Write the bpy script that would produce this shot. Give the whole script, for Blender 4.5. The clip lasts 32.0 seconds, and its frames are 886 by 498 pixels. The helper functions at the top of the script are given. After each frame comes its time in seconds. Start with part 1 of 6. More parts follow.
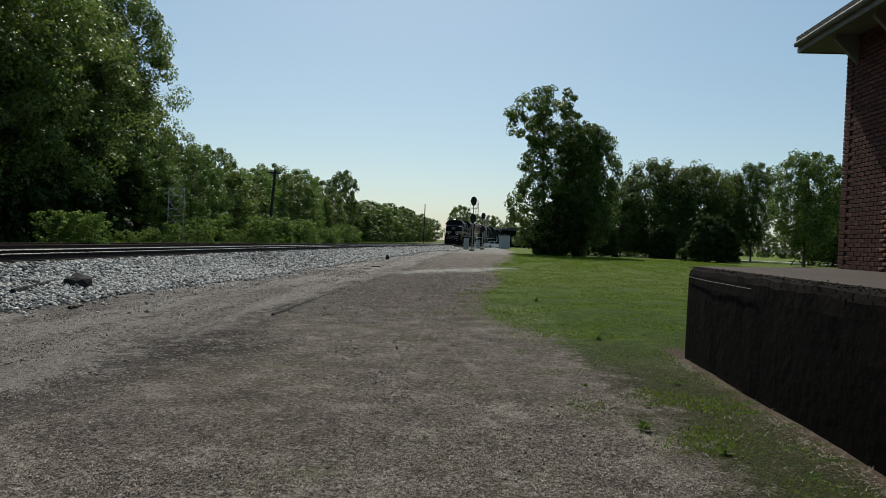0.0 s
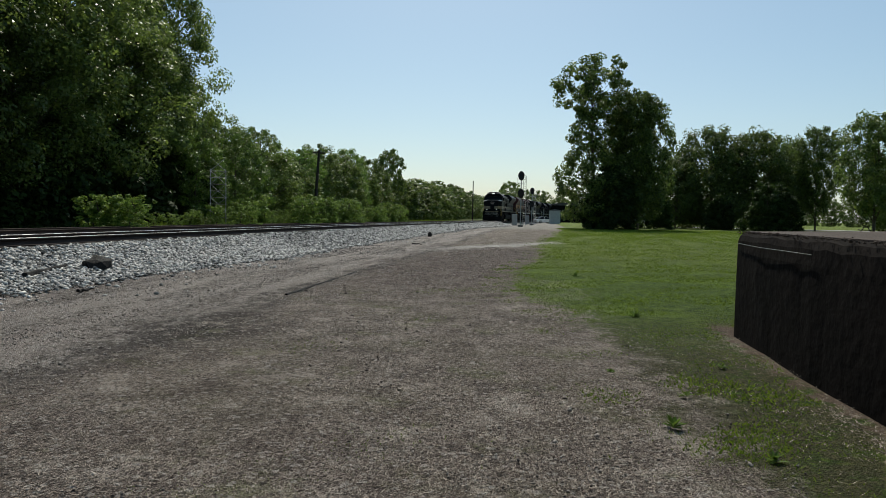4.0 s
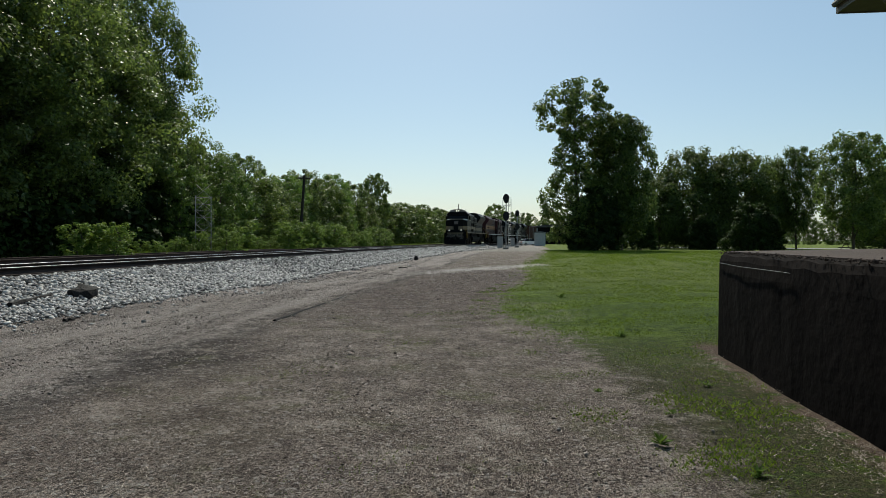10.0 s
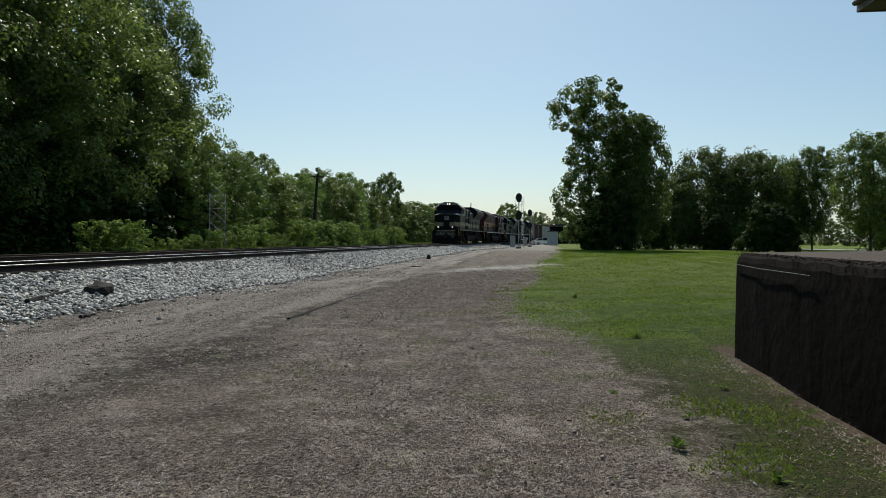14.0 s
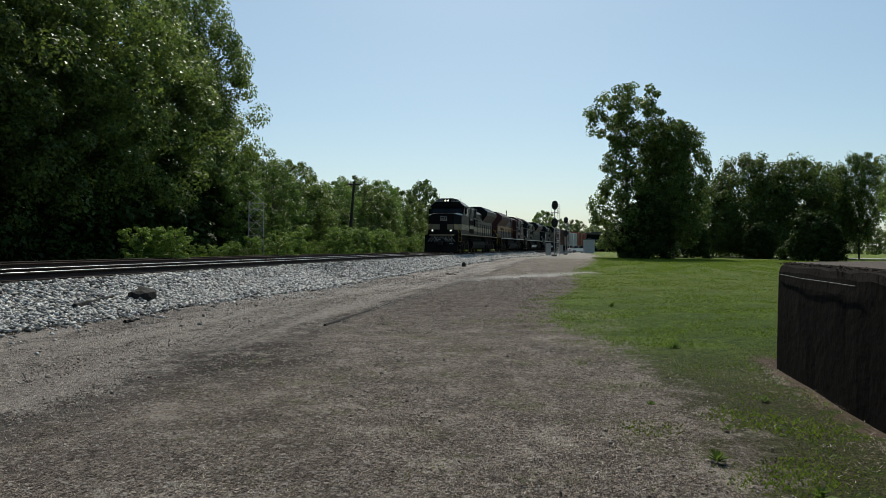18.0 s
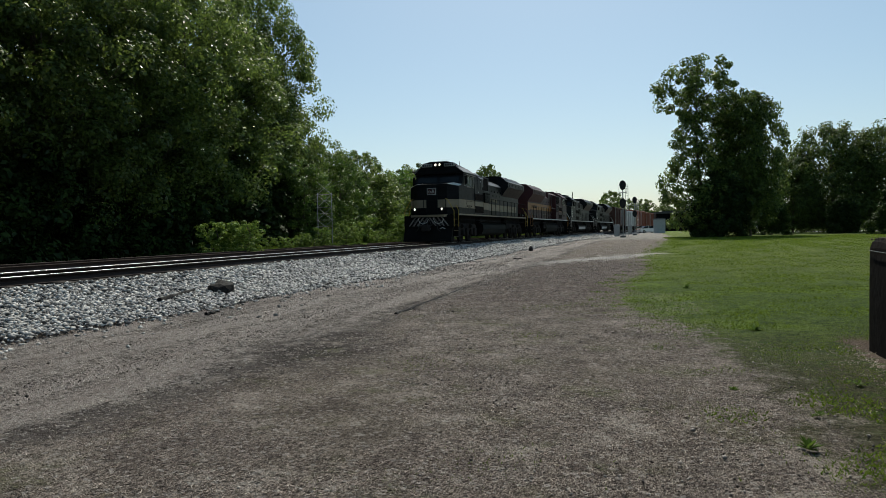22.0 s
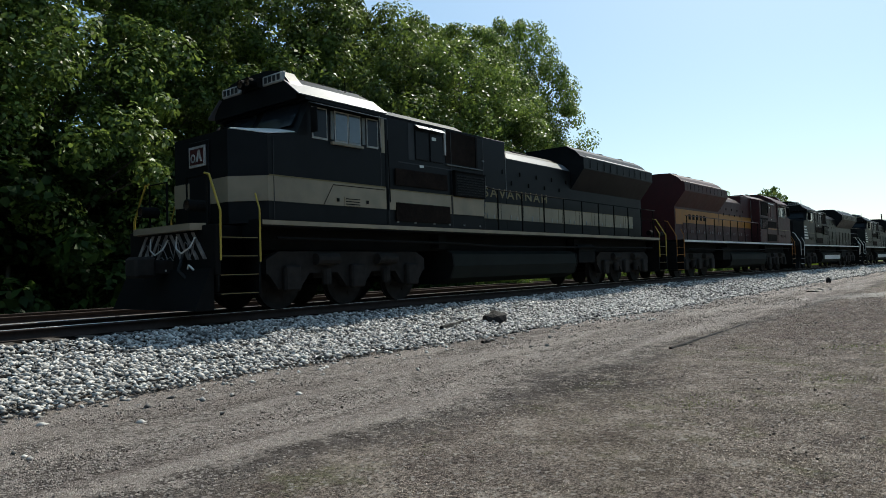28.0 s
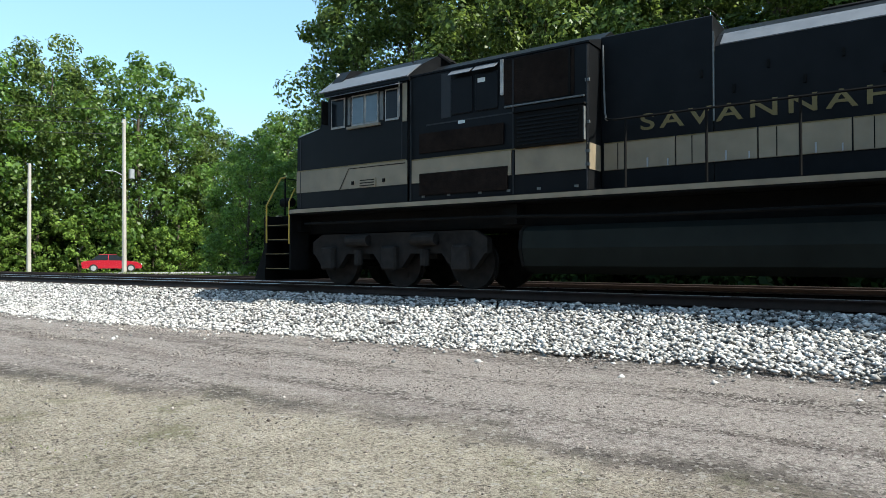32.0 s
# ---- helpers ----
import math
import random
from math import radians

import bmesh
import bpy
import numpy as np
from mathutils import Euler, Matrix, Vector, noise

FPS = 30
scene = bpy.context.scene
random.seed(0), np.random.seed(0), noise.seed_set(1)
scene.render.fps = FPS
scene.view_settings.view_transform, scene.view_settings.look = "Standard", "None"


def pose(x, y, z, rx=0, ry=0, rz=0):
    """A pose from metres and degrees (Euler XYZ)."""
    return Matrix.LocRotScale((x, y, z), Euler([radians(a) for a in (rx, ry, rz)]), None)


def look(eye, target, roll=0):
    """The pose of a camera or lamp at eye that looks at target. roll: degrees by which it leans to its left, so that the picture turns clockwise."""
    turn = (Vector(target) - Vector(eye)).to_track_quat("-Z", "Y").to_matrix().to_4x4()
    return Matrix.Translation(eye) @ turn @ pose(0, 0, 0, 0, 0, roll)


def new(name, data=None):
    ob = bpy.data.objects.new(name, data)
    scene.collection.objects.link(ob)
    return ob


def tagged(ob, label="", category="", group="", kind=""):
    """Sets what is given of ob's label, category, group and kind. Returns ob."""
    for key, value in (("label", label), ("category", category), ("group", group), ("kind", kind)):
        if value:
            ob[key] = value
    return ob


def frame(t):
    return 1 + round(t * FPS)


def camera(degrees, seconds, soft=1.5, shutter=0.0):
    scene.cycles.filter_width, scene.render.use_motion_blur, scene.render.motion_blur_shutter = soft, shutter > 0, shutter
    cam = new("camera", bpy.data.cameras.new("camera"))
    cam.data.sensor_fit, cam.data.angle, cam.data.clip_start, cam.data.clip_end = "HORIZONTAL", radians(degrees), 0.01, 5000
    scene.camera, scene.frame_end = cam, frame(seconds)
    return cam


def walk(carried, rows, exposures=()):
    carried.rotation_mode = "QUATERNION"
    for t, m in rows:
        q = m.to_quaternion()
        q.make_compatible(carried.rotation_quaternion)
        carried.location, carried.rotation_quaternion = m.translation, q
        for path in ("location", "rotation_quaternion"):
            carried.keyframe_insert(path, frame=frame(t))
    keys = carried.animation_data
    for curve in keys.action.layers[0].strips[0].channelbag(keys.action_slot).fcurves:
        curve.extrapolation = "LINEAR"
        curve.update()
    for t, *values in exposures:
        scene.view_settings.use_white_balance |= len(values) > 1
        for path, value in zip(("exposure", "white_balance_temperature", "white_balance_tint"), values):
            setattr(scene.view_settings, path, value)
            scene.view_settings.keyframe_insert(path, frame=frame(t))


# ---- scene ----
cam = camera(66.85, 32.0, 0.55)
PATH = [
    (0.0, pose(-0.392, -0.885, 1.473, 89.20, -2.42, 3.73)),
    (0.5, pose(-0.175, -0.578, 1.418, 89.65, -1.23, 6.92)),
    (1.0, pose(-0.050, -0.312, 1.414, 86.25, 1.13, 7.18)),
    (1.5, pose(-0.069, 0.028, 1.417, 86.61, -2.09, 5.60)),
    (2.0, pose(-0.039, 0.091, 1.442, 86.64, -0.52, 7.79)),
    (2.5, pose(0.029, 0.126, 1.391, 86.28, -0.56, 7.75)),
    (4.5, pose(0.024, 0.049, 1.378, 87.42, -1.07, 8.14)),
    (5.0, pose(0.020, 0.016, 1.381, 87.47, -1.12, 7.81)),
    (5.5, pose(0.017, 0.011, 1.385, 87.30, -1.03, 7.58)),
    (6.0, pose(0.023, -0.000, 1.384, 87.49, -0.78, 7.33)),
    (6.5, pose(0.023, -0.001, 1.381, 87.41, 0.01, 7.06)),
    (7.0, pose(0.038, -0.011, 1.383, 87.70, 0.45, 7.21)),
    (7.5, pose(0.024, -0.010, 1.378, 87.64, -0.05, 5.55)),
    (8.0, pose(0.023, -0.002, 1.390, 87.29, -0.67, 6.50)),
    (8.5, pose(0.029, 0.000, 1.389, 87.80, -0.77, 6.67)),
    (9.0, pose(0.013, 0.006, 1.391, 87.62, 0.61, 4.20)),
    (9.5, pose(0.015, 0.004, 1.387, 88.51, -0.83, 6.29)),
    (10.0, pose(0.020, -0.023, 1.387, 89.17, -0.20, 6.87)),
    (10.5, pose(0.005, 0.008, 1.393, 89.61, -0.28, 6.30)),
    (11.0, pose(0.005, 0.004, 1.390, 89.54, -0.72, 6.47)),
    (11.5, pose(0.004, 0.023, 1.386, 89.57, -1.10, 6.22)),
    (12.0, pose(-0.003, 0.007, 1.391, 89.37, -1.20, 6.28)),
    (12.5, pose(0.009, 0.002, 1.396, 89.36, -1.13, 6.59)),
    (13.0, pose(-0.000, 0.000, 1.400, 89.54, -0.95, 6.39)),
    (13.5, pose(-0.006, -0.001, 1.396, 89.57, -0.67, 6.97)),
    (14.0, pose(-0.010, -0.004, 1.397, 89.06, -0.52, 7.91)),
    (14.5, pose(-0.009, 0.005, 1.400, 88.95, -0.41, 8.42)),
    (16.5, pose(-0.003, 0.008, 1.405, 89.48, -0.13, 9.23)),
    (17.0, pose(-0.002, -0.004, 1.401, 89.57, -0.23, 9.31)),
    (17.5, pose(-0.002, -0.020, 1.399, 89.55, -0.26, 9.57)),
    (18.0, pose(-0.008, -0.030, 1.404, 89.66, -0.70, 10.91)),
    (18.5, pose(-0.005, -0.009, 1.406, 89.10, 0.93, 11.65)),
    (19.0, pose(-0.013, -0.005, 1.406, 88.71, 0.67, 11.79)),
    (19.5, pose(-0.026, -0.007, 1.406, 87.74, 1.00, 13.74)),
    (20.0, pose(-0.029, 0.005, 1.414, 87.73, 1.01, 14.55)),
    (20.5, pose(-0.031, -0.009, 1.419, 88.18, 1.34, 14.62)),
    (21.0, pose(-0.036, -0.013, 1.419, 88.19, 1.35, 15.23)),
    (21.5, pose(-0.040, -0.019, 1.419, 88.13, 1.48, 15.86)),
    (22.0, pose(-0.045, -0.021, 1.426, 88.44, 1.15, 16.49)),
    (22.5, pose(-0.043, -0.027, 1.427, 88.88, 1.21, 16.99)),
    (23.0, pose(-0.047, -0.037, 1.430, 89.14, 1.25, 17.49)),
    (23.5, pose(-0.043, -0.042, 1.427, 89.08, 0.94, 17.92)),
    (24.0, pose(-0.049, -0.054, 1.428, 89.38, 0.88, 18.79)),
    (24.5, pose(-0.055, -0.067, 1.425, 89.24, 0.94, 19.75)),
    (26.5, pose(0.015, -0.186, 1.422, 89.45, 1.46, 24.49)),
    (27.0, pose(0.001, -0.170, 1.431, 89.93, 1.25, 27.25)),
    (27.5, pose(-0.036, -0.173, 1.444, 90.66, 1.30, 32.55)),
    (28.0, pose(-0.049, -0.181, 1.428, 91.75, 1.77, 38.83)),
    (28.5, pose(-0.053, -0.195, 1.422, 92.46, 1.54, 44.37)),
    (29.0, pose(-0.024, -0.281, 1.382, 91.41, 1.55, 55.95)),
    (29.5, pose(-0.002, -0.257, 1.356, 82.34, 0.02, 68.63)),
    (30.0, pose(0.044, -0.284, 1.343, 88.55, 1.56, 81.50)),
    (30.5, pose(0.071, -0.252, 1.313, 90.81, 2.12, 100.16)),
    (31.0, pose(0.076, -0.278, 1.307, 92.51, 0.29, 110.15)),
    (31.5, pose(0.097, -0.277, 1.289, 92.68, -0.51, 121.97)),
    (32.0, pose(0.053, -0.327, 1.273, 91.14, -0.06, 125.60)),
]
EXPOSURES = [(0.0, -0.1, 6750, 4), (2.0, 0.0, 6750, 4), (26.5, 0.05, 6750, 4), (28.0, 0.45, 6600, 4), (28.5, 1.0, 6450, 4), (29.0, 1.65, 6420, 4), (30.0, 1.65, 6420, 4), (31.0, 1.7, 6420, 4), (32.0, 1.35, 6420, 4)]
walk(cam, PATH, EXPOSURES)

# ---- world and sun ----
SUN_ELEVATION, SUN_AZIMUTH = 50.0, -8.0  # degrees; the sun stands over the far end of the line (+Y), a little beyond the track
world = bpy.data.worlds.new("world")
scene.world = world
world.use_nodes = True
wn, wl = world.node_tree.nodes, world.node_tree.links
wn.clear()
sky = wn.new("ShaderNodeTexSky")
sky.sky_type = "NISHITA"
sky.sun_disc = False
sky.sun_elevation = radians(SUN_ELEVATION)
sky.sun_rotation = radians(SUN_AZIMUTH)
sky.air_density, sky.dust_density, sky.ozone_density = 1.0, 1.0, 1.5
wb = wn.new("ShaderNodeBackground")
wb.inputs["Strength"].default_value = 0.118
wo = wn.new("ShaderNodeOutputWorld")
haze = wn.new("ShaderNodeMix")  # thin even summer haze over the whole sky
haze.data_type = "RGBA"
haze.inputs["Factor"].default_value = 0.35
haze.inputs["B"].default_value = (1.75, 3.45, 4.95, 1)
wl.new(sky.outputs[0], haze.inputs["A"])
wl.new(haze.outputs["Result"], wb.inputs[0])
wl.new(wb.outputs[0], wo.inputs[0])
sun_data = bpy.data.lights.new("sun", "SUN")
sun_data.energy, sun_data.angle, sun_data.color = 4.1, radians(0.5), (1.0, 0.95, 0.87)
sun = new("sun", sun_data)
sun.matrix_world = look((60 * math.cos(radians(SUN_ELEVATION)) * math.sin(radians(SUN_AZIMUTH)), 60 * math.cos(radians(SUN_ELEVATION)) * math.cos(radians(SUN_AZIMUTH)), 60 * math.sin(radians(SUN_ELEVATION))), (0, 0, 0))


# ---- materials ----
def material(name, color, rough=0.6, metal=0.0, vary=0.25, scale=8.0, bump=0.0, bump_scale=60.0, coat=0.0, second=None,
             per_object=0.0, spec=0.3, coords="Object", stretch=(1, 1, 1)):
    m = bpy.data.materials.new(name)
    m.use_nodes = True
    n, l = m.node_tree.nodes, m.node_tree.links
    p = n["Principled BSDF"]
    p.inputs["Roughness"].default_value = rough
    p.inputs["Metallic"].default_value = metal
    p.inputs["Coat Weight"].default_value = coat
    p.inputs["Specular IOR Level"].default_value = spec
    tc = n.new("ShaderNodeTexCoord")
    mp = n.new("ShaderNodeMapping")
    mp.inputs["Scale"].default_value = stretch
    l.new(tc.outputs[coords], mp.inputs[0])
    big = n.new("ShaderNodeTexNoise")
    big.inputs["Scale"].default_value, big.inputs["Detail"].default_value = scale * 0.2, 3
    small = n.new("ShaderNodeTexNoise")
    small.inputs["Scale"].default_value, small.inputs["Detail"].default_value = scale, 5
    l.new(mp.outputs[0], big.inputs["Vector"])
    l.new(mp.outputs[0], small.inputs["Vector"])
    add = n.new("ShaderNodeMath")
    add.operation = "ADD"
    l.new(big.outputs[0], add.inputs[0])
    l.new(small.outputs[0], add.inputs[1])
    ramp = n.new("ShaderNodeMapRange")
    ramp.inputs["From Min"].default_value, ramp.inputs["From Max"].default_value = 0.65, 1.35
    l.new(add.outputs[0], ramp.inputs["Value"])
    mix = n.new("ShaderNodeMix")
    mix.data_type = "RGBA"
    c2 = second or tuple(c * (1 - vary) for c in color)
    c1 = tuple(min(1, c * (1 + vary * 0.6)) for c in color)
    mix.inputs["A"].default_value, mix.inputs["B"].default_value = (*c2, 1), (*c1, 1)
    l.new(ramp.outputs[0], mix.inputs["Factor"])
    out = mix.outputs["Result"]
    if per_object:
        oi = n.new("ShaderNodeObjectInfo")
        hs = n.new("ShaderNodeHueSaturation")
        mr = n.new("ShaderNodeMapRange")
        mr.inputs["To Min"].default_value, mr.inputs["To Max"].default_value = 1 - per_object, 1 + per_object
        l.new(oi.outputs["Random"], mr.inputs["Value"])
        l.new(mr.outputs[0], hs.inputs["Value"])
        l.new(out, hs.inputs["Color"])
        out = hs.outputs[0]
    l.new(out, p.inputs["Base Color"])
    rr = n.new("ShaderNodeMapRange")
    rr.inputs["To Min"].default_value, rr.inputs["To Max"].default_value = max(0.02, rough - 0.12), min(1, rough + 0.12)
    l.new(small.outputs[0], rr.inputs["Value"])
    l.new(rr.outputs[0], p.inputs["Roughness"])
    if bump:
        bn = n.new("ShaderNodeTexNoise")
        bn.inputs["Scale"].default_value, bn.inputs["Detail"].default_value = bump_scale, 4
        l.new(mp.outputs[0], bn.inputs["Vector"])
        bu = n.new("ShaderNodeBump")
        bu.inputs["Strength"].default_value, bu.inputs["Distance"].default_value = bump, 0.02
        l.new(bn.outputs[0], bu.inputs["Height"])
        l.new(bu.outputs[0], p.inputs["Normal"])
    return m


def leaf_material(name, dark, light, trans=0.42, rough=0.45, spec=0.38):
    """Leaves: colour varies leaf by leaf and tree by tree; some light passes through."""
    m = bpy.data.materials.new(name)
    m.use_nodes = True
    n, l = m.node_tree.nodes, m.node_tree.links
    p = n["Principled BSDF"]
    p.inputs["Roughness"].default_value = rough
    p.inputs["Specular IOR Level"].default_value = spec
    geo, oi = n.new("ShaderNodeNewGeometry"), n.new("ShaderNodeObjectInfo")
    mix = n.new("ShaderNodeMix")
    mix.data_type = "RGBA"
    mix.inputs["A"].default_value, mix.inputs["B"].default_value = (*dark, 1), (*light, 1)
    l.new(geo.outputs["Random Per Island"], mix.inputs["Factor"])
    hs = n.new("ShaderNodeHueSaturation")
    mr = n.new("ShaderNodeMapRange")
    mr.inputs["To Min"].default_value, mr.inputs["To Max"].default_value = 0.8, 1.25
    l.new(oi.outputs["Random"], mr.inputs["Value"])
    l.new(mr.outputs[0], hs.inputs["Value"])
    l.new(mix.outputs["Result"], hs.inputs["Color"])
    l.new(hs.outputs[0], p.inputs["Base Color"])
    tr = n.new("ShaderNodeBsdfTranslucent")
    hs2 = n.new("ShaderNodeHueSaturation")
    hs2.inputs["Value"].default_value, hs2.inputs["Hue"].default_value = 1.5, 0.49
    l.new(hs.outputs[0], hs2.inputs["Color"])
    l.new(hs2.outputs[0], tr.inputs[0])
    ms = n.new("ShaderNodeMixShader")
    ms.inputs[0].default_value = trans
    l.new(p.outputs[0], ms.inputs[1])
    l.new(tr.outputs[0], ms.inputs[2])
    l.new(ms.outputs[0], n["Material Output"].inputs[0])
    return m


def island_material(name, a, b, rough=0.85):
    """Stones and blades: colour varies piece by piece inside one mesh."""
    m = bpy.data.materials.new(name)
    m.use_nodes = True
    n, l = m.node_tree.nodes, m.node_tree.links
    p = n["Principled BSDF"]
    p.inputs["Roughness"].default_value = rough
    geo = n.new("ShaderNodeNewGeometry")
    mix = n.new("ShaderNodeMix")
    mix.data_type = "RGBA"
    mix.inputs["A"].default_value, mix.inputs["B"].default_value = (*a, 1), (*b, 1)
    l.new(geo.outputs["Random Per Island"], mix.inputs["Factor"])
    l.new(mix.outputs["Result"], p.inputs["Base Color"])
    return m


def glow_material(name, color, strength):
    m = bpy.data.materials.new(name)
    m.use_nodes = True
    p = m.node_tree.nodes["Principled BSDF"]
    p.inputs["Base Color"].default_value = (0.8, 0.8, 0.75, 1)
    p.inputs["Emission Color"].default_value = (*color, 1)
    p.inputs["Emission Strength"].default_value = strength
    return m


def ground_material():
    """Bare gravelly dirt beside the line, lawn beyond a ragged edge, weedy grass past the track."""
    m = bpy.data.materials.new("ground")
    m.use_nodes = True
    n, l = m.node_tree.nodes, m.node_tree.links
    p = n["Principled BSDF"]
    p.inputs["Roughness"].default_value = 0.95
    p.inputs["Specular IOR Level"].default_value = 0.15
    geo = n.new("ShaderNodeNewGeometry")
    sep = n.new("ShaderNodeSeparateXYZ")
    l.new(geo.outputs["Position"], sep.inputs[0])

    def noise_tex(scale, detail=4, rough=0.6, stretch=None):
        t = n.new("ShaderNodeTexNoise")
        t.inputs["Scale"].default_value, t.inputs["Detail"].default_value, t.inputs["Roughness"].default_value = scale, detail, rough
        if stretch:
            mp = n.new("ShaderNodeMapping")
            mp.inputs["Scale"].default_value = stretch
            l.new(geo.outputs["Position"], mp.inputs[0])
            l.new(mp.outputs[0], t.inputs["Vector"])
        else:
            l.new(geo.outputs["Position"], t.inputs["Vector"])
        return t.outputs[0]

    def calc(op, a, b=None, clamp=False):
        t = n.new("ShaderNodeMath")
        t.operation, t.use_clamp = op, clamp
        for i, v in enumerate((a, b)):
            if v is None:
                continue
            if isinstance(v, (int, float)):
                t.inputs[i].default_value = v
            else:
                l.new(v, t.inputs[i])
        return t.outputs[0]

    def smooth(v, lo, hi):
        t = n.new("ShaderNodeMapRange")
        t.interpolation_type = "SMOOTHSTEP"
        t.inputs["From Min"].default_value, t.inputs["From Max"].default_value = lo, hi
        l.new(v, t.inputs["Value"])
        return t.outputs[0]

    def blend(f, a, b):
        t = n.new("ShaderNodeMix")
        t.data_type = "RGBA"
        l.new(f, t.inputs["Factor"])
        for k, v in (("A", a), ("B", b)):
            if isinstance(v, tuple):
                t.inputs[k].default_value = (*v, 1)
            else:
                l.new(v, t.inputs[k])
        return t.outputs["Result"]

    fine, mid, broad = noise_tex(38, 5, 0.75), noise_tex(4.5, 5, 0.65), noise_tex(0.55, 4)
    streak = noise_tex(1.0, 4, 0.6, (1.4, 0.16, 1))
    speck = noise_tex(95, 3, 0.8)
    # every grain of gravel has its own shade
    def grains(scale):
        v = n.new("ShaderNodeTexVoronoi")
        v.inputs["Scale"].default_value = scale
        l.new(geo.outputs["Position"], v.inputs["Vector"])
        s = n.new("ShaderNodeSeparateColor")
        l.new(v.outputs["Color"], s.inputs[0])
        return s.outputs[0], v.outputs["Distance"]

    def fibres(turn, scale):
        """Matted dead stalks, all lying one way."""
        mp = n.new("ShaderNodeMapping")
        mp.inputs["Rotation"].default_value = (0, 0, radians(turn))
        mp.inputs["Scale"].default_value = (1, 0.34, 1)
        l.new(geo.outputs["Position"], mp.inputs[0])
        t = n.new("ShaderNodeTexNoise")
        t.inputs["Scale"].default_value, t.inputs["Detail"].default_value, t.inputs["Distortion"].default_value = scale, 3, 0.7
        l.new(mp.outputs[0], t.inputs["Vector"])
        return t.outputs[0]

    X, Y = sep.outputs[0], sep.outputs[1]
    g1, d1 = grains(80)
    g3, d3 = grains(34)
    patch, drift = noise_tex(1.7, 6, 0.7), noise_tex(1.0, 4, 0.6, (0.9, 0.11, 1))
    rubble = calc("ADD", calc("ADD", calc("MULTIPLY", g1, 0.4), calc("MULTIPLY", g3, 0.25)), calc("MULTIPLY", fine, 0.5))
    # grain edges darkened in the colour, as shadow between the grains
    rubble = calc("SUBTRACT", rubble, calc("MULTIPLY", smooth(d1, 0.36, 0.64), 0.3))
    mat_ = calc("MAXIMUM", calc("MAXIMUM", fibres(18, 92), fibres(-47, 80)), fibres(93, 104))
    # dead matted grass over brown soil
    thatch = blend(smooth(calc("ADD", calc("MULTIPLY", fine, 0.6), calc("MULTIPLY", g1, 0.25)), 0.28, 0.62), THATCH_DARK, THATCH_MID)
    thatch = blend(calc("MULTIPLY", smooth(mat_, 0.53, 0.7), 0.8), thatch, THATCH_STRAW)
    thatch = blend(calc("MULTIPLY", smooth(patch, 0.48, 0.66), 0.62), thatch, blend(smooth(rubble, 0.2, 0.8), (0.04, 0.029, 0.026), (0.175, 0.13, 0.113)))
    thatch = blend(calc("MULTIPLY", calc("MULTIPLY", smooth(patch, 0.48, 0.35), smooth(mat_, 0.46, 0.58)), 0.7), thatch, (0.5, 0.43, 0.37))
    thatch = blend(calc("MULTIPLY", calc("MULTIPLY", smooth(Y, 1.0, -3.0), smooth(mat_, 0.42, 0.62)), 0.6), thatch, (0.62, 0.55, 0.42))
    tuft = calc("MULTIPLY", smooth(noise_tex(1.15, 5, 0.7), 0.53, 0.66), smooth(mat_, 0.47, 0.6))
    thatch = blend(calc("MULTIPLY", tuft, 0.6), thatch, (0.125, 0.14, 0.045))
    thatch = blend(calc("MULTIPLY", calc("MULTIPLY", smooth(broad, 0.47, 0.62), smooth(X, -5.0, -1.0)), 0.35), thatch, (0.115, 0.095, 0.06))
    # packed pale dirt with gravelly streaks along the line
    packed = blend(smooth(rubble, 0.15, 0.85), (0.255, 0.217, 0.194), (0.55, 0.478, 0.43))
    gravel = blend(smooth(g3, 0.2, 0.85), (0.075, 0.063, 0.056), (0.58, 0.52, 0.47))
    # the same painted shadow round the larger stones
    gravel = blend(smooth(d3, 0.36, 0.6), gravel, (0.075, 0.06, 0.052))
    packed = blend(calc("MULTIPLY", calc("MULTIPLY", smooth(streak, 0.45, 0.6), smooth(mid, 0.36, 0.56)), 0.85), packed, gravel)
    packed = blend(calc("MULTIPLY", smooth(drift, 0.5, 0.62), 0.4), packed, blend(smooth(rubble, 0.2, 0.8), (0.075, 0.057, 0.05), (0.235, 0.187, 0.168)))
    side = calc("ADD", X, calc("MULTIPLY", calc("SUBTRACT", broad, 0.5), 1.6))
    side = calc("ADD", side, calc("MULTIPLY", calc("SUBTRACT", mid, 0.5), 0.7))
    side = calc("SUBTRACT", side, calc("MULTIPLY", calc("MAXIMUM", calc("SUBTRACT", -4.5, Y), 0.0), 0.2))
    dirt = blend(smooth(side, -4.6, -3.7), packed, thatch)
    # bare reddish soil farther along
    bare = calc("MULTIPLY", calc("MULTIPLY", smooth(Y, 9.0, 15.0), smooth(Y, 34.0, 26.0)), smooth(side, -5.2, -3.6))
    dirt = blend(calc("MULTIPLY", bare, calc("ADD", 0.35, calc("MULTIPLY", smooth(mid, 0.35, 0.6), 0.4))), dirt, blend(smooth(rubble, 0.2, 0.8), (0.06, 0.041, 0.036), (0.195, 0.136, 0.12)))
    # a dark rut between the two, with damp black soil beside it
    rut = calc("SUBTRACT", 1.0, smooth(calc("ABSOLUTE", calc("ADD", side, 4.2)), 0.0, 0.42))
    dirt = blend(calc("MULTIPLY", calc("MULTIPLY", rut, 0.65), smooth(calc("ADD", calc("MULTIPLY", streak, 0.5), calc("MULTIPLY", patch, 0.5)), 0.36, 0.54)), dirt, DIRT_STAIN)
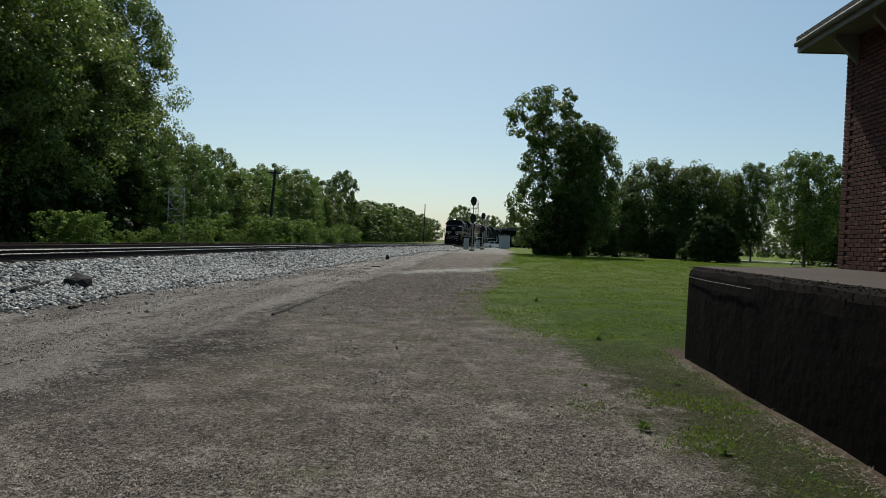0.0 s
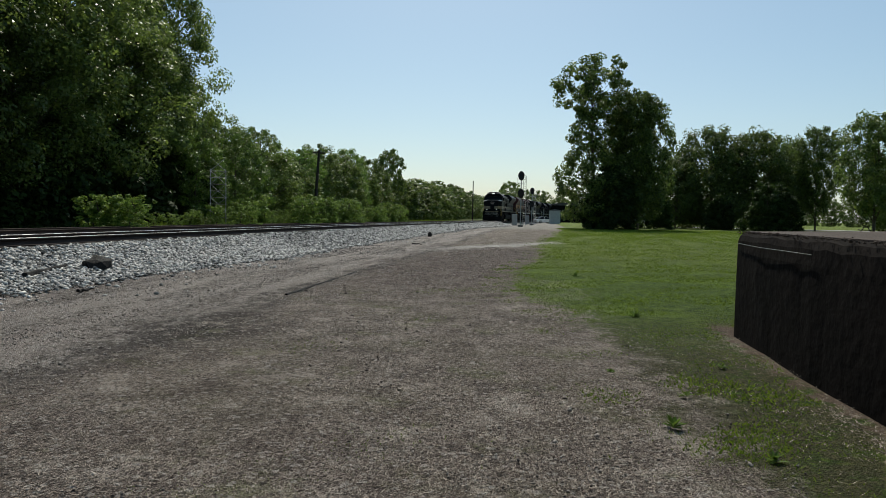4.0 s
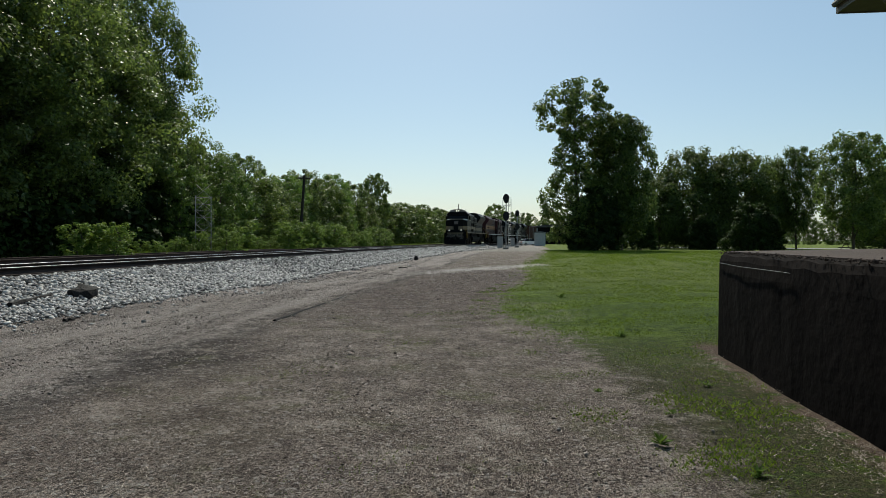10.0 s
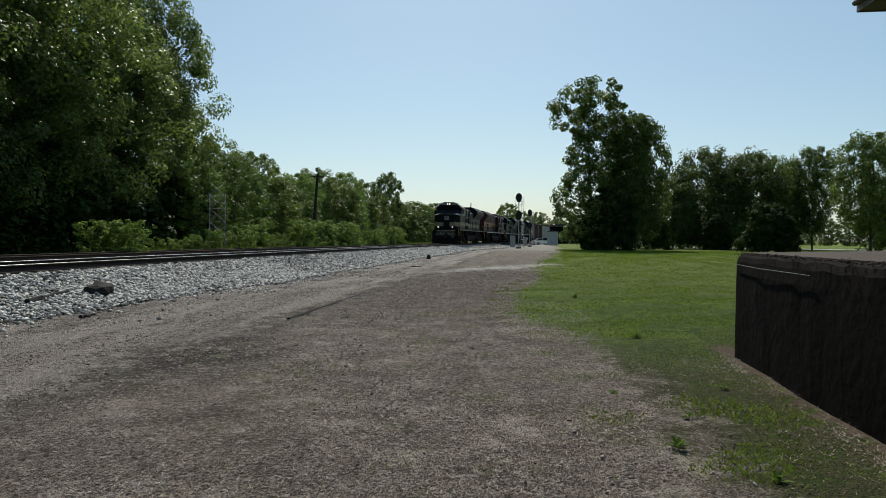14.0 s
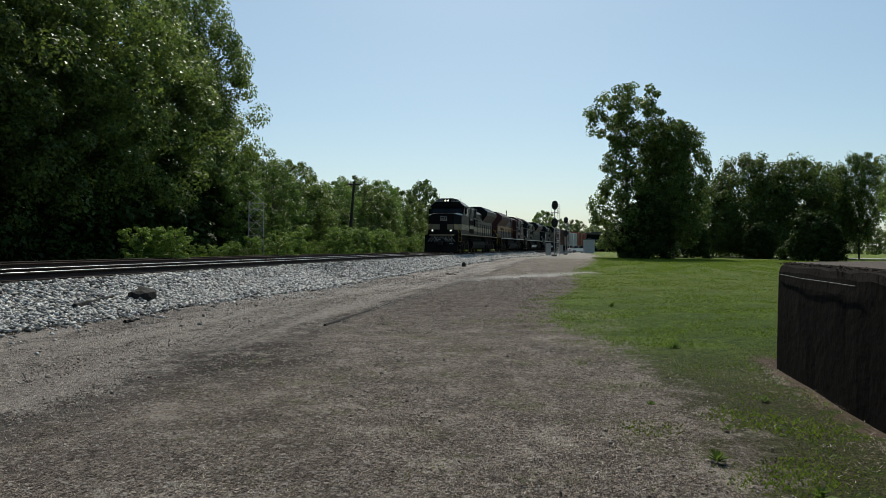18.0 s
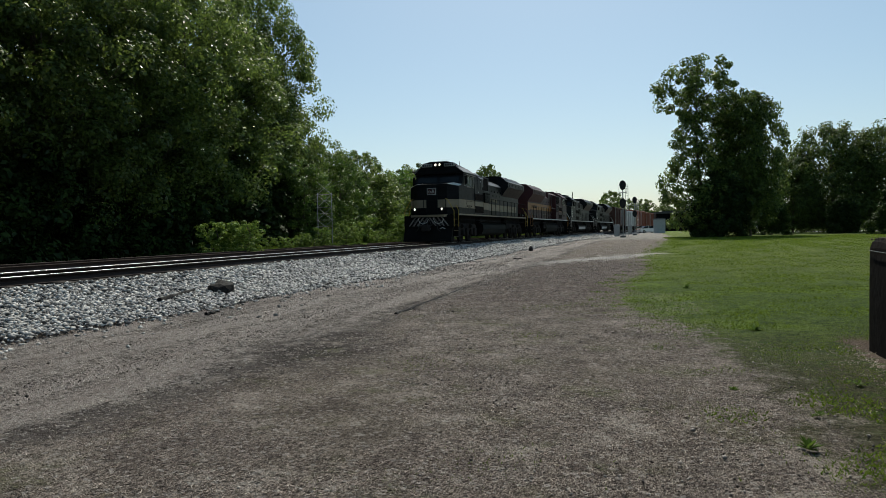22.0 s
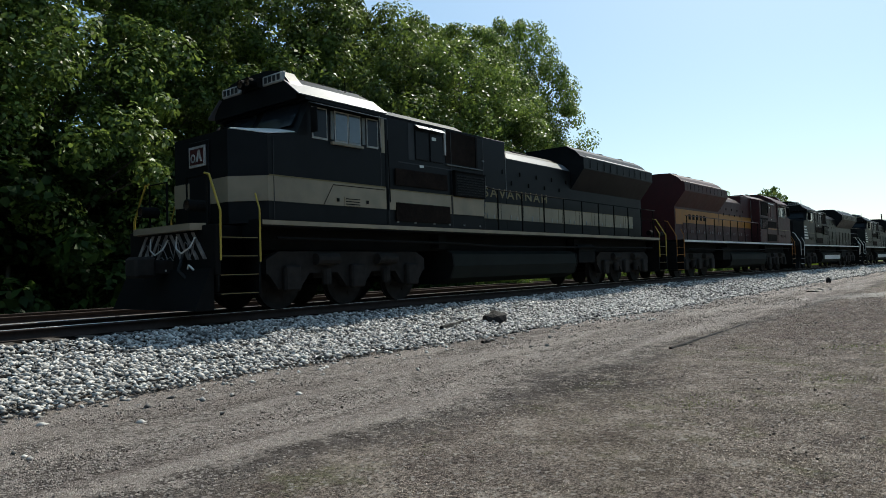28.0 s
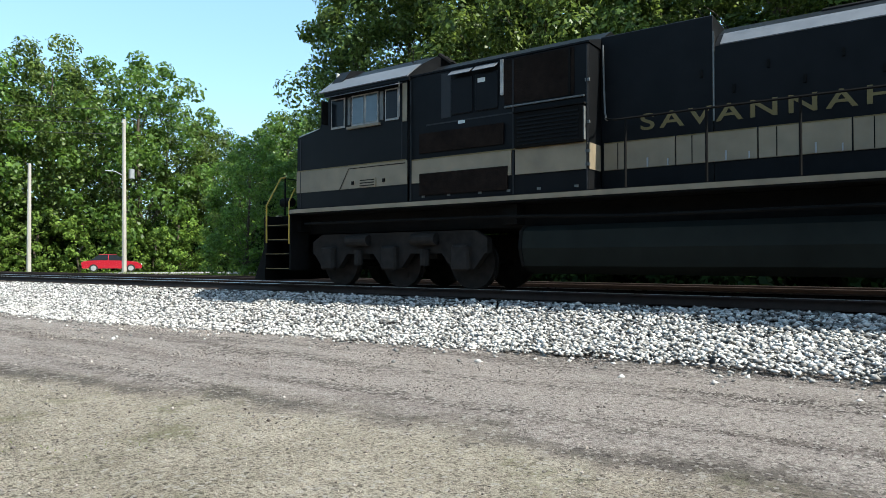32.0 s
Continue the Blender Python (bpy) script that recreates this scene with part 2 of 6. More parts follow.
    damp = smooth(calc("ADD", calc("ABSOLUTE", calc("ADD", X, 3.9)), calc("ABSOLUTE", calc("MULTIPLY", calc("SUBTRACT", Y, 7.4), 0.42))), 1.5, 0.2)
    dirt = blend(calc("MULTIPLY", calc("MULTIPLY", damp, smooth(mid, 0.36, 0.52)), 0.8), dirt, DIRT_STAIN)
    # pebbles bedded in it, pale and dark
    dirt = blend(calc("MULTIPLY", smooth(g3, 0.9, 0.95), 0.5), dirt, (0.52, 0.475, 0.43))
    dirt = blend(calc("MULTIPLY", smooth(g3, 0.1, 0.05), 0.5), dirt, (0.03, 0.025, 0.021))
    # lawn
    grass = blend(smooth(mid, 0.3, 0.72), GRASS_DARK, GRASS_LIGHT)
    grass = blend(calc("MULTIPLY", smooth(d3, 0.3, 0.6), 0.7), grass, (0.022, 0.042, 0.006))
    grass = blend(calc("MULTIPLY", smooth(g3, 0.8, 0.9), 0.5), grass, (0.15, 0.22, 0.025))
    grass = blend(calc("MULTIPLY", smooth(calc("ADD", calc("MULTIPLY", broad, 0.6), calc("MULTIPLY", mid, 0.4)), 0.48, 0.62), 0.55), grass, (0.17, 0.265, 0.018))
    worn = calc("MULTIPLY", smooth(sep.outputs[1], 12.0, 6.0), smooth(mid, 0.3, 0.54))
    grass = blend(calc("MULTIPLY", worn, 0.85), grass, blend(smooth(rubble, 0.2, 0.8), (0.035, 0.028, 0.018), (0.12, 0.1, 0.055)))
    foot = calc("MULTIPLY", smooth(calc("ADD", sep.outputs[0], calc("MULTIPLY", mid, 0.7)), 2.52, 2.68), smooth(sep.outputs[1], 9.6, 9.0))
    grass = blend(foot, grass, blend(smooth(fine, 0.35, 0.65), (0.075, 0.05, 0.036), (0.20, 0.145, 0.105)))
    grass = blend(calc("MULTIPLY", smooth(Y, 13.0, 26.0), calc("ADD", 0.45, calc("MULTIPLY", smooth(mid, 0.35, 0.6), 0.4))), grass, blend(smooth(streak, 0.4, 0.6), (0.115, 0.147, 0.03), (0.16, 0.195, 0.036)))
    # edge between them: x of the edge by y
    fc = n.new("ShaderNodeFloatCurve")
    l.new(calc("DIVIDE", sep.outputs[1], 100.0, True), fc.inputs["Value"])
    c = fc.mapping.curves[0]
    pts = [(0.0, 1.2), (0.045, 1.15), (0.068, 0.95), (0.093, 0.55), (0.128, -0.35), (0.16, -0.65), (0.24, 0.2), (0.34, 0.0), (0.72, 2.6), (1.0, 3.5)]
    while len(c.points) < len(pts):
        c.points.new(0.5, 0.5)
    for q, (a, b) in zip(c.points, pts):
        q.location = (a, (b + 1) / 5)
        q.handle_type = "VECTOR"
    fc.mapping.update()
    edge = calc("SUBTRACT", calc("MULTIPLY", fc.outputs[0], 5.0), 1.0)
    d = calc("SUBTRACT", sep.outputs[0], edge)
    d = calc("ADD", d, calc("MULTIPLY", calc("SUBTRACT", mid, 0.5), 1.9))
    d = calc("ADD", d, calc("MULTIPLY", calc("SUBTRACT", broad, 0.5), 1.4))
    near_side = smooth(d, -0.25, 0.35)
    past = smooth(calc("ADD", sep.outputs[0], calc("MULTIPLY", mid, 1.0)), -14.6, -15.6)
    weeds = blend(smooth(fine, 0.4, 0.65), (0.06, 0.085, 0.02), (0.15, 0.155, 0.06))
    col = blend(near_side, dirt, grass)
    col = blend(past, col, weeds)
    # parking lot gravel past the signals
    lot = calc("MULTIPLY", smooth(sep.outputs[1], 66, 80), smooth(sep.outputs[0], 4.0, 2.0))
    lot = calc("MULTIPLY", lot, smooth(sep.outputs[0], -12.0, -9.0))
    col = blend(calc("MULTIPLY", lot, 0.8), col, (0.3, 0.28, 0.25))
    apron = calc("ABSOLUTE", calc("SUBTRACT", calc("SUBTRACT", Y, 35.5), calc("MULTIPLY", X, 1.9)))
    apron = calc("MULTIPLY", smooth(calc("ADD", apron, calc("MULTIPLY", calc("SUBTRACT", calc("ADD", mid, patch), 1.0), 7.0)), 3.2, 0.3), calc("MULTIPLY", smooth(X, 1.8, 0.8), smooth(X, -5.5, -3.0)))
    col = blend(calc("MULTIPLY", apron, 0.7), col, (0.54, 0.50, 0.46))
    l.new(col, p.inputs["Base Color"])
    bu = n.new("ShaderNodeBump")
    bu.inputs["Strength"].default_value, bu.inputs["Distance"].default_value = 1.0, 0.06
    l.new(calc("ADD", calc("ADD", calc("MULTIPLY", fine, 0.9), calc("MULTIPLY", mid, 0.8)), calc("ADD", calc("MULTIPLY", d1, -0.5), calc("MULTIPLY", mat_, 1.1))), bu.inputs["Height"])
    l.new(bu.outputs[0], p.inputs["Normal"])
    return m


DIRT_STAIN = (0.04, 0.033, 0.031)
THATCH_DARK, THATCH_MID, THATCH_STRAW = (0.045, 0.034, 0.029), (0.255, 0.2, 0.17), (0.54, 0.46, 0.39)
GRASS_DARK, GRASS_LIGHT = (0.055, 0.1, 0.009), (0.14, 0.225, 0.016)
M_GROUND = ground_material()
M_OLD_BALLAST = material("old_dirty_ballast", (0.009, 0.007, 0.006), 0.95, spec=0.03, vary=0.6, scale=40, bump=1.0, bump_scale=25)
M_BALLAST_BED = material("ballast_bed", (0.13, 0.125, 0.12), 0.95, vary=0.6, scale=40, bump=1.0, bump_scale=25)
M_SIDING_BED = material("pale_dusty_stone", (0.155, 0.137, 0.122), 0.95, vary=0.5, scale=30, bump=0.8, bump_scale=25)
M_BALLAST = island_material("ballast_stone", (0.05, 0.047, 0.045), (0.60, 0.57, 0.535))
M_PEBBLE = island_material("pebble", (0.06, 0.046, 0.04), (0.40, 0.35, 0.31))
M_BLADE = leaf_material("grass_blade", (0.05, 0.086, 0.011), (0.14, 0.205, 0.022), 0.4, 0.75, 0.1)
M_DRY_BLADE = island_material("dry_blade", (0.05, 0.04, 0.034), (0.50, 0.42, 0.34), 0.85)
M_RAIL_SIDE = material("rail_rust", (0.035, 0.022, 0.017), 0.8, 0.2, vary=0.4, scale=20)
M_RAIL_TOP = material("rail_polished_steel", (0.60, 0.58, 0.55), 0.3, 1.0, vary=0.15, scale=10)
M_TIE = material("creosoted_tie", (0.05, 0.04, 0.033), 0.9, vary=0.4, scale=12, bump=0.6, bump_scale=30, per_object=0.3)
M_BLACK = material("black_body_paint", (0.0075, 0.0078, 0.0086), 0.42, vary=0.4, scale=3, coat=0.0, spec=0.07)
M_FRAME = material("grimy_black", (0.007, 0.0066, 0.0062), 0.85, vary=0.5, scale=7, bump=0.2, spec=0.08)
M_TRUCK = material("dusty_truck_frame", (0.024, 0.021, 0.019), 0.95, vary=0.5, scale=6, bump=0.3, spec=0.1)
M_TANK = material("fuel_tank_paint", (0.0125, 0.0145, 0.0125), 0.8, vary=0.4, scale=3, spec=0.08)
M_CREAM = material("cream_paint", (0.215, 0.172, 0.116), 0.5, vary=0.3, scale=2.5, bump=0.1, bump_scale=9)
M_WHITE = material("white_paint_and_sunlight", (0.55, 0.54, 0.51), 0.55, vary=0.15, scale=6)
M_GOLD = material("gold_paint", (0.13, 0.095, 0.033), 0.45, vary=0.15)
M_YELLOW = material("yellow_paint", (0.36, 0.25, 0.035), 0.45, vary=0.2)
# bare metal; also sun sheen put as colour on the lead engine's black edges
M_SILVER = material("bare_metal_and_sun_sheen", (0.12, 0.125, 0.135), 0.5, 0.2, vary=0.2, scale=5)
M_DARKGLASS = material("cab_glass", (0.01, 0.012, 0.014), 0.18, vary=0.1, spec=0.14)
# blue base colour imitates sky reflected in the middle cab panes
M_SKYGLASS = material("sky_reflection_glass", (0.04, 0.058, 0.07), 0.1, vary=0.25, spec=0.7)
M_RED = material("dark_red_paint", (0.034, 0.004, 0.005), 0.55, vary=0.3, scale=4)
M_AMBER = material("orange_yellow_paint", (0.25, 0.10, 0.013), 0.5, vary=0.25, scale=4)
M_BROWN = material("oxide_brown_paint", (0.07, 0.03, 0.02), 0.75, vary=0.35, scale=5)
M_BROWN_DARK = material("rusty_grille_and_recess_shade", (0.014, 0.0095, 0.0075), 0.9, vary=0.6, scale=9, bump=0.5, bump_scale=40, spec=0.05)
M_PILOT_STRIPE = material("grimy_white_stripe", (0.17, 0.155, 0.145), 0.8, vary=0.7, scale=14)
M_STRIPE = material("worn_white_stripe", (0.30, 0.29, 0.27), 0.7, vary=0.5, scale=9)
M_GREYCAR = material("weathered_grey_paint", (0.42, 0.42, 0.41), 0.65, vary=0.3, scale=4)
M_RUSTCAR = material("rust_red_paint", (0.24, 0.075, 0.045), 0.7, vary=0.35, scale=4)
M_STEEL = material("galvanised_steel", (0.30, 0.31, 0.31), 0.55, 0.4, vary=0.2, scale=9)
M_DULLSTEEL = material("dull_weathered_steel", (0.13, 0.135, 0.13), 0.7, 0.2, vary=0.3, scale=9)
M_SIGNAL = material("signal_black", (0.012, 0.012, 0.013), 0.6, vary=0.3)
M_BARK = material("bark", (0.10, 0.08, 0.06), 0.95, vary=0.45, scale=6, bump=0.8, bump_scale=14, stretch=(1, 1, 0.25))
M_POLE = material("weathered_pole_wood", (0.035, 0.028, 0.024), 0.9, vary=0.35, scale=6, bump=0.4, stretch=(1, 1, 0.1))
M_POLE_PALE = material("pale_pole_wood", (0.38, 0.35, 0.31), 0.9, vary=0.3, scale=6, bump=0.4, stretch=(1, 1, 0.1))
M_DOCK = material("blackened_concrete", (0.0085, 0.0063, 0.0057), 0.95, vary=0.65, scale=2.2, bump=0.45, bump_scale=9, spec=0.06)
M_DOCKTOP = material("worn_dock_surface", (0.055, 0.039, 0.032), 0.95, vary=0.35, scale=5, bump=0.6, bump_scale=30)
M_MORTAR = material("mortar", (0.10, 0.08, 0.07), 0.95, vary=0.3, scale=20)
M_BRICK = material("brick", (0.10, 0.037, 0.028), 0.9, vary=0.35, scale=14, bump=0.3, per_object=0.25)
M_EAVE = material("painted_eave_boards", (0.17, 0.16, 0.13), 0.7, vary=0.2, scale=6)
M_SOFFIT = material("soffit_boards", (0.16, 0.15, 0.13), 0.8, vary=0.25, scale=6)
M_ROOF = material("roof_shingle", (0.07, 0.065, 0.06), 0.9, vary=0.35, scale=16, bump=0.5)
M_LEAF = leaf_material("leaf", (0.033, 0.058, 0.013), (0.14, 0.2, 0.042), 0.4, 0.45, 0.28)
M_LEAF_PALE = leaf_material("leaf_light", (0.042, 0.09, 0.014), (0.122, 0.21, 0.034))
M_LEAF_BUSH = leaf_material("leaf_bush", (0.045, 0.09, 0.016), (0.17, 0.255, 0.045), 0.4, 0.6, 0.2)
# evergreens' own dark green; on thickets it paints the shade under the canopy
M_LEAF_DARK = leaf_material("leaf_evergreen_and_shade", (0.012, 0.026, 0.006), (0.036, 0.066, 0.012), 0.35, 0.6, 0.15)
M_WOOD_DARK = material("wet_dark_wood", (0.014, 0.012, 0.011), 0.9, vary=0.4, scale=12, bump=0.6)
M_CARRED = material("red_car_paint", (0.30, 0.01, 0.02), 0.25, vary=0.05, coat=1.0)
M_CARWHITE = material("white_car_paint", (0.72, 0.72, 0.72), 0.25, vary=0.05, coat=0.8)
M_RUBBER = material("rubber", (0.015, 0.015, 0.015), 0.8, vary=0.2)
M_ASPHALT = material("pale_asphalt", (0.33, 0.315, 0.30), 0.9, vary=0.2, scale=4)
M_WALLPALE = material("pale_siding", (0.13, 0.13, 0.125), 0.8, vary=0.2, scale=3)
M_GREYSHED = material("grey_cabinet_paint", (0.36, 0.38, 0.38), 0.55, vary=0.15, scale=3)
M_REDTARGET = material("red_target_paint", (0.5, 0.03, 0.03), 0.5, vary=0.2)
M_LAMP = glow_material("headlight_lens", (1.0, 0.93, 0.8), 3.0)
M_DITCH = glow_material("ditch_light_lens", (1.0, 0.95, 0.85), 1.4)


# ---- building helpers ----
def part(name, bm, mat, parent=None, label=""):
    me = bpy.data.meshes.new(name)
    bm.to_mesh(me)
    bm.free()
    me.materials.append(mat)
    ob = new(name, me)
    if parent is not None:
        ob.parent = parent
    return tagged(ob, label)


def thing(name, m, label, category, group="", kind=""):
    ob = new(name)
    ob.empty_display_size = 0.2
    ob.matrix_world = m
    return tagged(ob, label, category, group, kind)


def box(bm, x0, x1, y0, y1, z0, z1, bevel=0.0):
    vs = [bm.verts.new(v) for v in ((x0, y0, z0), (x1, y0, z0), (x1, y1, z0), (x0, y1, z0), (x0, y0, z1), (x1, y0, z1), (x1, y1, z1), (x0, y1, z1))]
    fs = [bm.faces.new([vs[i] for i in f]) for f in ((3, 2, 1, 0), (4, 5, 6, 7), (0, 1, 5, 4), (1, 2, 6, 5), (2, 3, 7, 6), (3, 0, 4, 7))]
    if bevel:
        es = {e for f in fs for e in f.edges}
        bmesh.ops.bevel(bm, geom=list(es), offset=bevel, segments=1, affect="EDGES", profile=0.5)
    return bm


def boxes(*args, bevel=0.0):
    bm = bmesh.new()
    for a in args:
        box(bm, *a, bevel=bevel)
    return bm


def tube(bm, points, radius, sides=6, radius_end=None):
    """A round bar along the points, tapering to radius_end."""
    rings, n = [], len(points)
    pts = [Vector(p) for p in points]
    for i, p in enumerate(pts):
        d = (pts[min(i + 1, n - 1)] - pts[max(i - 1, 0)]).normalized()
        a = d.cross(Vector((0.13, 0.31, 0.94))).normalized()
        if a.length < 0.1:
            a = d.cross(Vector((1, 0, 0))).normalized()
        b = d.cross(a)
        r = radius + ((radius_end if radius_end is not None else radius) - radius) * i / max(1, n - 1)
        rings.append([bm.verts.new(p + (a * math.cos(k * math.tau / sides) + b * math.sin(k * math.tau / sides)) * r) for k in range(sides)])
    for r0, r1 in zip(rings, rings[1:]):
        for k in range(sides):
            bm.faces.new((r0[k], r0[(k + 1) % sides], r1[(k + 1) % sides], r1[k]))
    bm.faces.new(rings[0][::-1])
    bm.faces.new(rings[-1])
    return bm


def tubes(paths, radius, sides=6):
    bm = bmesh.new()
    for p in paths:
        tube(bm, p, radius, sides)
    return bm


def prism(profile, a0, a1, axis="y", bm=None):
    """A closed profile drawn out along an axis: (x, z) along y, (y, z) along x, (x, y) along z."""
    bm = bm or bmesh.new()
    put = {"y": lambda u, v, a: (u, a, v), "x": lambda u, v, a: (a, u, v), "z": lambda u, v, a: (u, v, a)}[axis]
    r0, r1 = [bm.verts.new(put(u, v, a0)) for u, v in profile], [bm.verts.new(put(u, v, a1)) for u, v in profile]
    n = len(profile)
    for i in range(n):
        bm.faces.new((r0[i], r0[(i + 1) % n], r1[(i + 1) % n], r1[i]))
    bm.faces.new(r0[::-1])
    bm.faces.new(r1)
    bmesh.ops.recalc_face_normals(bm, faces=bm.faces)
    return bm


def disc(bm, c, axis, r, half, sides=20, inner=None):
    """A drum round c along an axis, 2 * half thick."""
    c, ax = Vector(c), Vector(axis).normalized()
    a = ax.cross(Vector((0.2, 0.3, 0.9))).normalized()
    b = ax.cross(a)
    ring = lambda rr, s: [bm.verts.new(c + ax * s + (a * math.cos(k * math.tau / sides) + b * math.sin(k * math.tau / sides)) * rr) for k in range(sides)]
    r0, r1 = ring(r, -half), ring(r, half)
    for k in range(sides):
        bm.faces.new((r0[k], r0[(k + 1) % sides], r1[(k + 1) % sides], r1[k]))
    if inner:
        i0, i1 = ring(inner, -half), ring(inner, half)
        for k in range(sides):
            j = (k + 1) % sides
            bm.faces.new((i0[j], i0[k], i1[k], i1[j]))
            bm.faces.new((r0[j], r0[k], i0[k], i0[j]))
            bm.faces.new((r1[k], r1[j], i1[j], i1[k]))
        return bm
    bm.faces.new(r0[::-1])
    bm.faces.new(r1)
    return bm


def np_mesh(name, verts, faces, mat):
    """A mesh straight from arrays: faces all of one size."""
    me = bpy.data.meshes.new(name)
    verts, faces = np.asarray(verts, np.float32), np.asarray(faces, np.int32)
    me.vertices.add(len(verts))
    me.vertices.foreach_set("co", verts.ravel())
    me.loops.add(faces.size)
    me.loops.foreach_set("vertex_index", faces.ravel())
    me.polygons.add(len(faces))
    me.polygons.foreach_set("loop_start", np.arange(0, faces.size, faces.shape[1], dtype=np.int32))
    me.update(calc_edges=True)
    me.validate()
    me.materials.append(mat)
    return me


def sstep(a, b, v):
    t = np.clip((np.asarray(v, float) - a) / (b - a), 0, 1)
    return t * t * (3 - 2 * t)


# ---- ground and line ----
RAIL_TOP, TRACK_X, CURVE = 0.75, -11.8, 2700.0


def line_x(y):
    """Where the track's middle lies: it bends gently to the east far off."""
    return TRACK_X + y * y / CURVE - 0.45 * sstep(0.0, 45.0, y)


def line_z(y):
    """How far the line lies below its level beside the dock: it falls gently to the north."""
    return -0.001 * np.clip(np.asarray(y, float) - 5.0, 0.0, 135.0)


def ground_z(x, y):
    x, y = np.asarray(x, float), np.asarray(y, float)
    xl = np.clip(TRACK_X + y * y / CURVE, -12, 40)
    rise = 0.12 * sstep(30, 80, y) - 0.25 * sstep(60, 120, y) * sstep(3.0, -4.0, x - xl - 6)
    west = 0.42 + line_z(y) - 0.2 * sstep(-30, -48, y)
    t = sstep(-4.5, 2.5, x - xl)
    return west * (1 - t) + rise * t


def build_ground():
    half = np.concatenate([np.linspace(0, 30, 41), np.linspace(33, 120, 24), np.geomspace(140, 2600, 14)])
    xs = np.concatenate([-half[:0:-1], half]) - 6
    ys = np.concatenate([-half[:0:-1], half]) + 8
    gx, gy = np.meshgrid(xs, ys, indexing="ij")
    gz = ground_z(gx, gy)
    rng = np.random.default_rng(3)
    gz += rng.normal(0, 0.012, gz.shape) * (np.abs(gx) < 60) * (np.abs(gy) < 80)
    n, m = gx.shape
    i = np.arange(n * m).reshape(n, m)
    f = np.stack([i[:-1, :-1], i[1:, :-1], i[1:, 1:], i[:-1, 1:]], -1).reshape(-1, 4)
    me = np_mesh("ground", np.stack([gx, gy, gz], -1).reshape(-1, 3), f, M_GROUND)
    tagged(new("ground", me), "bare gravelly dirt running into a green lawn", "ground", kind="structure")


build_ground()


def sweep(name, profile, y0, y1, step, mat):
    """A profile (offset from the track's middle, height) drawn along the line."""
    ys = np.arange(y0, y1 + step * 0.5, step)
    k = len(profile)
    v = [(line_x(y) + u, y, w + float(line_z(y))) for y in ys for u, w in profile]
    f = [(a * k + b, a * k + (b + 1) % k, (a + 1) * k + (b + 1) % k, (a + 1) * k + b) for a in range(len(ys) - 1) for b in range(k)]
    return np_mesh(name, v, f, mat)


track = thing("railway_track", pose(0, 0, 0), "rusty steel rails on dark ties over pale crushed stone", "railway track", kind="structure")
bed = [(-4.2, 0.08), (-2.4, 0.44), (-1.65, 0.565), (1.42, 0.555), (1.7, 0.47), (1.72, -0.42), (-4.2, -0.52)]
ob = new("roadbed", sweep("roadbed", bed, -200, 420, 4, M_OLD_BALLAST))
ob.parent = track
bed = [(1.66, 0.475), (2.2, 0.28), (3.55, -0.17), (3.8, -0.47), (1.66, -0.47)]
ob = new("ballast_bed", sweep("ballast_bed", bed, -200, 420, 4, M_BALLAST_BED))
ob.parent = track
for sx in (-1, 1):
    c = sx * 0.755
    web = [(c - 0.07, 0.58), (c + 0.07, 0.58), (c + 0.07, 0.595), (c + 0.012, 0.615), (c + 0.012, 0.7), (c + 0.036, 0.71), (c + 0.036, 0.742),
           (c - 0.036, 0.742), (c - 0.036, 0.71), (c - 0.012, 0.7), (c - 0.012, 0.615), (c - 0.07, 0.595)]
    ob = new("rail", sweep("rail", web, -200, 420, 4, M_RAIL_SIDE))
    ob.parent = track
    head = [(c - 0.033, 0.7425), (c + 0.033, 0.7425), (c + 0.027, 0.75), (c - 0.027, 0.75)]
    top = new("rail_head", sweep("rail_head", head, -200, 420, 4, M_RAIL_TOP))
    top.parent = ob
    tagged(top, "bright running surface")

siding = thing("siding_track", pose(0, 0, 0), "lightly used siding on pale grey stone behind the main line", "railway track", kind="structure")
ob = new("roadbed", sweep("roadbed", [(-6.9, 0.2), (-6.2, 0.61), (-2.85, 0.61), (-2.5, 0.42), (-2.5, 0.0), (-6.9, 0.0)], -120, 200, 4, M_SIDING_BED))
ob.parent = siding
for c in (-5.15, -3.64):
    web = [(c - 0.07, 0.59), (c + 0.07, 0.59), (c + 0.012, 0.62), (c + 0.012, 0.7), (c + 0.036, 0.71), (c + 0.036, 0.74), (c - 0.036, 0.74), (c - 0.036, 0.71), (c - 0.012, 0.7), (c - 0.012, 0.62)]
    ob = new("rail", sweep("rail", web, -120, 200, 4, M_RAIL_SIDE))
    ob.parent = siding


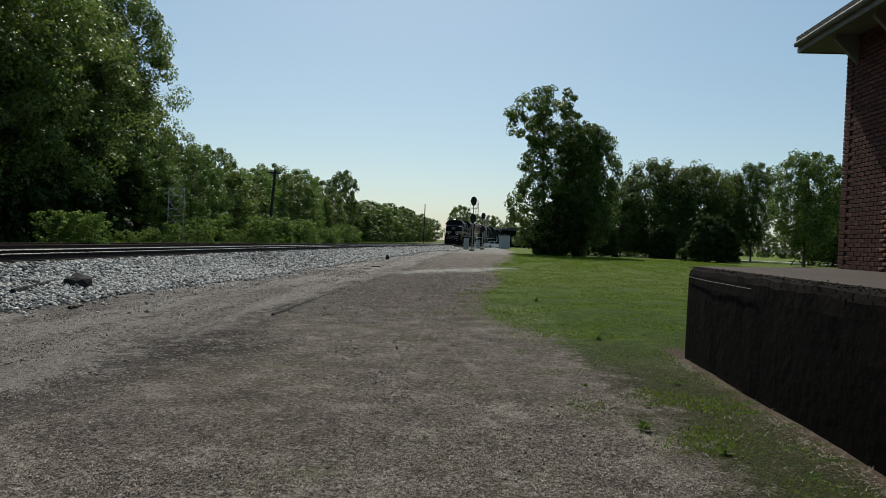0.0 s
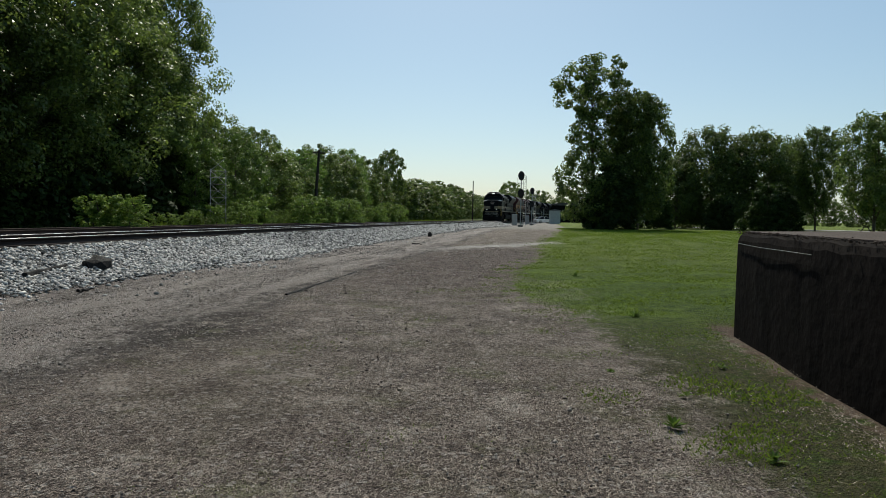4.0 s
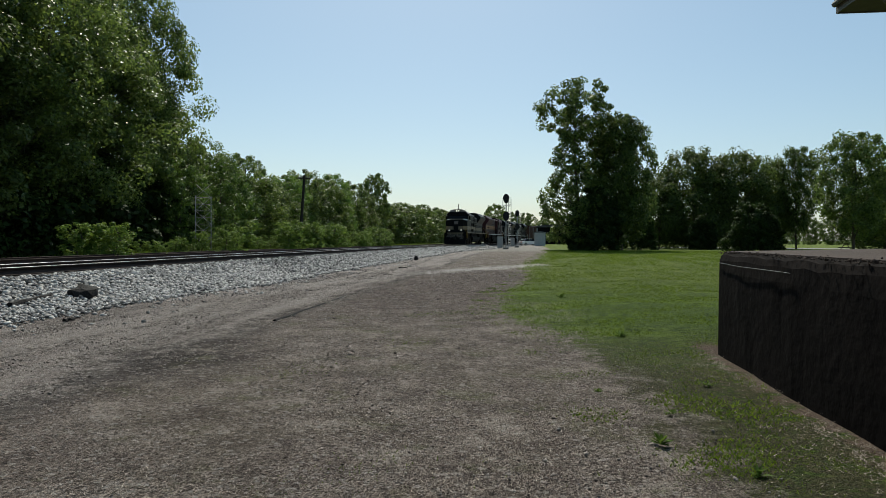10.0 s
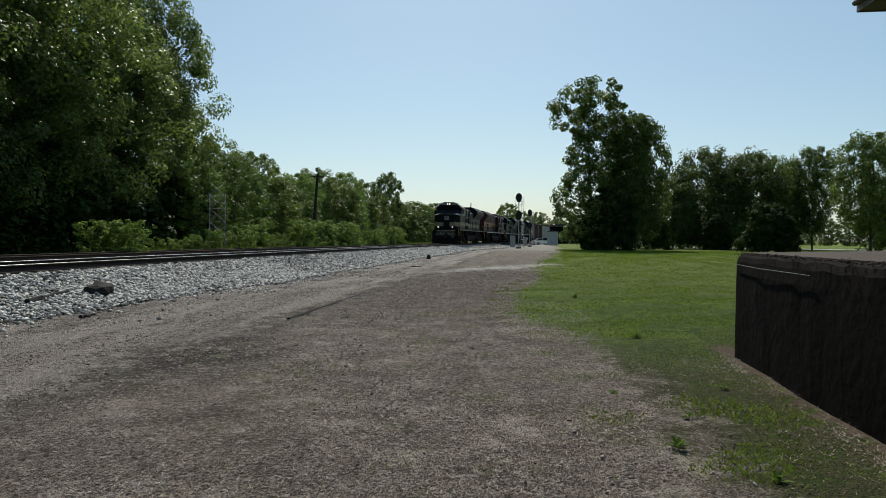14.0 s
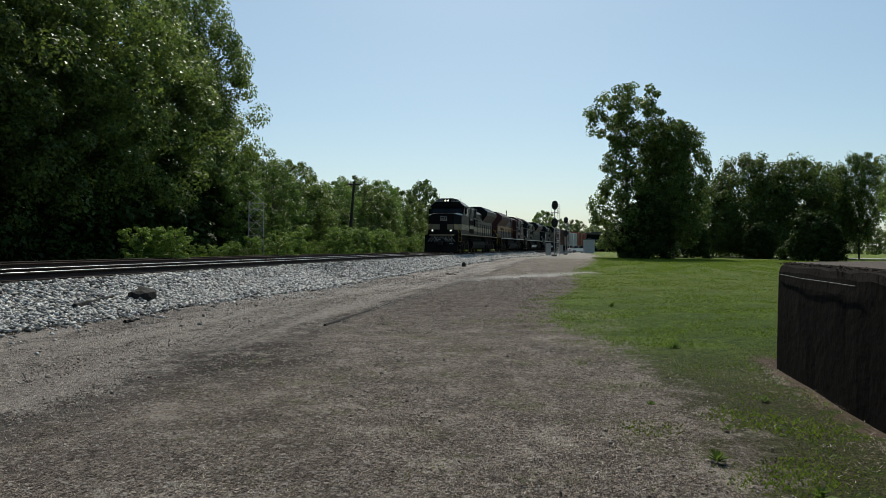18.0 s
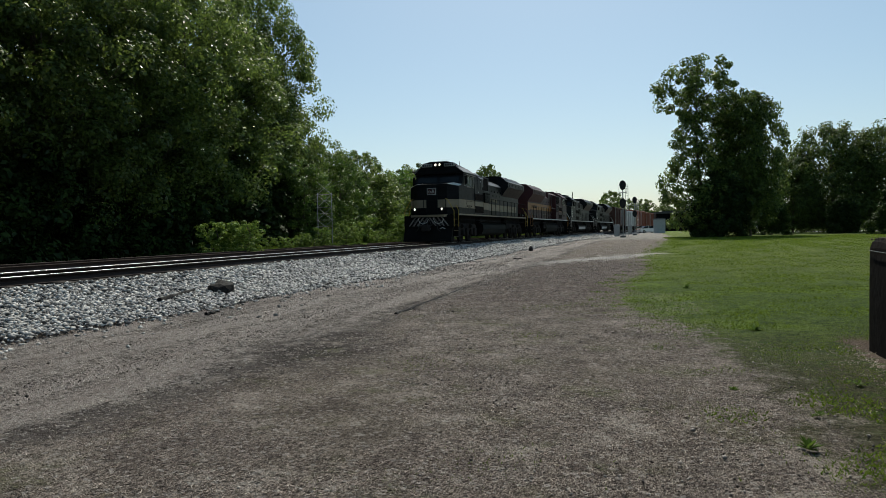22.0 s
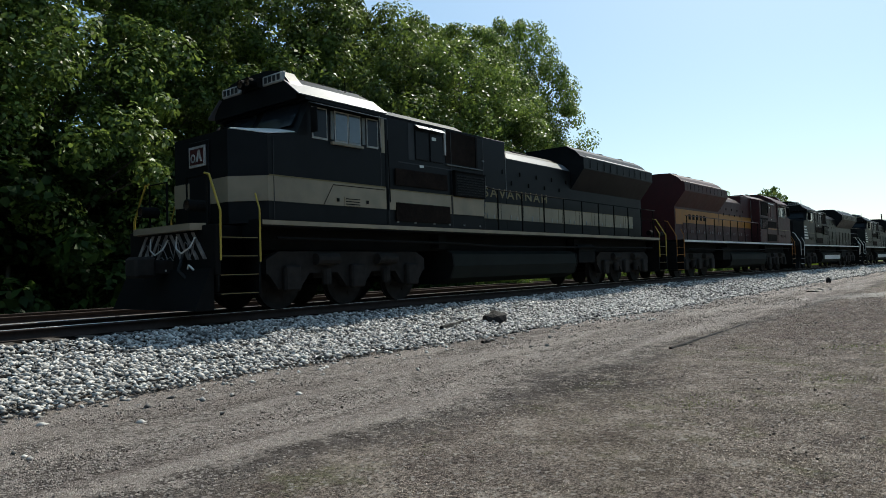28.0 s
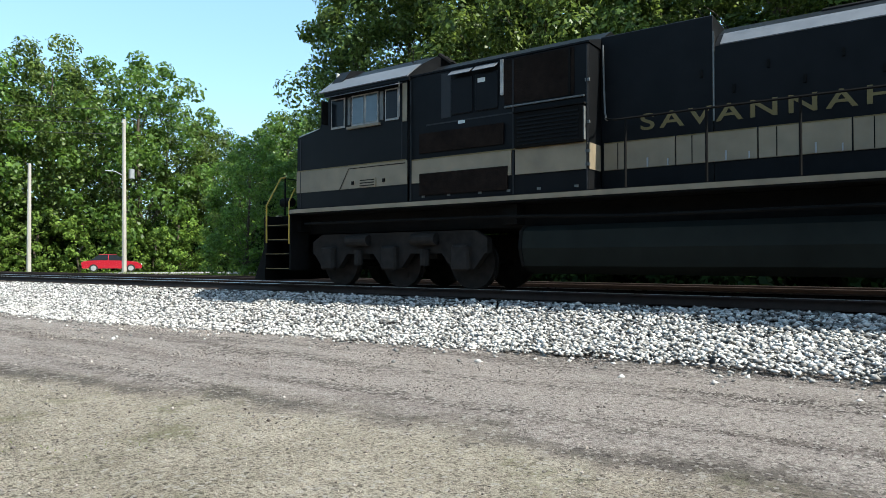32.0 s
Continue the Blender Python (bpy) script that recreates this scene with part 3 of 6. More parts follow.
# ---- ballast, pebbles, grass: nobody could count them ----
def stones(name, cx, cy, cz, size, mat, seed, flat=0.7):
    """Rough eight-sided stones at the given places."""
    rng = np.random.default_rng(seed)
    n = len(cx)
    base = np.array([(1, 0, 0), (0, 1, 0), (-1, 0, 0), (0, -1, 0), (0, 0, 1), (0, 0, -1)], float)
    tri = np.array([(0, 1, 4), (1, 2, 4), (2, 3, 4), (3, 0, 4), (1, 0, 5), (2, 1, 5), (3, 2, 5), (0, 3, 5)])
    v = base[None] * rng.uniform(0.65, 1.25, (n, 6, 1)) + rng.normal(0, 0.16, (n, 6, 3))
    v *= size[:, None, None] * np.array([1, 0.8, flat])
    a, b = rng.uniform(0, math.tau, n), rng.uniform(-0.7, 0.7, n)
    ca, sa, cb, sb = np.cos(a), np.sin(a), np.cos(b), np.sin(b)
    x, y, z = v[..., 0], v[..., 1], v[..., 2]
    y, z = y * cb[:, None] - z * sb[:, None], y * sb[:, None] + z * cb[:, None]
    x, y = x * ca[:, None] - y * sa[:, None], x * sa[:, None] + y * ca[:, None]
    V = np.stack([x + cx[:, None], y + cy[:, None], z + cz[:, None]], -1).reshape(-1, 3)
    F = (tri[None] + 6 * np.arange(n)[:, None, None]).reshape(-1, 3)
    return np_mesh(name, V, F, mat)


def lawn_edge(y):
    return np.interp(y, [0, 4.5, 6.8, 9.3, 12.8, 16, 24, 34, 72], [1.2, 1.15, 0.95, 0.55, -0.35, -0.65, 0.2, 0.0, 2.6])


def build_ballast():
    rng = np.random.default_rng(11)
    px, pz = [1.0, 1.5, 1.75, 2.2, 3.55, 4.1], [0.565, 0.565, 0.5, 0.345, 0.04, 0.0]
    y = np.concatenate([rng.uniform(-32, 24, 92000), rng.uniform(24, 60, 18000), rng.uniform(60, 110, 9000), rng.uniform(-70, -32, 7000)])
    toe = np.interp(y, [-30, -14, -6, 0, 12, 22, 60, 110], [4.7, 4.4, 3.6, 3.45, 3.6, 4.1, 3.9, 3.7])
    u = np.maximum(1.5 - 0.2 * (rng.random(len(y)) < 0.3), 1.5 + (toe - 1.5) * rng.random(len(y)) + rng.normal(0, 0.1, len(y)) + 0.25 * np.sin(y * 0.7) * (rng.random(len(y)) < 0.3))
    stray = rng.random(len(y)) < 0.009
    u = np.where(stray, toe - 0.1 + rng.gamma(1.2, 0.5, len(y)), u)
    size = (0.019 + 0.042 * rng.random(len(y)) ** 1.6) * (1 + 0.018 * np.maximum(0, y)) * np.where(y > 60, 1.1, 1.0)
    z = np.maximum(np.interp(u, px, pz) + line_z(y), ground_z(line_x(y) + u, y)) + size * rng.uniform(0.0, 0.6, len(y))
    z = np.where(stray, ground_z(line_x(y) + u, y) + 0.01, z)
    me = stones("ballast_stones", line_x(y) + u, y, z, size, M_BALLAST, 12, 0.55)
    tagged(new("ballast_stones", me), "pale grey crushed stone on the track shoulder", "ballast", kind="stuff")
    # loose pebbles on the dirt, most of them between the rut and the stone
    n = 52000
    y = 1.2 + 40 * rng.random(n) ** 1.7
    y = np.where(rng.random(n) < 0.4, rng.uniform(-14, 4, n), y)
    x = np.where(rng.random(n) < 0.72, rng.uniform(-8.3, -4.2, n), rng.uniform(-4.2, 1.6, n))
    keep = (np.hypot(x, y) > 1.0) & (y < 30) & (x < lawn_edge(y) - 0.25 + 0.6 * (y < 8))
    keep &= (x > -4.2) | (np.sin(x * 4.3 + 0.5 * np.sin(y * 0.5)) + 0.5 * np.sin(y * 0.8 + x) + rng.normal(0, 0.6, n) > 0.1)
    x, y = x[keep], y[keep]
    size = rng.uniform(0.005, 0.012, len(x)) * np.where(rng.random(len(x)) < 0.05, 1.7, 1) * (1 + 0.05 * np.abs(y))
    me = stones("pebbles", x, y, ground_z(x, y) + 0.006, size, M_PEBBLE, 13)
    tagged(new("pebbles", me), "loose pebbles scattered on the dirt", "pebbles", kind="stuff")


build_ballast()


def blades(name, x, y, h, w, mat, seed, bend=(0.1, 0.7)):
    rng = np.random.default_rng(seed)
    n = len(x)
    a, lean = rng.uniform(0, math.tau, n), rng.uniform(*bend, n)
    b = rng.uniform(0, math.tau, n)
    z = ground_z(x, y)
    p0 = np.stack([x - np.cos(a) * w, y - np.sin(a) * w, z - 0.01], -1)
    p1 = np.stack([x + np.cos(a) * w, y + np.sin(a) * w, z - 0.01], -1)
    p2 = np.stack([x + np.cos(b) * h * lean, y + np.sin(b) * h * lean, z + h], -1)
    V = np.stack([p0, p1, p2], 1).reshape(-1, 3)
    return np_mesh(name, V, np.arange(3 * n).reshape(-1, 3), mat)


def straw(name, x, y, mat, seed):
    """Thin dead stalks lying almost flat, a little bent."""
    rng = np.random.default_rng(seed)
    n = len(x)
    a, ln, w = rng.uniform(0, math.tau, n), rng.uniform(0.015, 0.055, n), rng.uniform(0.0012, 0.0028, n) * (1 + 0.05 * np.abs(y))
    z = ground_z(x, y) + rng.uniform(0.012, 0.03, n)
    c, s = np.cos(a), np.sin(a)
    p0 = np.stack([x - s * w, y + c * w, z - 0.004], -1)
    p1 = np.stack([x + s * w, y - c * w, z - 0.004], -1)
    p2 = np.stack([x + c * ln, y + s * ln, z + rng.uniform(-0.004, 0.012, n)], -1)
    return np_mesh(name, np.stack([p0, p1, p2], 1).reshape(-1, 3), np.arange(3 * n).reshape(-1, 3), mat)


def build_grass():
    rng = np.random.default_rng(21)
    n = 190000
    y = 1.3 + 82 * rng.random(n) ** 2.3
    x = lawn_edge(y) - 0.7 + (np.minimum(26, 1.6 + y * 0.75) - lawn_edge(y)) * rng.random(n)
    keep = ~((x > 2.26 + 0.06 * np.sin(y * 3)) & (y < 9.2))
    clump = np.sin(x * 5.1 + 1.3 * np.sin(y * 3.3)) + np.sin(y * 4.7 + np.sin(x * 2.9)) + rng.normal(0, 0.5, n) + 1.2 * (x - lawn_edge(y))
    keep &= (clump > np.where(y < 9, 0.9, 0.0)) | ((y > 9) & (x > lawn_edge(y)))
    x, y = x[keep], y[keep]
    h = rng.uniform(0.008, 0.022, len(x)) * (1 + 0.015 * y)
    tagged(new("grass", blades("grass", x, y, h, 0.0035 + 0.0008 * y, M_BLADE, 22, (0.6, 2.4))), "short green lawn grass with worn patches", "grass", kind="stuff")
    n = 150000
    y = 0.8 + 14 * rng.random(n) ** 1.6
    y = np.where(rng.random(n) < 0.3, rng.uniform(-8, 3, n), y)
    x = np.where(rng.random(n) < 0.08, rng.uniform(1.9, 2.33, n), rng.uniform(-4.3, 2.2, n))
    clump = np.sin(x * 3.1 + 2 * np.sin(y * 1.9)) + np.sin(y * 2.7 + np.sin(x * 3.9)) + 0.25 * x + rng.normal(0, 0.9, n)
    keep = (clump > -0.3) & (x < 2.33) & ((x < 1.2) | (y < 8.7)) & ((rng.random(n) < 0.25) | (x < 0.9) | (x > 2.1)) & (np.hypot(x, y) > 0.7)
    x, y = x[keep], y[keep]
    tagged(new("dry_grass", straw("dry_grass", x, y, M_DRY_BLADE, 23)), "dead straw-coloured grass matted on the dirt", "dry grass", kind="stuff")
    n = 46000
    y = 1.0 + 12 * rng.random(n) ** 1.4
    y = np.where(rng.random(n) < 0.25, rng.uniform(-7, 3, n), y)
    x = rng.uniform(-3.6, 1.6, n)
    keep = np.sin(x * 2.3 + 1.7 * np.sin(y * 1.3)) + np.sin(y * 2.1 + np.sin(x * 2.7)) + 0.3 * x + rng.normal(0, 0.45, n) > 0.95
    x, y = x[keep], y[keep]
    tagged(new("sparse_grass", blades("sparse_grass", x, y, rng.uniform(0.008, 0.022, len(x)), np.full(len(x), 0.0035), M_BLADE, 25, (0.6, 2.4))), "sparse green grass sprouting through the dead matting", "grass", kind="stuff")
    # weeds along the far side of the line
    n = 26000
    y = rng.uniform(-60, 120, n)
    y = np.where((y > -24) & (y < 28), y + 56, y)
    x = line_x(y) - 6.0 - rng.gamma(1.7, 1.3, n)
    tagged(new("weeds", blades("weeds", x, y, rng.uniform(0.1, 0.5, n), np.full(n, 0.02), M_BLADE, 24)), "tall green weeds beyond the track", "weeds", kind="stuff")


build_grass()


# ---- trees ----
def leaf_cloud(rng, centres, radii, per, size, squash=0.8):
    """Folded leaf sprays over the shells of many clumps."""
    n = len(centres) * per
    c, r = np.repeat(centres, per, 0), np.repeat(radii, per)
    d = rng.normal(0, 1, (n, 3))
    d /= np.linalg.norm(d, axis=1)[:, None]
    rad = r * (rng.random(n) ** 0.28)
    p = c + d * rad[:, None] * np.array([1, 1, squash])
    nrm = d * 1.0 + rng.normal(0, 0.45, (n, 3)) + np.array([0, 0, 0.5])
    nrm /= np.linalg.norm(nrm, axis=1)[:, None]
    a = np.cross(nrm, rng.normal(0, 1, (n, 3)))
    a /= np.linalg.norm(a, axis=1)[:, None]
    b = np.cross(nrm, a)
    s = size * rng.uniform(0.55, 1.35, n)[:, None]
    droop = nrm * s * 0.35
    V = np.stack([p - a * s, p - b * s * 0.6 + droop * 0.4, p + a * s - droop, p + b * s * 0.6 + droop * 0.4], 1).reshape(-1, 3)
    return V, np.arange(4 * n).reshape(-1, 4)


def tree_meshes(seed, height, radius, base, clumps, per, leaf, mat, shape="round", trunk_r=0.25, clump_r=1.0):
    """Trunk with limbs, and a crown of many leaf clumps spread over an uneven dome, as two meshes."""
    rng = np.random.default_rng(seed)
    bm = bmesh.new()
    lean = rng.normal(0, 0.02, 2)
    top = Vector((lean[0] * height, lean[1] * height, height * 0.9))
    path = [Vector((0, 0, -0.3)), Vector((0.02, 0.01, height * 0.02)), top * 0.35 + Vector((*rng.normal(0, 0.12, 2), 0)), top * 0.65 + Vector((*rng.normal(0, 0.18, 2), 0)), top]
    tube(bm, path, trunk_r, 8, 0.04)

    def reach(h):
        if shape == "column":
            return (0.8 + 0.2 * math.cos(9.6 * (h - 0.85))) * math.sqrt(max(0.05, 1 - max(0.0, (h - 0.83) / 0.19) ** 2))
        if shape == "bush":
            return math.sqrt(max(0.05, 1 - h * h))
        if shape == "vase":
            return 0.3 + 0.7 * math.sin(math.pi * min(1.0, 0.1 + 0.86 * h)) if h < 0.62 else math.sqrt(max(0.03, 1 - ((h - 0.62) / 0.4) ** 2)) * 0.98
        return math.sin(math.pi * (0.16 + 0.80 * h)) ** 0.6

    ph = rng.uniform(0, math.tau, 3)
    grid = np.linspace(0, 1, 60)
    cdf = np.cumsum([reach(g) + 0.12 for g in grid])
    cs, rs = [], []
    for i in range(clumps):
        h = float(np.interp((i + rng.random()) / clumps, cdf / cdf[-1], grid))
        z = base + (height - base) * h
        ang = i * 2.39996 + rng.uniform(-0.5, 0.5)
        lobe = 1 + 0.16 * math.sin(2 * ang + ph[0] + 4 * h) + 0.12 * math.sin(3 * ang + ph[1] - 7 * h) + 0.06 * math.sin(5 * ang + ph[2] + 13 * h)
        rr = radius * reach(h) * lobe * (rng.uniform(0.78, 1.0) if rng.random() < 0.74 else rng.uniform(0.15, 0.75))
        c = Vector((math.cos(ang) * rr, math.sin(ang) * rr, z + rng.normal(0, 0.02) * height)) + Vector((lean[0] * z, lean[1] * z, 0))
        cs.append(c)
        rs.append(clump_r * rng.uniform(0.6, 1.3) * (1.0 - 0.2 * h))
        if i % 4 == 0 and shape != "bush":
            s = max(0.1 * height, z - rr * 0.9)
            p0 = Vector((lean[0] * s, lean[1] * s, s))
            mid = p0.lerp(c, 0.5) + Vector((0, 0, 0.12 * rr))
            tube(bm, [p0, mid, c], trunk_r * 0.28 * max(0.3, 1 - z / height), 5, 0.012)
    V, F = leaf_cloud(rng, np.array(cs), np.array(rs), per, leaf)
    me = bpy.data.meshes.new("trunk")
    bm.to_mesh(me)
    bm.free()
    me.materials.append(M_BARK)
    return me, np_mesh("crown", V, F, mat)


def plant_tree(meshes, x, y, s, label, category="tree", name="tree", group="", z=None, sz=None):
    t = thing(name, pose(x, y, float(ground_z(x, y)) - 0.05 if z is None else z, 0, 0, random.uniform(0, 360)), label, category, group)
    t.scale = (s, s, sz or s)
    for nm, me in zip(("trunk", "crown"), meshes):
        o = new(nm, me)
        o.parent = t
    return t


BIG = [tree_meshes(40 + k, 16.5, 5.2, 2.2, 190, 290, 0.1, M_LEAF, "round", 0.3, 1.05) for k in range(4)]
MEDIUM = [tree_meshes(60 + k, 10, 3.9, 0.6, 150, 95, 0.13, M_LEAF, "round", 0.2, 0.85) for k in range(3)]
PALE = [tree_meshes(70 + k, 12, 4.2, 0.8, 160, 110, 0.125, M_LEAF_PALE, "round", 0.22, 0.9) for k in range(3)]
COLUMN = [tree_meshes(80 + k, 20, 3.9, 1.6, 250, 95, 0.165, M_LEAF, "column", 0.32, 0.95) for k in range(2)]
PARK = [tree_meshes(90 + k, 14, 5.6, 0.9, 290, 105, 0.17, M_LEAF, "round", 0.28, 1.3) for k in range(2)]
VASE = [tree_meshes(94 + k, 14, 4.6, 2.8, 220, 100, 0.165, M_LEAF, "vase", 0.26, 1.15) for k in range(2)]
CEDAR = [tree_meshes(97, 9, 3.4, 0.3, 150, 80, 0.2, M_LEAF_DARK, "bush", 0.2, 0.9)]
BUSH = [tree_meshes(100 + k, 2.6, 0.95, 0.15, 50, 52, 0.075, M_LEAF_BUSH, "column", 0.05, 0.3) for k in range(4)]
FAR_BIG = [tree_meshes(130 + k, 16.5, 5.2, 1.6, 190, 110, 0.145, M_LEAF, "round", 0.3, 1.15) for k in range(3)]
FAR = [tree_meshes(140 + k, 10, 3.9, 0.5, 130, 55, 0.21, M_LEAF, "round", 0.2, 0.85) for k in range(3)]
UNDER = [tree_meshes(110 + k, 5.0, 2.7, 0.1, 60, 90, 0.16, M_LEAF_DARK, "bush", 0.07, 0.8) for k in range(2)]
rng_t = random.Random(5)


def plant_all():
    big = "tall leafy broadleaf tree in the dense wood beyond the track"
    # the wood facing the camera across the line
    for k, y in enumerate([-21.3, -17.5, -13.5, -9, -4.5, 0, 5, 9.5, 14, 18.5, 23.5, 28.5, 33.5, 37.5, 41]):
        plant_tree(BIG[k % 4], -26.0 + rng_t.uniform(-1.8, 1.8), y, rng_t.uniform(0.92, 1.1), big, group="trees of the wood")
    plant_tree(BIG[1], -28.05, 45.0, 0.92, big, sz=1.24, group="trees of the wood")
    for k, y in enumerate([-16, 2, 18, 30, 38]):
        plant_tree(FAR_BIG[k % 3], -34.0 + rng_t.uniform(-1.5, 1.5), y + 2, rng_t.uniform(1.0, 1.18), big, group="trees of the wood")
    for k, y in enumerate([-27, -23, 41, 46]):
        plant_tree(PALE[k % 3], -21.8 + rng_t.uniform(-0.8, 0.8), y + rng_t.uniform(-1, 1), rng_t.uniform(0.5, 0.72), "light green young tree at the edge of the wood", group="trees of the wood")
    # thickets added to close gaps, their leaves coloured dark as canopy shade
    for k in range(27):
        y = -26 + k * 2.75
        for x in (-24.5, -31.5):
            plant_tree(UNDER[k % 2], x + rng_t.uniform(-0.9, 0.9), y + rng_t.uniform(-0.8, 0.8), rng_t.uniform(0.8, 1.25) * (1.35 if x < -30 else 1), "undergrowth thicket with shade-darkened leaves beneath the trees", "thicket", "thicket", "undergrowth of the wood")
    # lower trees down the line: (y, height)
    for k, (y, h) in enumerate([(48.5, 8.6), (52, 9.2), (56, 9.3), (60, 8.8), (64, 8.0), (68, 7.0), (72.5, 8.7), (77, 9.3), (82, 9.7), (87, 10.1), (92, 10.3), (97, 10.2), (102, 9.9), (110, 7.6), (118.5, 13.2),
                                (126, 8.2), (133, 8.6), (142, 8.9), (152, 9.3), (163, 9.6), (176, 10.1), (190, 10.6), (206, 10.9), (224, 10.7), (244, 10.4), (266, 10.2), (292, 10.2)]):
        pool, hh = ((FAR, 10) if y > 105 else (PALE, 12) if k % 4 == 2 else (MEDIUM, 10))
        h *= 0.94 + 0.05 * math.sin(k * 2.7)
        t = plant_tree(pool[k % 3], -26.5 + rng_t.uniform(-0.6, 0.6), y, h / hh, "leafy green tree in the row beyond the track", group="trees down the line")
        t.scale = (0.8, 0.8, 1.26) if y == 118.5 else (1.2, 1.45, h / hh) if y > 120 else (0.9 * 10 / hh, 0.9 * 10 / hh, h / hh)
    for k, (y, h) in enumerate([(54, 8.2), (63, 7.4), (75, 8.2), (86, 9.0), (97, 9.0), (108, 7.2), (130, 7.8), (156, 8.8), (186, 9.8), (228, 10)]):
        plant_tree(FAR[k % 3], -31.5, y, h / 10.6, "leafy green tree in the row beyond the track", group="trees down the line")
    # sunlit bushes along the foot of the wood
    for k in range(96):
        y = 25.5 + k * 0.53 + rng_t.uniform(-1, 1)
        s = rng_t.choice((0.25, 0.35, 0.5, 0.7, 0.9))
        if y < 31:
            s *= 0.7
        if 33.5 < y < 41:
            s *= 0.6  # low round the lattice tower
        plant_tree(BUSH[k % 4], line_x(y) - rng_t.uniform(5.0, 8.2), y, s * 1.25, "bright green bush at the foot of the wood", "bush", "bush", "bushes beyond the track", sz=s)
    # trees across the road where the line runs off behind
    for k, (x, y, h) in enumerate([(-44, -62, 15), (-38, -66, 22), (-31, -70, 22), (-24, -72, 21), (-50, -56, 17), (-46, -48, 10.5), (-41, -44, 10), (-17, -74, 19), (-54, -66, 16), (-10, -78, 18), (-36, -38, 12.5), (-31.6, -36, 11), (-44, -70, 19), (-34, -76, 21)]):
        pool, hh = ((FAR_BIG, 16.5), (PALE, 12))[k % 2]
        plant_tree(pool[k % 3], x, y, h / hh, "large green tree across the road", group="trees across the road")
    for k, (x, y) in enumerate([(-36, -60), (-40, -57), (-31, -64), (-44, -52), (-25, -66), (-20, -68), (-34, -62), (-28, -66), (-48, -48), (-52, -44), (-38, -59), (-15, -70), (-42, -54), (-33, -38), (-30, -34), (-38, -42)]):
        plant_tree(BUSH[k % 3], x, y, 1.5 + 0.25 * (k % 4), "green bush by the road", "bush", "bush", "bushes by the road")
    # filler thickets again, shade put into their leaf colour
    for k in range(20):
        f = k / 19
        plant_tree(UNDER[k % 2], -62 + 52 * f + rng_t.uniform(-1, 1), -52 - 24 * f - 3 * math.sin(f * 3.1) + rng_t.uniform(-1, 1), rng_t.uniform(1.0, 1.4), "undergrowth thicket with shade-darkened leaves beneath the trees", "thicket", "thicket", "undergrowth across the road")
    # lawn side
    tall = "very tall dark tree standing at the lawn's edge"
    plant_tree(COLUMN[0], 6.3, 82, 1.0, tall, sz=1.01)
    plant_tree(COLUMN[1], 11.0, 84, 0.85, tall, sz=0.83)
    plant_tree(VASE[0], 11.9, 84, 0.8, "leafy tree beside a taller dark one", sz=1.15)
    plant_tree(CEDAR[0], 7.2, 84, 0.55, "dark dense evergreen at the lawn's edge")
    plant_tree(CEDAR[0], 8.4, 81, 0.85, "dark dense evergreen at the lawn's edge")
    park = "round leafy park tree on the far lawn"
    for k, (az, el, r, w) in enumerate([(11.0, 5.3, 104, 0.7), (13.6, 7.3, 106, 1.0), (16.6, 7.0, 108, 0.95), (18.8, 6.3, 112, 0.6), (20.9, 7.2, 110, 0.62), (24.6, 8.0, 84, 0.75), (26.5, 5.4, 100, 0.9), (28.5, 6.0, 104, 0.9), (31, 7, 95, 1)]):
        a = radians(az)
        h = 1.4 + r * math.tan(radians(el)) - 0.3
        plant_tree((VASE if k in (4, 5) else PARK)[k % 2], r * math.sin(a), r * math.cos(a), w, park, group="park trees", sz=h / 14.4)
    for az, r, s in ((17.6, 86, 0.62), (18.6, 88, 0.6), (14.2, 96, 0.5), (9.6, 92, 0.55)):
        a = radians(az)
        plant_tree(CEDAR[0], r * math.sin(a), r * math.cos(a), s, "dark rounded evergreen on the far lawn", group="park evergreens")
    # far woods behind the lawn and past the signals
    for k in range(26):
        az = radians(-1.0 + k * 1.35)
        r = 215 + 25 * rng_t.random()
        plant_tree(FAR[k % 3], r * math.sin(az), r * math.cos(az), rng_t.uniform(0.75, 1.05), "distant green tree behind the park", group="distant trees")
    for k, (x, y, h) in enumerate([(-9.8, 245, 14.0), (3.5, 250, 6.5), (9, 250, 8)]):
        plant_tree(FAR[k % 3], x, y, h / 10, "distant green tree past the end of the train", group="distant trees")


plant_all()


# ---- loading dock and depot ----
DOCK_TOP = 1.255
DOCK_PLAN = [(2.34, -9.0), (2.37, 8.45), (5.7, 11.75), (24, 11.75), (24, -9.0)]


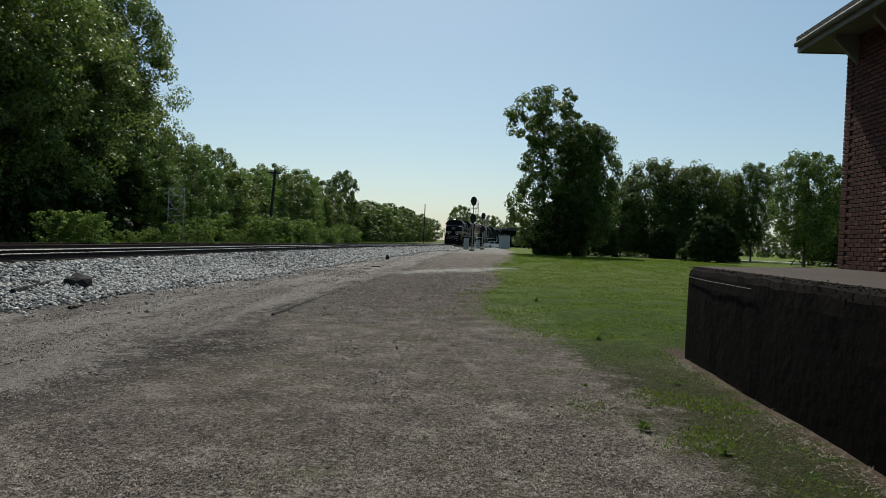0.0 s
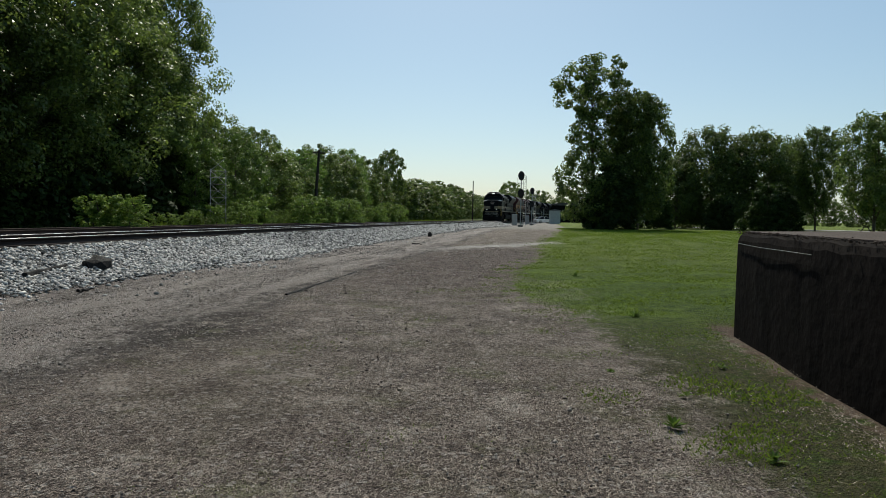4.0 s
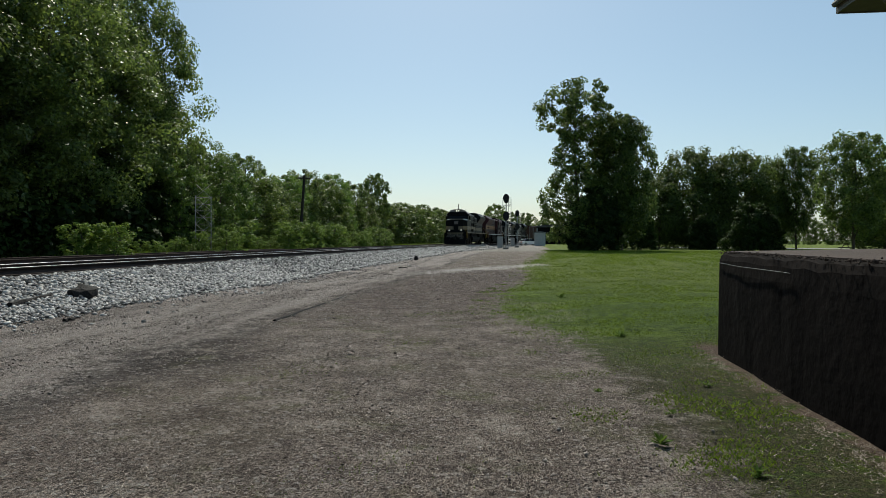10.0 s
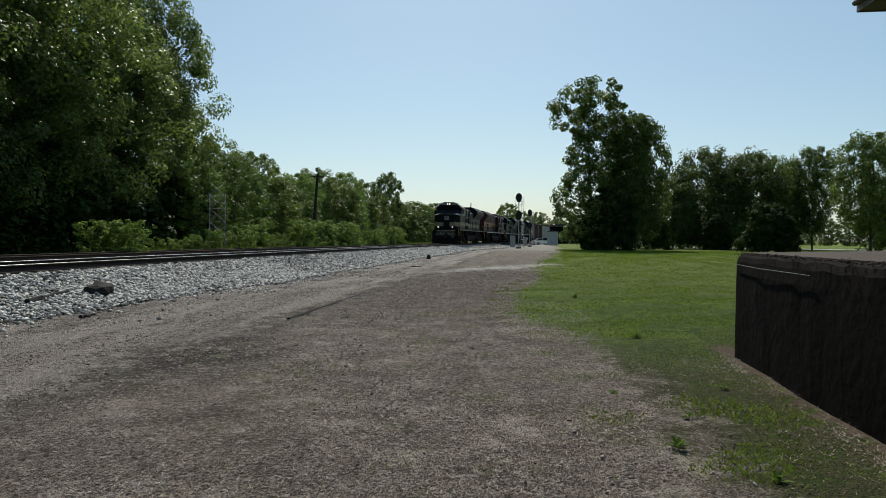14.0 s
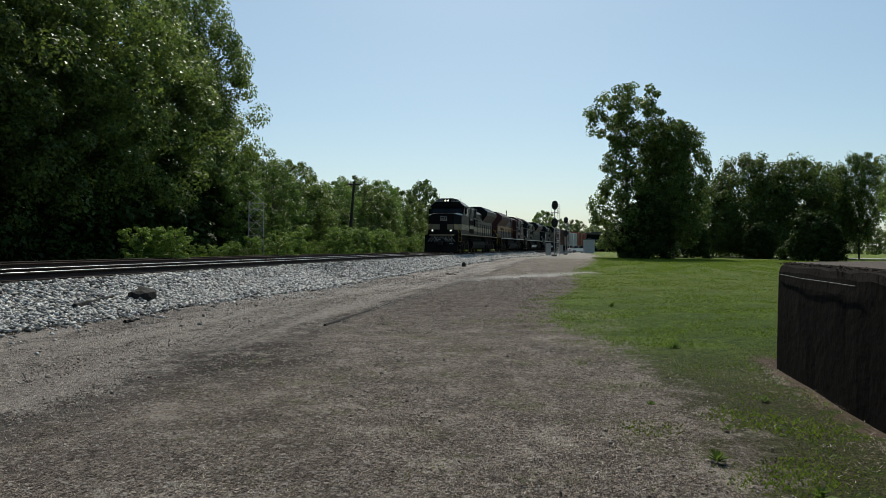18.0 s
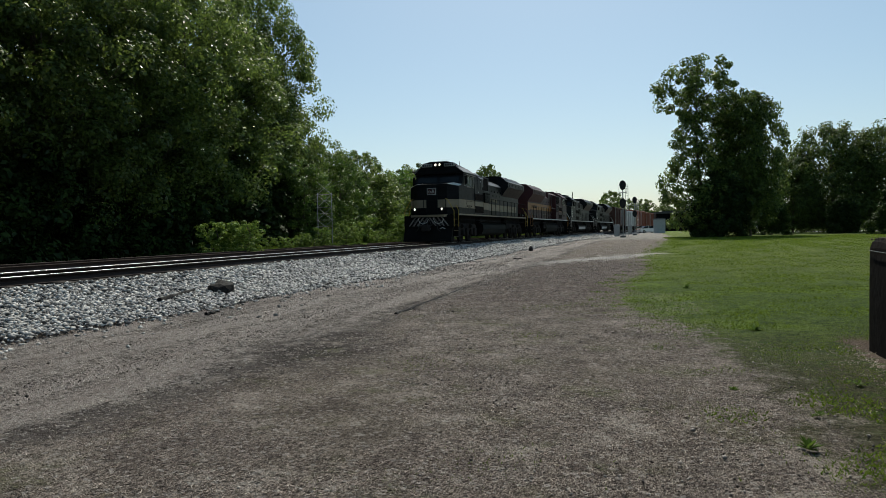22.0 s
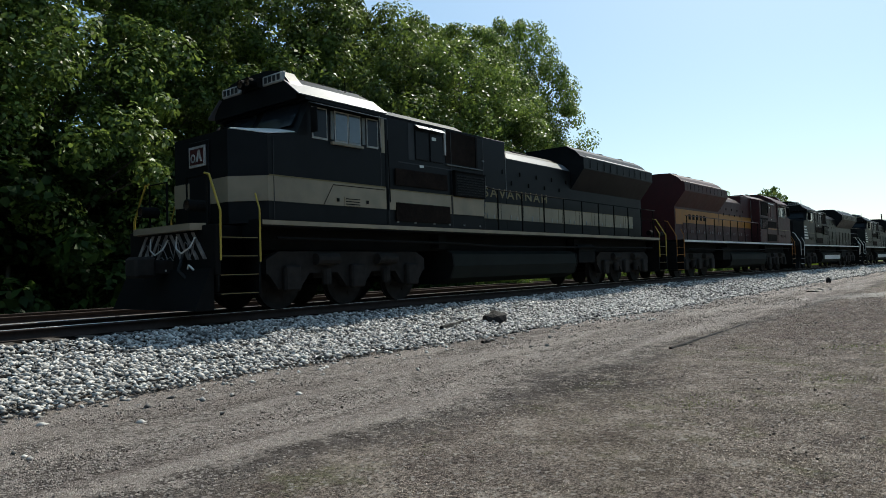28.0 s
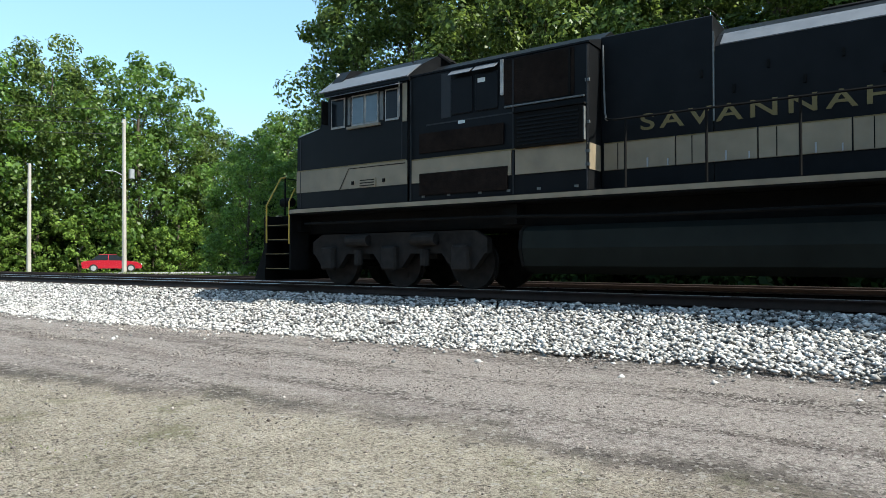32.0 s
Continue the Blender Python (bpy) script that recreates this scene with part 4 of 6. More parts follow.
def build_dock():
    dock = thing("loading_dock", pose(0, 0, 0), "old blackened concrete loading dock with a crumbling edge", "loading dock")
    rng = random.Random(8)
    bm = bmesh.new()
    # face: panels with an uneven surface and a ragged, rounded top edge
    path = [Vector((2.34, -9.0, 0))]
    for k in range(1, 70):
        path.append(Vector((2.34 + 0.03 * k / 70, -9.0 + 17.45 * k / 70, 0)))
    path.append(Vector((2.37, 8.45, 0)))
    for k in range(1, 16):
        path.append(Vector((2.37, 8.45, 0)).lerp(Vector((5.7, 11.75, 0)), k / 15))
    path += [Vector((24, 11.75, 0)), Vector((24, -9.0, 0))]
    levels = [-0.3, 0.0, 0.35, 0.7, 1.0, 1.14, 1.205, 1.235]
    rows = []
    for i, p in enumerate(path):
        a, b = path[max(i - 1, 0)], path[min(i + 1, len(path) - 1)]
        d = (b - a).normalized()
        inward = Vector((d.y, -d.x, 0)) if i < len(path) - 2 else Vector((-0.7, 0, 0))
        row = []
        for k, z in enumerate(levels):
            off = rng.uniform(-0.005, 0.005) + (0.0, 0.0, 0.0, 0.0, 0.0, 0.008, 0.03, 0.075)[k]
            row.append(bm.verts.new(p + inward * off + Vector((0, 0, z + (rng.uniform(-0.012, 0.012) if k > 4 else 0)))))
        rows.append(row)
    for r0, r1 in zip(rows, rows[1:] + rows[:1]):
        for k in range(len(levels) - 1):
            bm.faces.new((r0[k], r0[k + 1], r1[k + 1], r1[k]))
    bmesh.ops.recalc_face_normals(bm, faces=bm.faces)
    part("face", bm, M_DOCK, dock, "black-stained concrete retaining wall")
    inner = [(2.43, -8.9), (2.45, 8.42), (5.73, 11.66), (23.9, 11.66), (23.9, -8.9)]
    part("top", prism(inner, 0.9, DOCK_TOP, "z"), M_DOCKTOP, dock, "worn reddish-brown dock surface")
    # a pale cable stapled along the face
    part("cable", tubes([[(2.362, 8.42, 1.115), (2.348, 7.6, 1.10), (2.347, 6.8, 1.10), (2.345, 6.2, 1.098)]], 0.004, 5), M_DULLSTEEL, dock, "thin pale cable")
    # lumps of aggregate on the edge
    n = 900
    r = np.random.default_rng(31)
    y = r.uniform(-2, 8.4, n)
    me = stones("edge_aggregate", 2.40 + r.normal(0, 0.035, n), y, 1.243 + r.normal(0, 0.008, n), r.uniform(0.006, 0.015, n), M_DOCKTOP, 32)
    o = new("edge_aggregate", me)
    o.parent = dock
    tagged(o, "exposed aggregate on the broken edge", kind="stuff")


build_dock()


def build_depot():
    depot = thing("depot_building", pose(0, 0, 0), "brick railway depot with wide painted eaves", "building")
    x0, y1, z0, z1 = 5.9, 11.6, DOCK_TOP, 5.32
    part("wall", boxes((x0 + 0.02, x0 + 0.3, -20, y1 - 0.02, z0, z1), (x0 + 0.3, 18, y1 - 0.3, y1 - 0.02, z0, z1)), M_MORTAR, depot, "dark red brick wall")
    slope = 0.42
    ex, ey = x0 - 0.52, y1 + 0.72
    part("roof", prism([(ex - 0.05, z1 + 0.17), (12, z1 + 0.17 + slope * (12 - ex)), (12, z1 + 0.29 + slope * (12 - ex)), (ex - 0.05, z1 + 0.29)], -20, ey + 0.05), M_ROOF, depot, "dark shingled roof")
    part("soffit", boxes((ex, 12, -20, ey, z1, z1 + 0.03)), M_SOFFIT, depot, "boarded soffit under the eaves")
    part("fascia", boxes((ex - 0.03, ex, -20, ey, z1 - 0.02, z1 + 0.165), (ex - 0.03, 12, ey, ey + 0.03, z1 - 0.02, z1 + 0.165)), M_EAVE, depot, "painted fascia board")
    part("gutter", tubes([[(ex - 0.07, -20, z1 + 0.13), (ex - 0.07, ey, z1 + 0.13)]], 0.05, 8), M_EAVE, depot, "metal gutter")
    for k in range(6):
        y = y1 - 0.4 - k * 1.2
        part("bracket", prism([(x0 - 0.02, z1 - 0.5), (x0 + 0.03, z1 - 0.5), (x0 + 0.03, z1), (ex + 0.1, z1), (ex + 0.1, z1 - 0.08)], y, y + 0.08), M_EAVE, depot)
    return depot


DEPOT = build_depot()


# ---- signals, poles, small fixtures ----
def signal(x, y, top, heads, s=1.0):
    z = float(ground_z(x, y))
    t = thing("railway_signal", pose(x, y, z), "tall railway signal mast with black oval targets and a ladder", "signal", "railway signals")
    h = top - z
    part("mast", tubes([[(0, 0, -0.2), (0, 0, h - 0.3)]], 0.075, 8), M_STEEL, t)
    part("foundation", boxes((-0.35, 0.35, -0.35, 0.35, -0.2, 0.25), bevel=0.03), M_WALLPALE, t, "concrete footing")
    for zz in heads:
        bm = bmesh.new()
        prof = [(0.43 * s * math.cos(a) * (1 if math.sin(a) > 0 else 0.92), 0.62 * s * math.sin(a)) for a in (k * math.tau / 20 for k in range(20))]
        prism([(u - 0.0, v + h - zz) for u, v in prof], -0.22, -0.18, "y", bm)
        head = part("target", bm, M_SIGNAL, t, "black oval backing board")
        part("lamp_case", boxes((-0.2, 0.2, -0.18, 0.12, h - zz - 0.35, h - zz + 0.4), bevel=0.03), M_SIGNAL, head)
        for k in range(3):
            part("hood", disc(bmesh.new(), (0, -0.33, h - zz + 0.3 - 0.3 * k), (0, 1, 0), 0.1, 0.11, 12), M_SIGNAL, head)
    part("platform", boxes((-0.5, 0.5, 0.1, 0.7, h - heads[0] - 0.95, h - heads[0] - 0.9)), M_STEEL, t, "steel grating platform")
    part("railing", tubes([[(-0.5, 0.7, h - heads[0] - 0.9), (-0.5, 0.7, h - heads[0] + 0.1), (0.5, 0.7, h - heads[0] + 0.1), (0.5, 0.7, h - heads[0] - 0.9)],
                           [(-0.5, 0.7, h - heads[0] - 0.4), (0.5, 0.7, h - heads[0] - 0.4)]], 0.025, 5), M_STEEL, t)
    ladder = tubes([[(0.3, 0.5, 0.1), (0.3, 0.4, h - heads[0])], [(0.65, 0.5, 0.1), (0.65, 0.4, h - heads[0])]], 0.03, 5)
    for k in range(int(h / 0.32)):
        tube(ladder, [(0.3, 0.48, 0.3 + k * 0.3), (0.65, 0.48, 0.3 + k * 0.3)], 0.02, 4)
    part("ladder", ladder, M_STEEL, t)
    part("equipment_case", boxes((-1.15, -0.45, 0, 0.6, 0.2, 1.7), bevel=0.03), M_STEEL, t, "silver equipment case")
    return t


signal(-2.35, 90, 7.45, [0.62, 2.95], 1.0)
signal(-1.15, 118, 6.55, [0.6, 2.9], 0.9)


def pole(x, y, h, mat, label, lean=(0, 0), r=0.14, arms=()):
    z = float(ground_z(x, y))
    t = thing("utility_pole", pose(x, y, z), label, "utility pole")
    part("shaft", tube(bmesh.new(), [(0, 0, -0.4), (lean[0], lean[1], h)], r, 10, r * 0.7), mat, t)
    for az, w, rz in arms:
        c = pose(lean[0] * az / h, lean[1] * az / h, az, 0, 0, rz)
        bm = boxes((-w, w, -0.05, 0.05, -0.06, 0.06), bevel=0.01)
        bm.transform(c)
        arm = part("crossarm", bm, mat, t)
        for k in (-0.85, -0.45, 0.45, 0.85):
            b2 = disc(bmesh.new(), (k * w, 0, 0.13), (0, 0, 1), 0.045, 0.07, 8)
            b2.transform(c)
            part("insulator", b2, M_STEEL, arm)
    return t


pole(-20.6, 60.0, 6.9, M_POLE, "old dark leaning utility pole beyond the track", (0.5, 0.0), 0.16, [(6.6, 0.55, 20)])
PA = pole(-26.5, -48.2, 11.6, M_POLE_PALE, "tall pale wooden utility pole by the road", (0.15, 0), 0.17, [(11.3, 0.25, 30)])
part("street_light_arm", tubes([[(0.1, 0, 7.4), (0.7, -0.2, 7.7), (1.3, -0.4, 7.7)]], 0.035, 6), M_STEEL, PA)
part("transformer", disc(bmesh.new(), (-0.42, 0.1, 7.6), (0, 0, 1), 0.2, 0.35, 12), M_STEEL, PA, "grey pole transformer")
pole(-21.1, -50.8, 7.9, M_POLE_PALE, "shorter pale wooden utility pole by the road", (0.05, 0), 0.15)
pole(-14.6, 150, 9.0, M_POLE, "distant wooden utility pole beside the track", (0, 0), 0.14)
for mx, my in ((-18.4, 40.5), (-19.2, 62.0)):
    mk = thing("marker_post", pose(mx, my, float(ground_z(mx, my))), "short yellow marker post in the weeds", "marker post", "marker posts")
    part("post", tubes([[(0, 0, -0.1), (0, 0, 0.75)]], 0.06, 8), M_YELLOW, mk)
    part("cap", tubes([[(0, 0, 0.75), (0, 0, 0.82)]], 0.07, 8), M_WHITE, mk)
for zz in (12.2, 11.2, 10.4):
    w = thing("power_line", pose(0, 0, 0), "thin sagging overhead power line", "power line", "power lines")
    pts = []
    for k in range(13):
        f = k / 12
        pts.append((-26.4 + 62 * (f - 0.0) * 0.9, -48.2 - 34 * f, zz + 0.3 - 3.2 * 4 * f * (1 - f) * 0.25))
    part("wire", tube(bmesh.new(), pts, 0.02, 4), M_SIGNAL, w)


def lattice_tower(x, y, h):
    z = float(ground_z(x, y))
    t = thing("lattice_tower", pose(x, y, z, 0, 0, 25), "pale steel lattice frame standing in the weeds", "lattice tower")
    for sx in (-0.42, 0.42):
        for sy in (-0.2, 0.2):
            part("post", tubes([[(sx, sy, -0.2), (sx, sy, h)]], 0.018, 5), M_STEEL, t)
    n = int(h / 0.38)
    for k in range(n):
        zz = 0.3 + k * 0.38
        part("rung", tubes([[(-0.5, -0.2, zz), (0.5, -0.2, zz)], [(-0.42, 0.2, zz), (0.42, 0.2, zz)], [(-0.42, -0.2, zz), (-0.42, 0.2, zz)], [(0.42, -0.2, zz), (0.42, 0.2, zz)]], 0.012, 4), M_DULLSTEEL, t)
    for k in range(0, n, 2):
        zz = 0.3 + k * 0.38
        part("brace", tubes([[(-0.42, -0.2, zz), (0.42, -0.2, zz + 0.76)], [(0.42, -0.2, zz), (-0.42, -0.2, zz + 0.76)]], 0.012, 4), M_STEEL, t)


lattice_tower(-18.3, 36.7, 3.45)


def switch_stand(x, y):
    t = thing("switch_stand", pose(x, y, 0.58, 0, 0, 20), "low switch stand with a red target and bent pale handle", "switch stand")
    part("base", boxes((-0.25, 0.25, -0.12, 0.12, -0.05, 0.16), bevel=0.02), M_FRAME, t)
    part("spindle", tubes([[(0.1, 0, 0.1), (0.1, 0, 0.55)]], 0.02, 6), M_FRAME, t)
    part("target", disc(bmesh.new(), (0.1, 0, 0.6), (1, 0.4, 0), 0.12, 0.01, 14), M_REDTARGET, t, "round red target")
    part("handle", tubes([[(0.05, 0, 0.2), (-0.05, 0.35, 0.32), (-0.1, 0.62, 0.5), (-0.1, 0.75, 0.36), (-0.1, 0.8, 0.1)]], 0.022, 6), M_CREAM, t, "bent pale handle")


switch_stand(-14.9, -13.1)


def equipment_shed():
    t = thing("equipment_shed", pose(3.3, 140, 0.1), "grey metal signal equipment shed", "shed")
    part("wall", boxes((-1.1, 1.1, -1.2, 1.2, -0.3, 2.7), bevel=0.02), M_GREYSHED, t)
    part("roof", prism([(-1.25, 2.7), (1.25, 2.7), (1.2, 2.82), (0, 3.0), (-1.2, 2.82)], -1.35, 1.35), M_SILVER, t)
    part("door", boxes((-0.45, 0.45, -1.23, -1.2, 0.1, 2.1)), M_GREYSHED, t)


equipment_shed()


def house(name, x, y, w, d, h, rz, wall, roof, label):
    t = thing(name, pose(x, y, float(ground_z(x, y)), 0, 0, rz), label, "building")
    part("wall", boxes((-w / 2, w / 2, -d / 2, d / 2, -0.3, h)), wall, t)
    part("roof", prism([(-w / 2 - 0.4, h), (w / 2 + 0.4, h), (w / 2 + 0.4, h + 0.15), (0, h + 0.9), (-w / 2 - 0.4, h + 0.15)], -d / 2 - 0.4, d / 2 + 0.4), roof, t)
    k = -w / 2 + 1.5
    while k < w / 2 - 1:
        win = part("window", boxes((k, k + 1.1, -d / 2 - 0.04, -d / 2, 1.0, 2.2)), M_DULLSTEEL, t)
        part("pane", boxes((k + 0.07, k + 1.03, -d / 2 - 0.06, -d / 2 - 0.04, 1.07, 2.13)), M_DARKGLASS, win)
        k += 2.8
    part("door", boxes((-0.2, 0.75, -d / 2 - 0.05, -d / 2, 0, 2.05)), M_FRAME, t)


house("warehouse", 9, 205, 18, 12, 5.0, 0, M_FRAME, M_ROOF, "dark low warehouse with a grey roof")
house("shop_building", 84, 156, 16, 12, 3.4, -25, M_WALLPALE, M_SILVER, "low pale building across the park road")
house("shop_building", 98, 140, 16, 10, 3.4, -32, M_GREYCAR, M_ROOF, "low grey building across the park road")


def road_strip(name, pts, w, label, lift=0.03):
    bm = bmesh.new()
    prev = None
    for k, (x, y) in enumerate(pts):
        x2, y2 = pts[min(k + 1, len(pts) - 1)]
        x1, y1 = pts[max(k - 1, 0)]
        d = Vector((x2 - x1, y2 - y1, 0)).normalized()
        nrm = Vector((-d.y, d.x, 0))
        z = float(ground_z(x, y)) + lift
        c = [bm.verts.new((x + nrm.x * s * w, y + nrm.y * s * w, z + dz)) for s, dz in ((-1, -0.2), (-1, 0), (1, 0), (1, -0.2))]
        if prev:
            for a in range(3):
                bm.faces.new((prev[a], prev[a + 1], c[a + 1], c[a]))
        prev = c
    bmesh.ops.recalc_face_normals(bm, faces=bm.faces)
    ob = part(name, bm, M_ASPHALT)
    tagged(ob, label, "road", kind="structure")


road_strip("road", [(18, 118), (34, 112), (52, 104), (72, 92), (100, 74)], 3.6, "pale park road across the far lawn", 0.07)
road_strip("road_crossing", [(-75, -30), (-60, -43), (-44, -52), (-36, -55), (-28, -56.5), (-18, -60), (-8, -66)], 3.0, "pale road curving behind the track", 0.12)


def car(x, y, z, rz, paint, label, long=4.6):
    t = thing("car", pose(x, y, z, 0, 0, rz), label, "car", "cars")
    s = long / 4.6
    side = [(-2.25, 0.32), (-2.28, 0.62), (-2.2, 0.86), (-1.75, 0.93), (-1.0, 0.97), (1.0, 0.95), (1.9, 0.84), (2.25, 0.62), (2.28, 0.36), (2.2, 0.28), (-2.2, 0.28)]
    body = bmesh.new()
    r0 = [body.verts.new((a * s, -0.88, b)) for a, b in side]
    r1 = [body.verts.new((a * s, 0.88, b)) for a, b in side]
    for i in range(len(side)):
        body.faces.new((r0[i], r0[(i + 1) % len(side)], r1[(i + 1) % len(side)], r1[i]))
    body.faces.new(r0[::-1])
    body.faces.new(r1)
    bmesh.ops.bevel(body, geom=list(body.edges), offset=0.05, segments=2, affect="EDGES", profile=0.6)
    bmesh.ops.recalc_face_normals(body, faces=body.faces)
    b = part("body", body, paint, t)
    cab = bmesh.new()
    low = [(-1.72 * s, -0.78, 0.93), (1.15 * s, -0.78, 0.93), (1.15 * s, 0.78, 0.93), (-1.72 * s, 0.78, 0.93)]
    high = [(-1.0 * s, -0.6, 1.43), (0.3 * s, -0.6, 1.43), (0.3 * s, 0.6, 1.43), (-1.0 * s, 0.6, 1.43)]
    a0, a1 = [cab.verts.new(v) for v in low], [cab.verts.new(v) for v in high]
    for i in range(4):
        cab.faces.new((a0[i], a0[(i + 1) % 4], a1[(i + 1) % 4], a1[i]))
    part("window_band", cab, M_DARKGLASS, t, "dark car windows")
    part("roof", boxes((-1.02 * s, 0.32 * s, -0.61, 0.61, 1.41, 1.46), bevel=0.02), paint, t)
    part("pillar", tubes([[(-0.3 * s, -0.79, 0.93), (-0.3 * s, -0.61, 1.44)], [(-0.3 * s, 0.79, 0.93), (-0.3 * s, 0.61, 1.44)]], 0.04, 5), paint, t)
    for wx in (-1.38 * s, 1.42 * s):
        for wy in (-0.84, 0.84):
            w = part("tyre", disc(bmesh.new(), (wx, wy, 0.32), (0, 1, 0), 0.32, 0.1, 18), M_RUBBER, t)
            part("rim", disc(bmesh.new(), (wx, wy, 0.32), (0, 1, 0), 0.21, 0.112, 14), M_STEEL, w)
    for wy in (-0.6, 0.6):
        part("headlight", boxes((2.2 * s, 2.275 * s, wy - 0.2, wy + 0.2, 0.6, 0.72), bevel=0.015), M_WHITE, t)
        part("tail_light", boxes((-2.3 * s, -2.24 * s, wy - 0.2, wy + 0.2, 0.68, 0.8), bevel=0.015), M_REDTARGET, t)
    return t


car(-29.9, -56.2, 0.445, 150, M_CARRED, "red saloon car stopped on the road by a pole")
car(1.2, 146, 0.1, 30, M_CARWHITE, "white car parked beside a grey shed")
car(44.6, 86.2, 0.15, 63, M_CARWHITE, "white car parked on the park road")
car(17.5, 122, 0.33, -10, M_CARWHITE, "white car parked under trees")
car(11.5, 118, 0.33, 10, M_GREYCAR, "grey car parked under trees")


def picnic_table(x, y, rz):
    t = thing("picnic_table", pose(x, y, float(ground_z(x, y)), 0, 0, rz), "dark wooden picnic table on the lawn", "picnic table")
    part("tabletop", boxes(*[(-0.9, 0.9, -0.36 + k * 0.15, -0.23 + k * 0.15, 0.72, 0.76) for k in range(5)]), M_WOOD_DARK, t)
    for sy in (-0.7, 0.7):
        part("bench", boxes((-0.9, 0.9, sy - 0.13, sy + 0.13, 0.42, 0.46)), M_WOOD_DARK, t)
    for sx in (-0.65, 0.65):
        part("leg", tubes([[(sx, -0.65, 0), (sx, -0.2, 0.72)], [(sx, 0.65, 0), (sx, 0.2, 0.72)], [(sx, -0.75, 0.4), (sx, 0.75, 0.4)]], 0.045, 4), M_WOOD_DARK, t)


picnic_table(39.6, 88.5, 66)
picnic_table(44.5, 84, 40)


# ---- debris by the line ----
def lump(name, x, y, z, sx, sy, sz, rz, label, category, seed):
    rng = random.Random(seed)
    bm = bmesh.new()
    bmesh.ops.create_icosphere(bm, subdivisions=2, radius=1)
    for v in bm.verts:
        v.co = Vector((v.co.x * sx, v.co.y * sy, max(-0.3, v.co.z) * sz)) * rng.uniform(0.75, 1.2)
    me = bpy.data.meshes.new(name)
    bm.to_mesh(me)
    bm.free()
    me.materials.append(M_WOOD_DARK)
    ob = new(name, me)
    ob.matrix_world = pose(x, y, z, 0, 0, rz)
    return tagged(ob, label, category)


def shoulder(x, y):
    """Height of the stone shoulder at x, y."""
    return float(np.interp(x - line_x(y), [1.5, 1.75, 2.2, 3.55, 4.1], [0.565, 0.5, 0.345, 0.04, 0.0])) + float(line_z(y))


def stick(x0, y0, x1, y1, r, label, lift=0.02, seed=1):
    rng = random.Random(seed)
    t = new("stick")
    pts = []
    for k in range(8):
        f = k / 7
        x, y = x0 + (x1 - x0) * f, y0 + (y1 - y0) * f
        pts.append((x + rng.uniform(-0.015, 0.015), y + rng.uniform(-0.02, 0.02), max(shoulder(x, y), float(ground_z(x, y)) if x > -8 else 0) + lift * rng.uniform(0.6, 1.4)))
    bpy.data.objects.remove(t)
    ob = part("stick", tube(bmesh.new(), pts, r, 6, r * 0.5), M_WOOD_DARK)
    return tagged(ob, label, "stick")


lump("rotten_tie_end", -6.35, 39.4, 0.2, 0.12, 0.15, 0.2, 30, "dark broken tie end standing on the ballast toe", "wood chunk", 6)
lump("driftwood_stump", -8.95, 12.75, 0.21, 0.24, 0.42, 0.24, 12, "black charred chunk of wood lying on the ballast", "wood chunk", 3)
stick(-8.85, 10.67, -9.14, 12.05, 0.055, "short dark log lying on the ballast", 0.05, 4)
stick(-4.13, 10.79, -4.25, 15.8, 0.033, "long dark stick lying on the dirt", 0.004, 5)
for k, (xa, ya, xb, yb) in enumerate([(-8.91, 5.4, -8.9, 5.95), (-9.35, 2.65, -9.22, 2.95), (-9.05, 1.9, -9.0, 2.25), (-8.44, 3.9, -8.43, 4.4), (-8.83, -7.98, -8.93, -7.65), (-7.5, 10.2, -7.5, 10.6), (-5.9, 31.6, -5.4, 31.2)]):
    stick(xa, ya, xb, yb, 0.03, "small dark splinter of wood beside the track", 0.03, 10 + k)


def weed(x, y, h, seed, n=26):
    rng = random.Random(seed)
    t = thing("weed", pose(x, y, float(ground_z(x, y))), "small broad-leaved green weed on the ground", "weed", "weeds by the lawn")
    for k in range(n):
        a, e = rng.uniform(0, math.tau), rng.uniform(0.2, 1.2)
        r = h * rng.uniform(0.5, 1.0)
        d = Vector((math.cos(a) * math.cos(e), math.sin(a) * math.cos(e), math.sin(e)))
        s = Vector((-math.sin(a), math.cos(a), 0)) * h * 0.13
        p = d * r
        bm = bmesh.new()
        v = [bm.verts.new(q) for q in ((0, 0, 0), p * 0.55 + s, p - Vector((0, 0, h * 0.12)), p * 0.55 - s)]
        bm.faces.new(v)
        part("leaf", bm, M_LEAF_BUSH, t)


for k, (x, y, h) in enumerate([(1.39, 9.75, 0.17), (0.95, 4.65, 0.12), (1.4, 4.1, 0.09), (0.93, 16.1, 0.2), (1.75, 6.6, 0.08), (0.7, 6.2, 0.07), (1.2, 5.5, 0.07)]):
    weed(x, y, h, 50 + k)


# ---- the train ----
HALF = 10.9  # half a locomotive, end plate to end plate


LIFT = 0.22  # how much higher the body stands than the trucks were drawn for


def shifted(bm, dy=-HALF):
    bm.transform(Matrix.Translation((0, dy, LIFT)))
    return bm


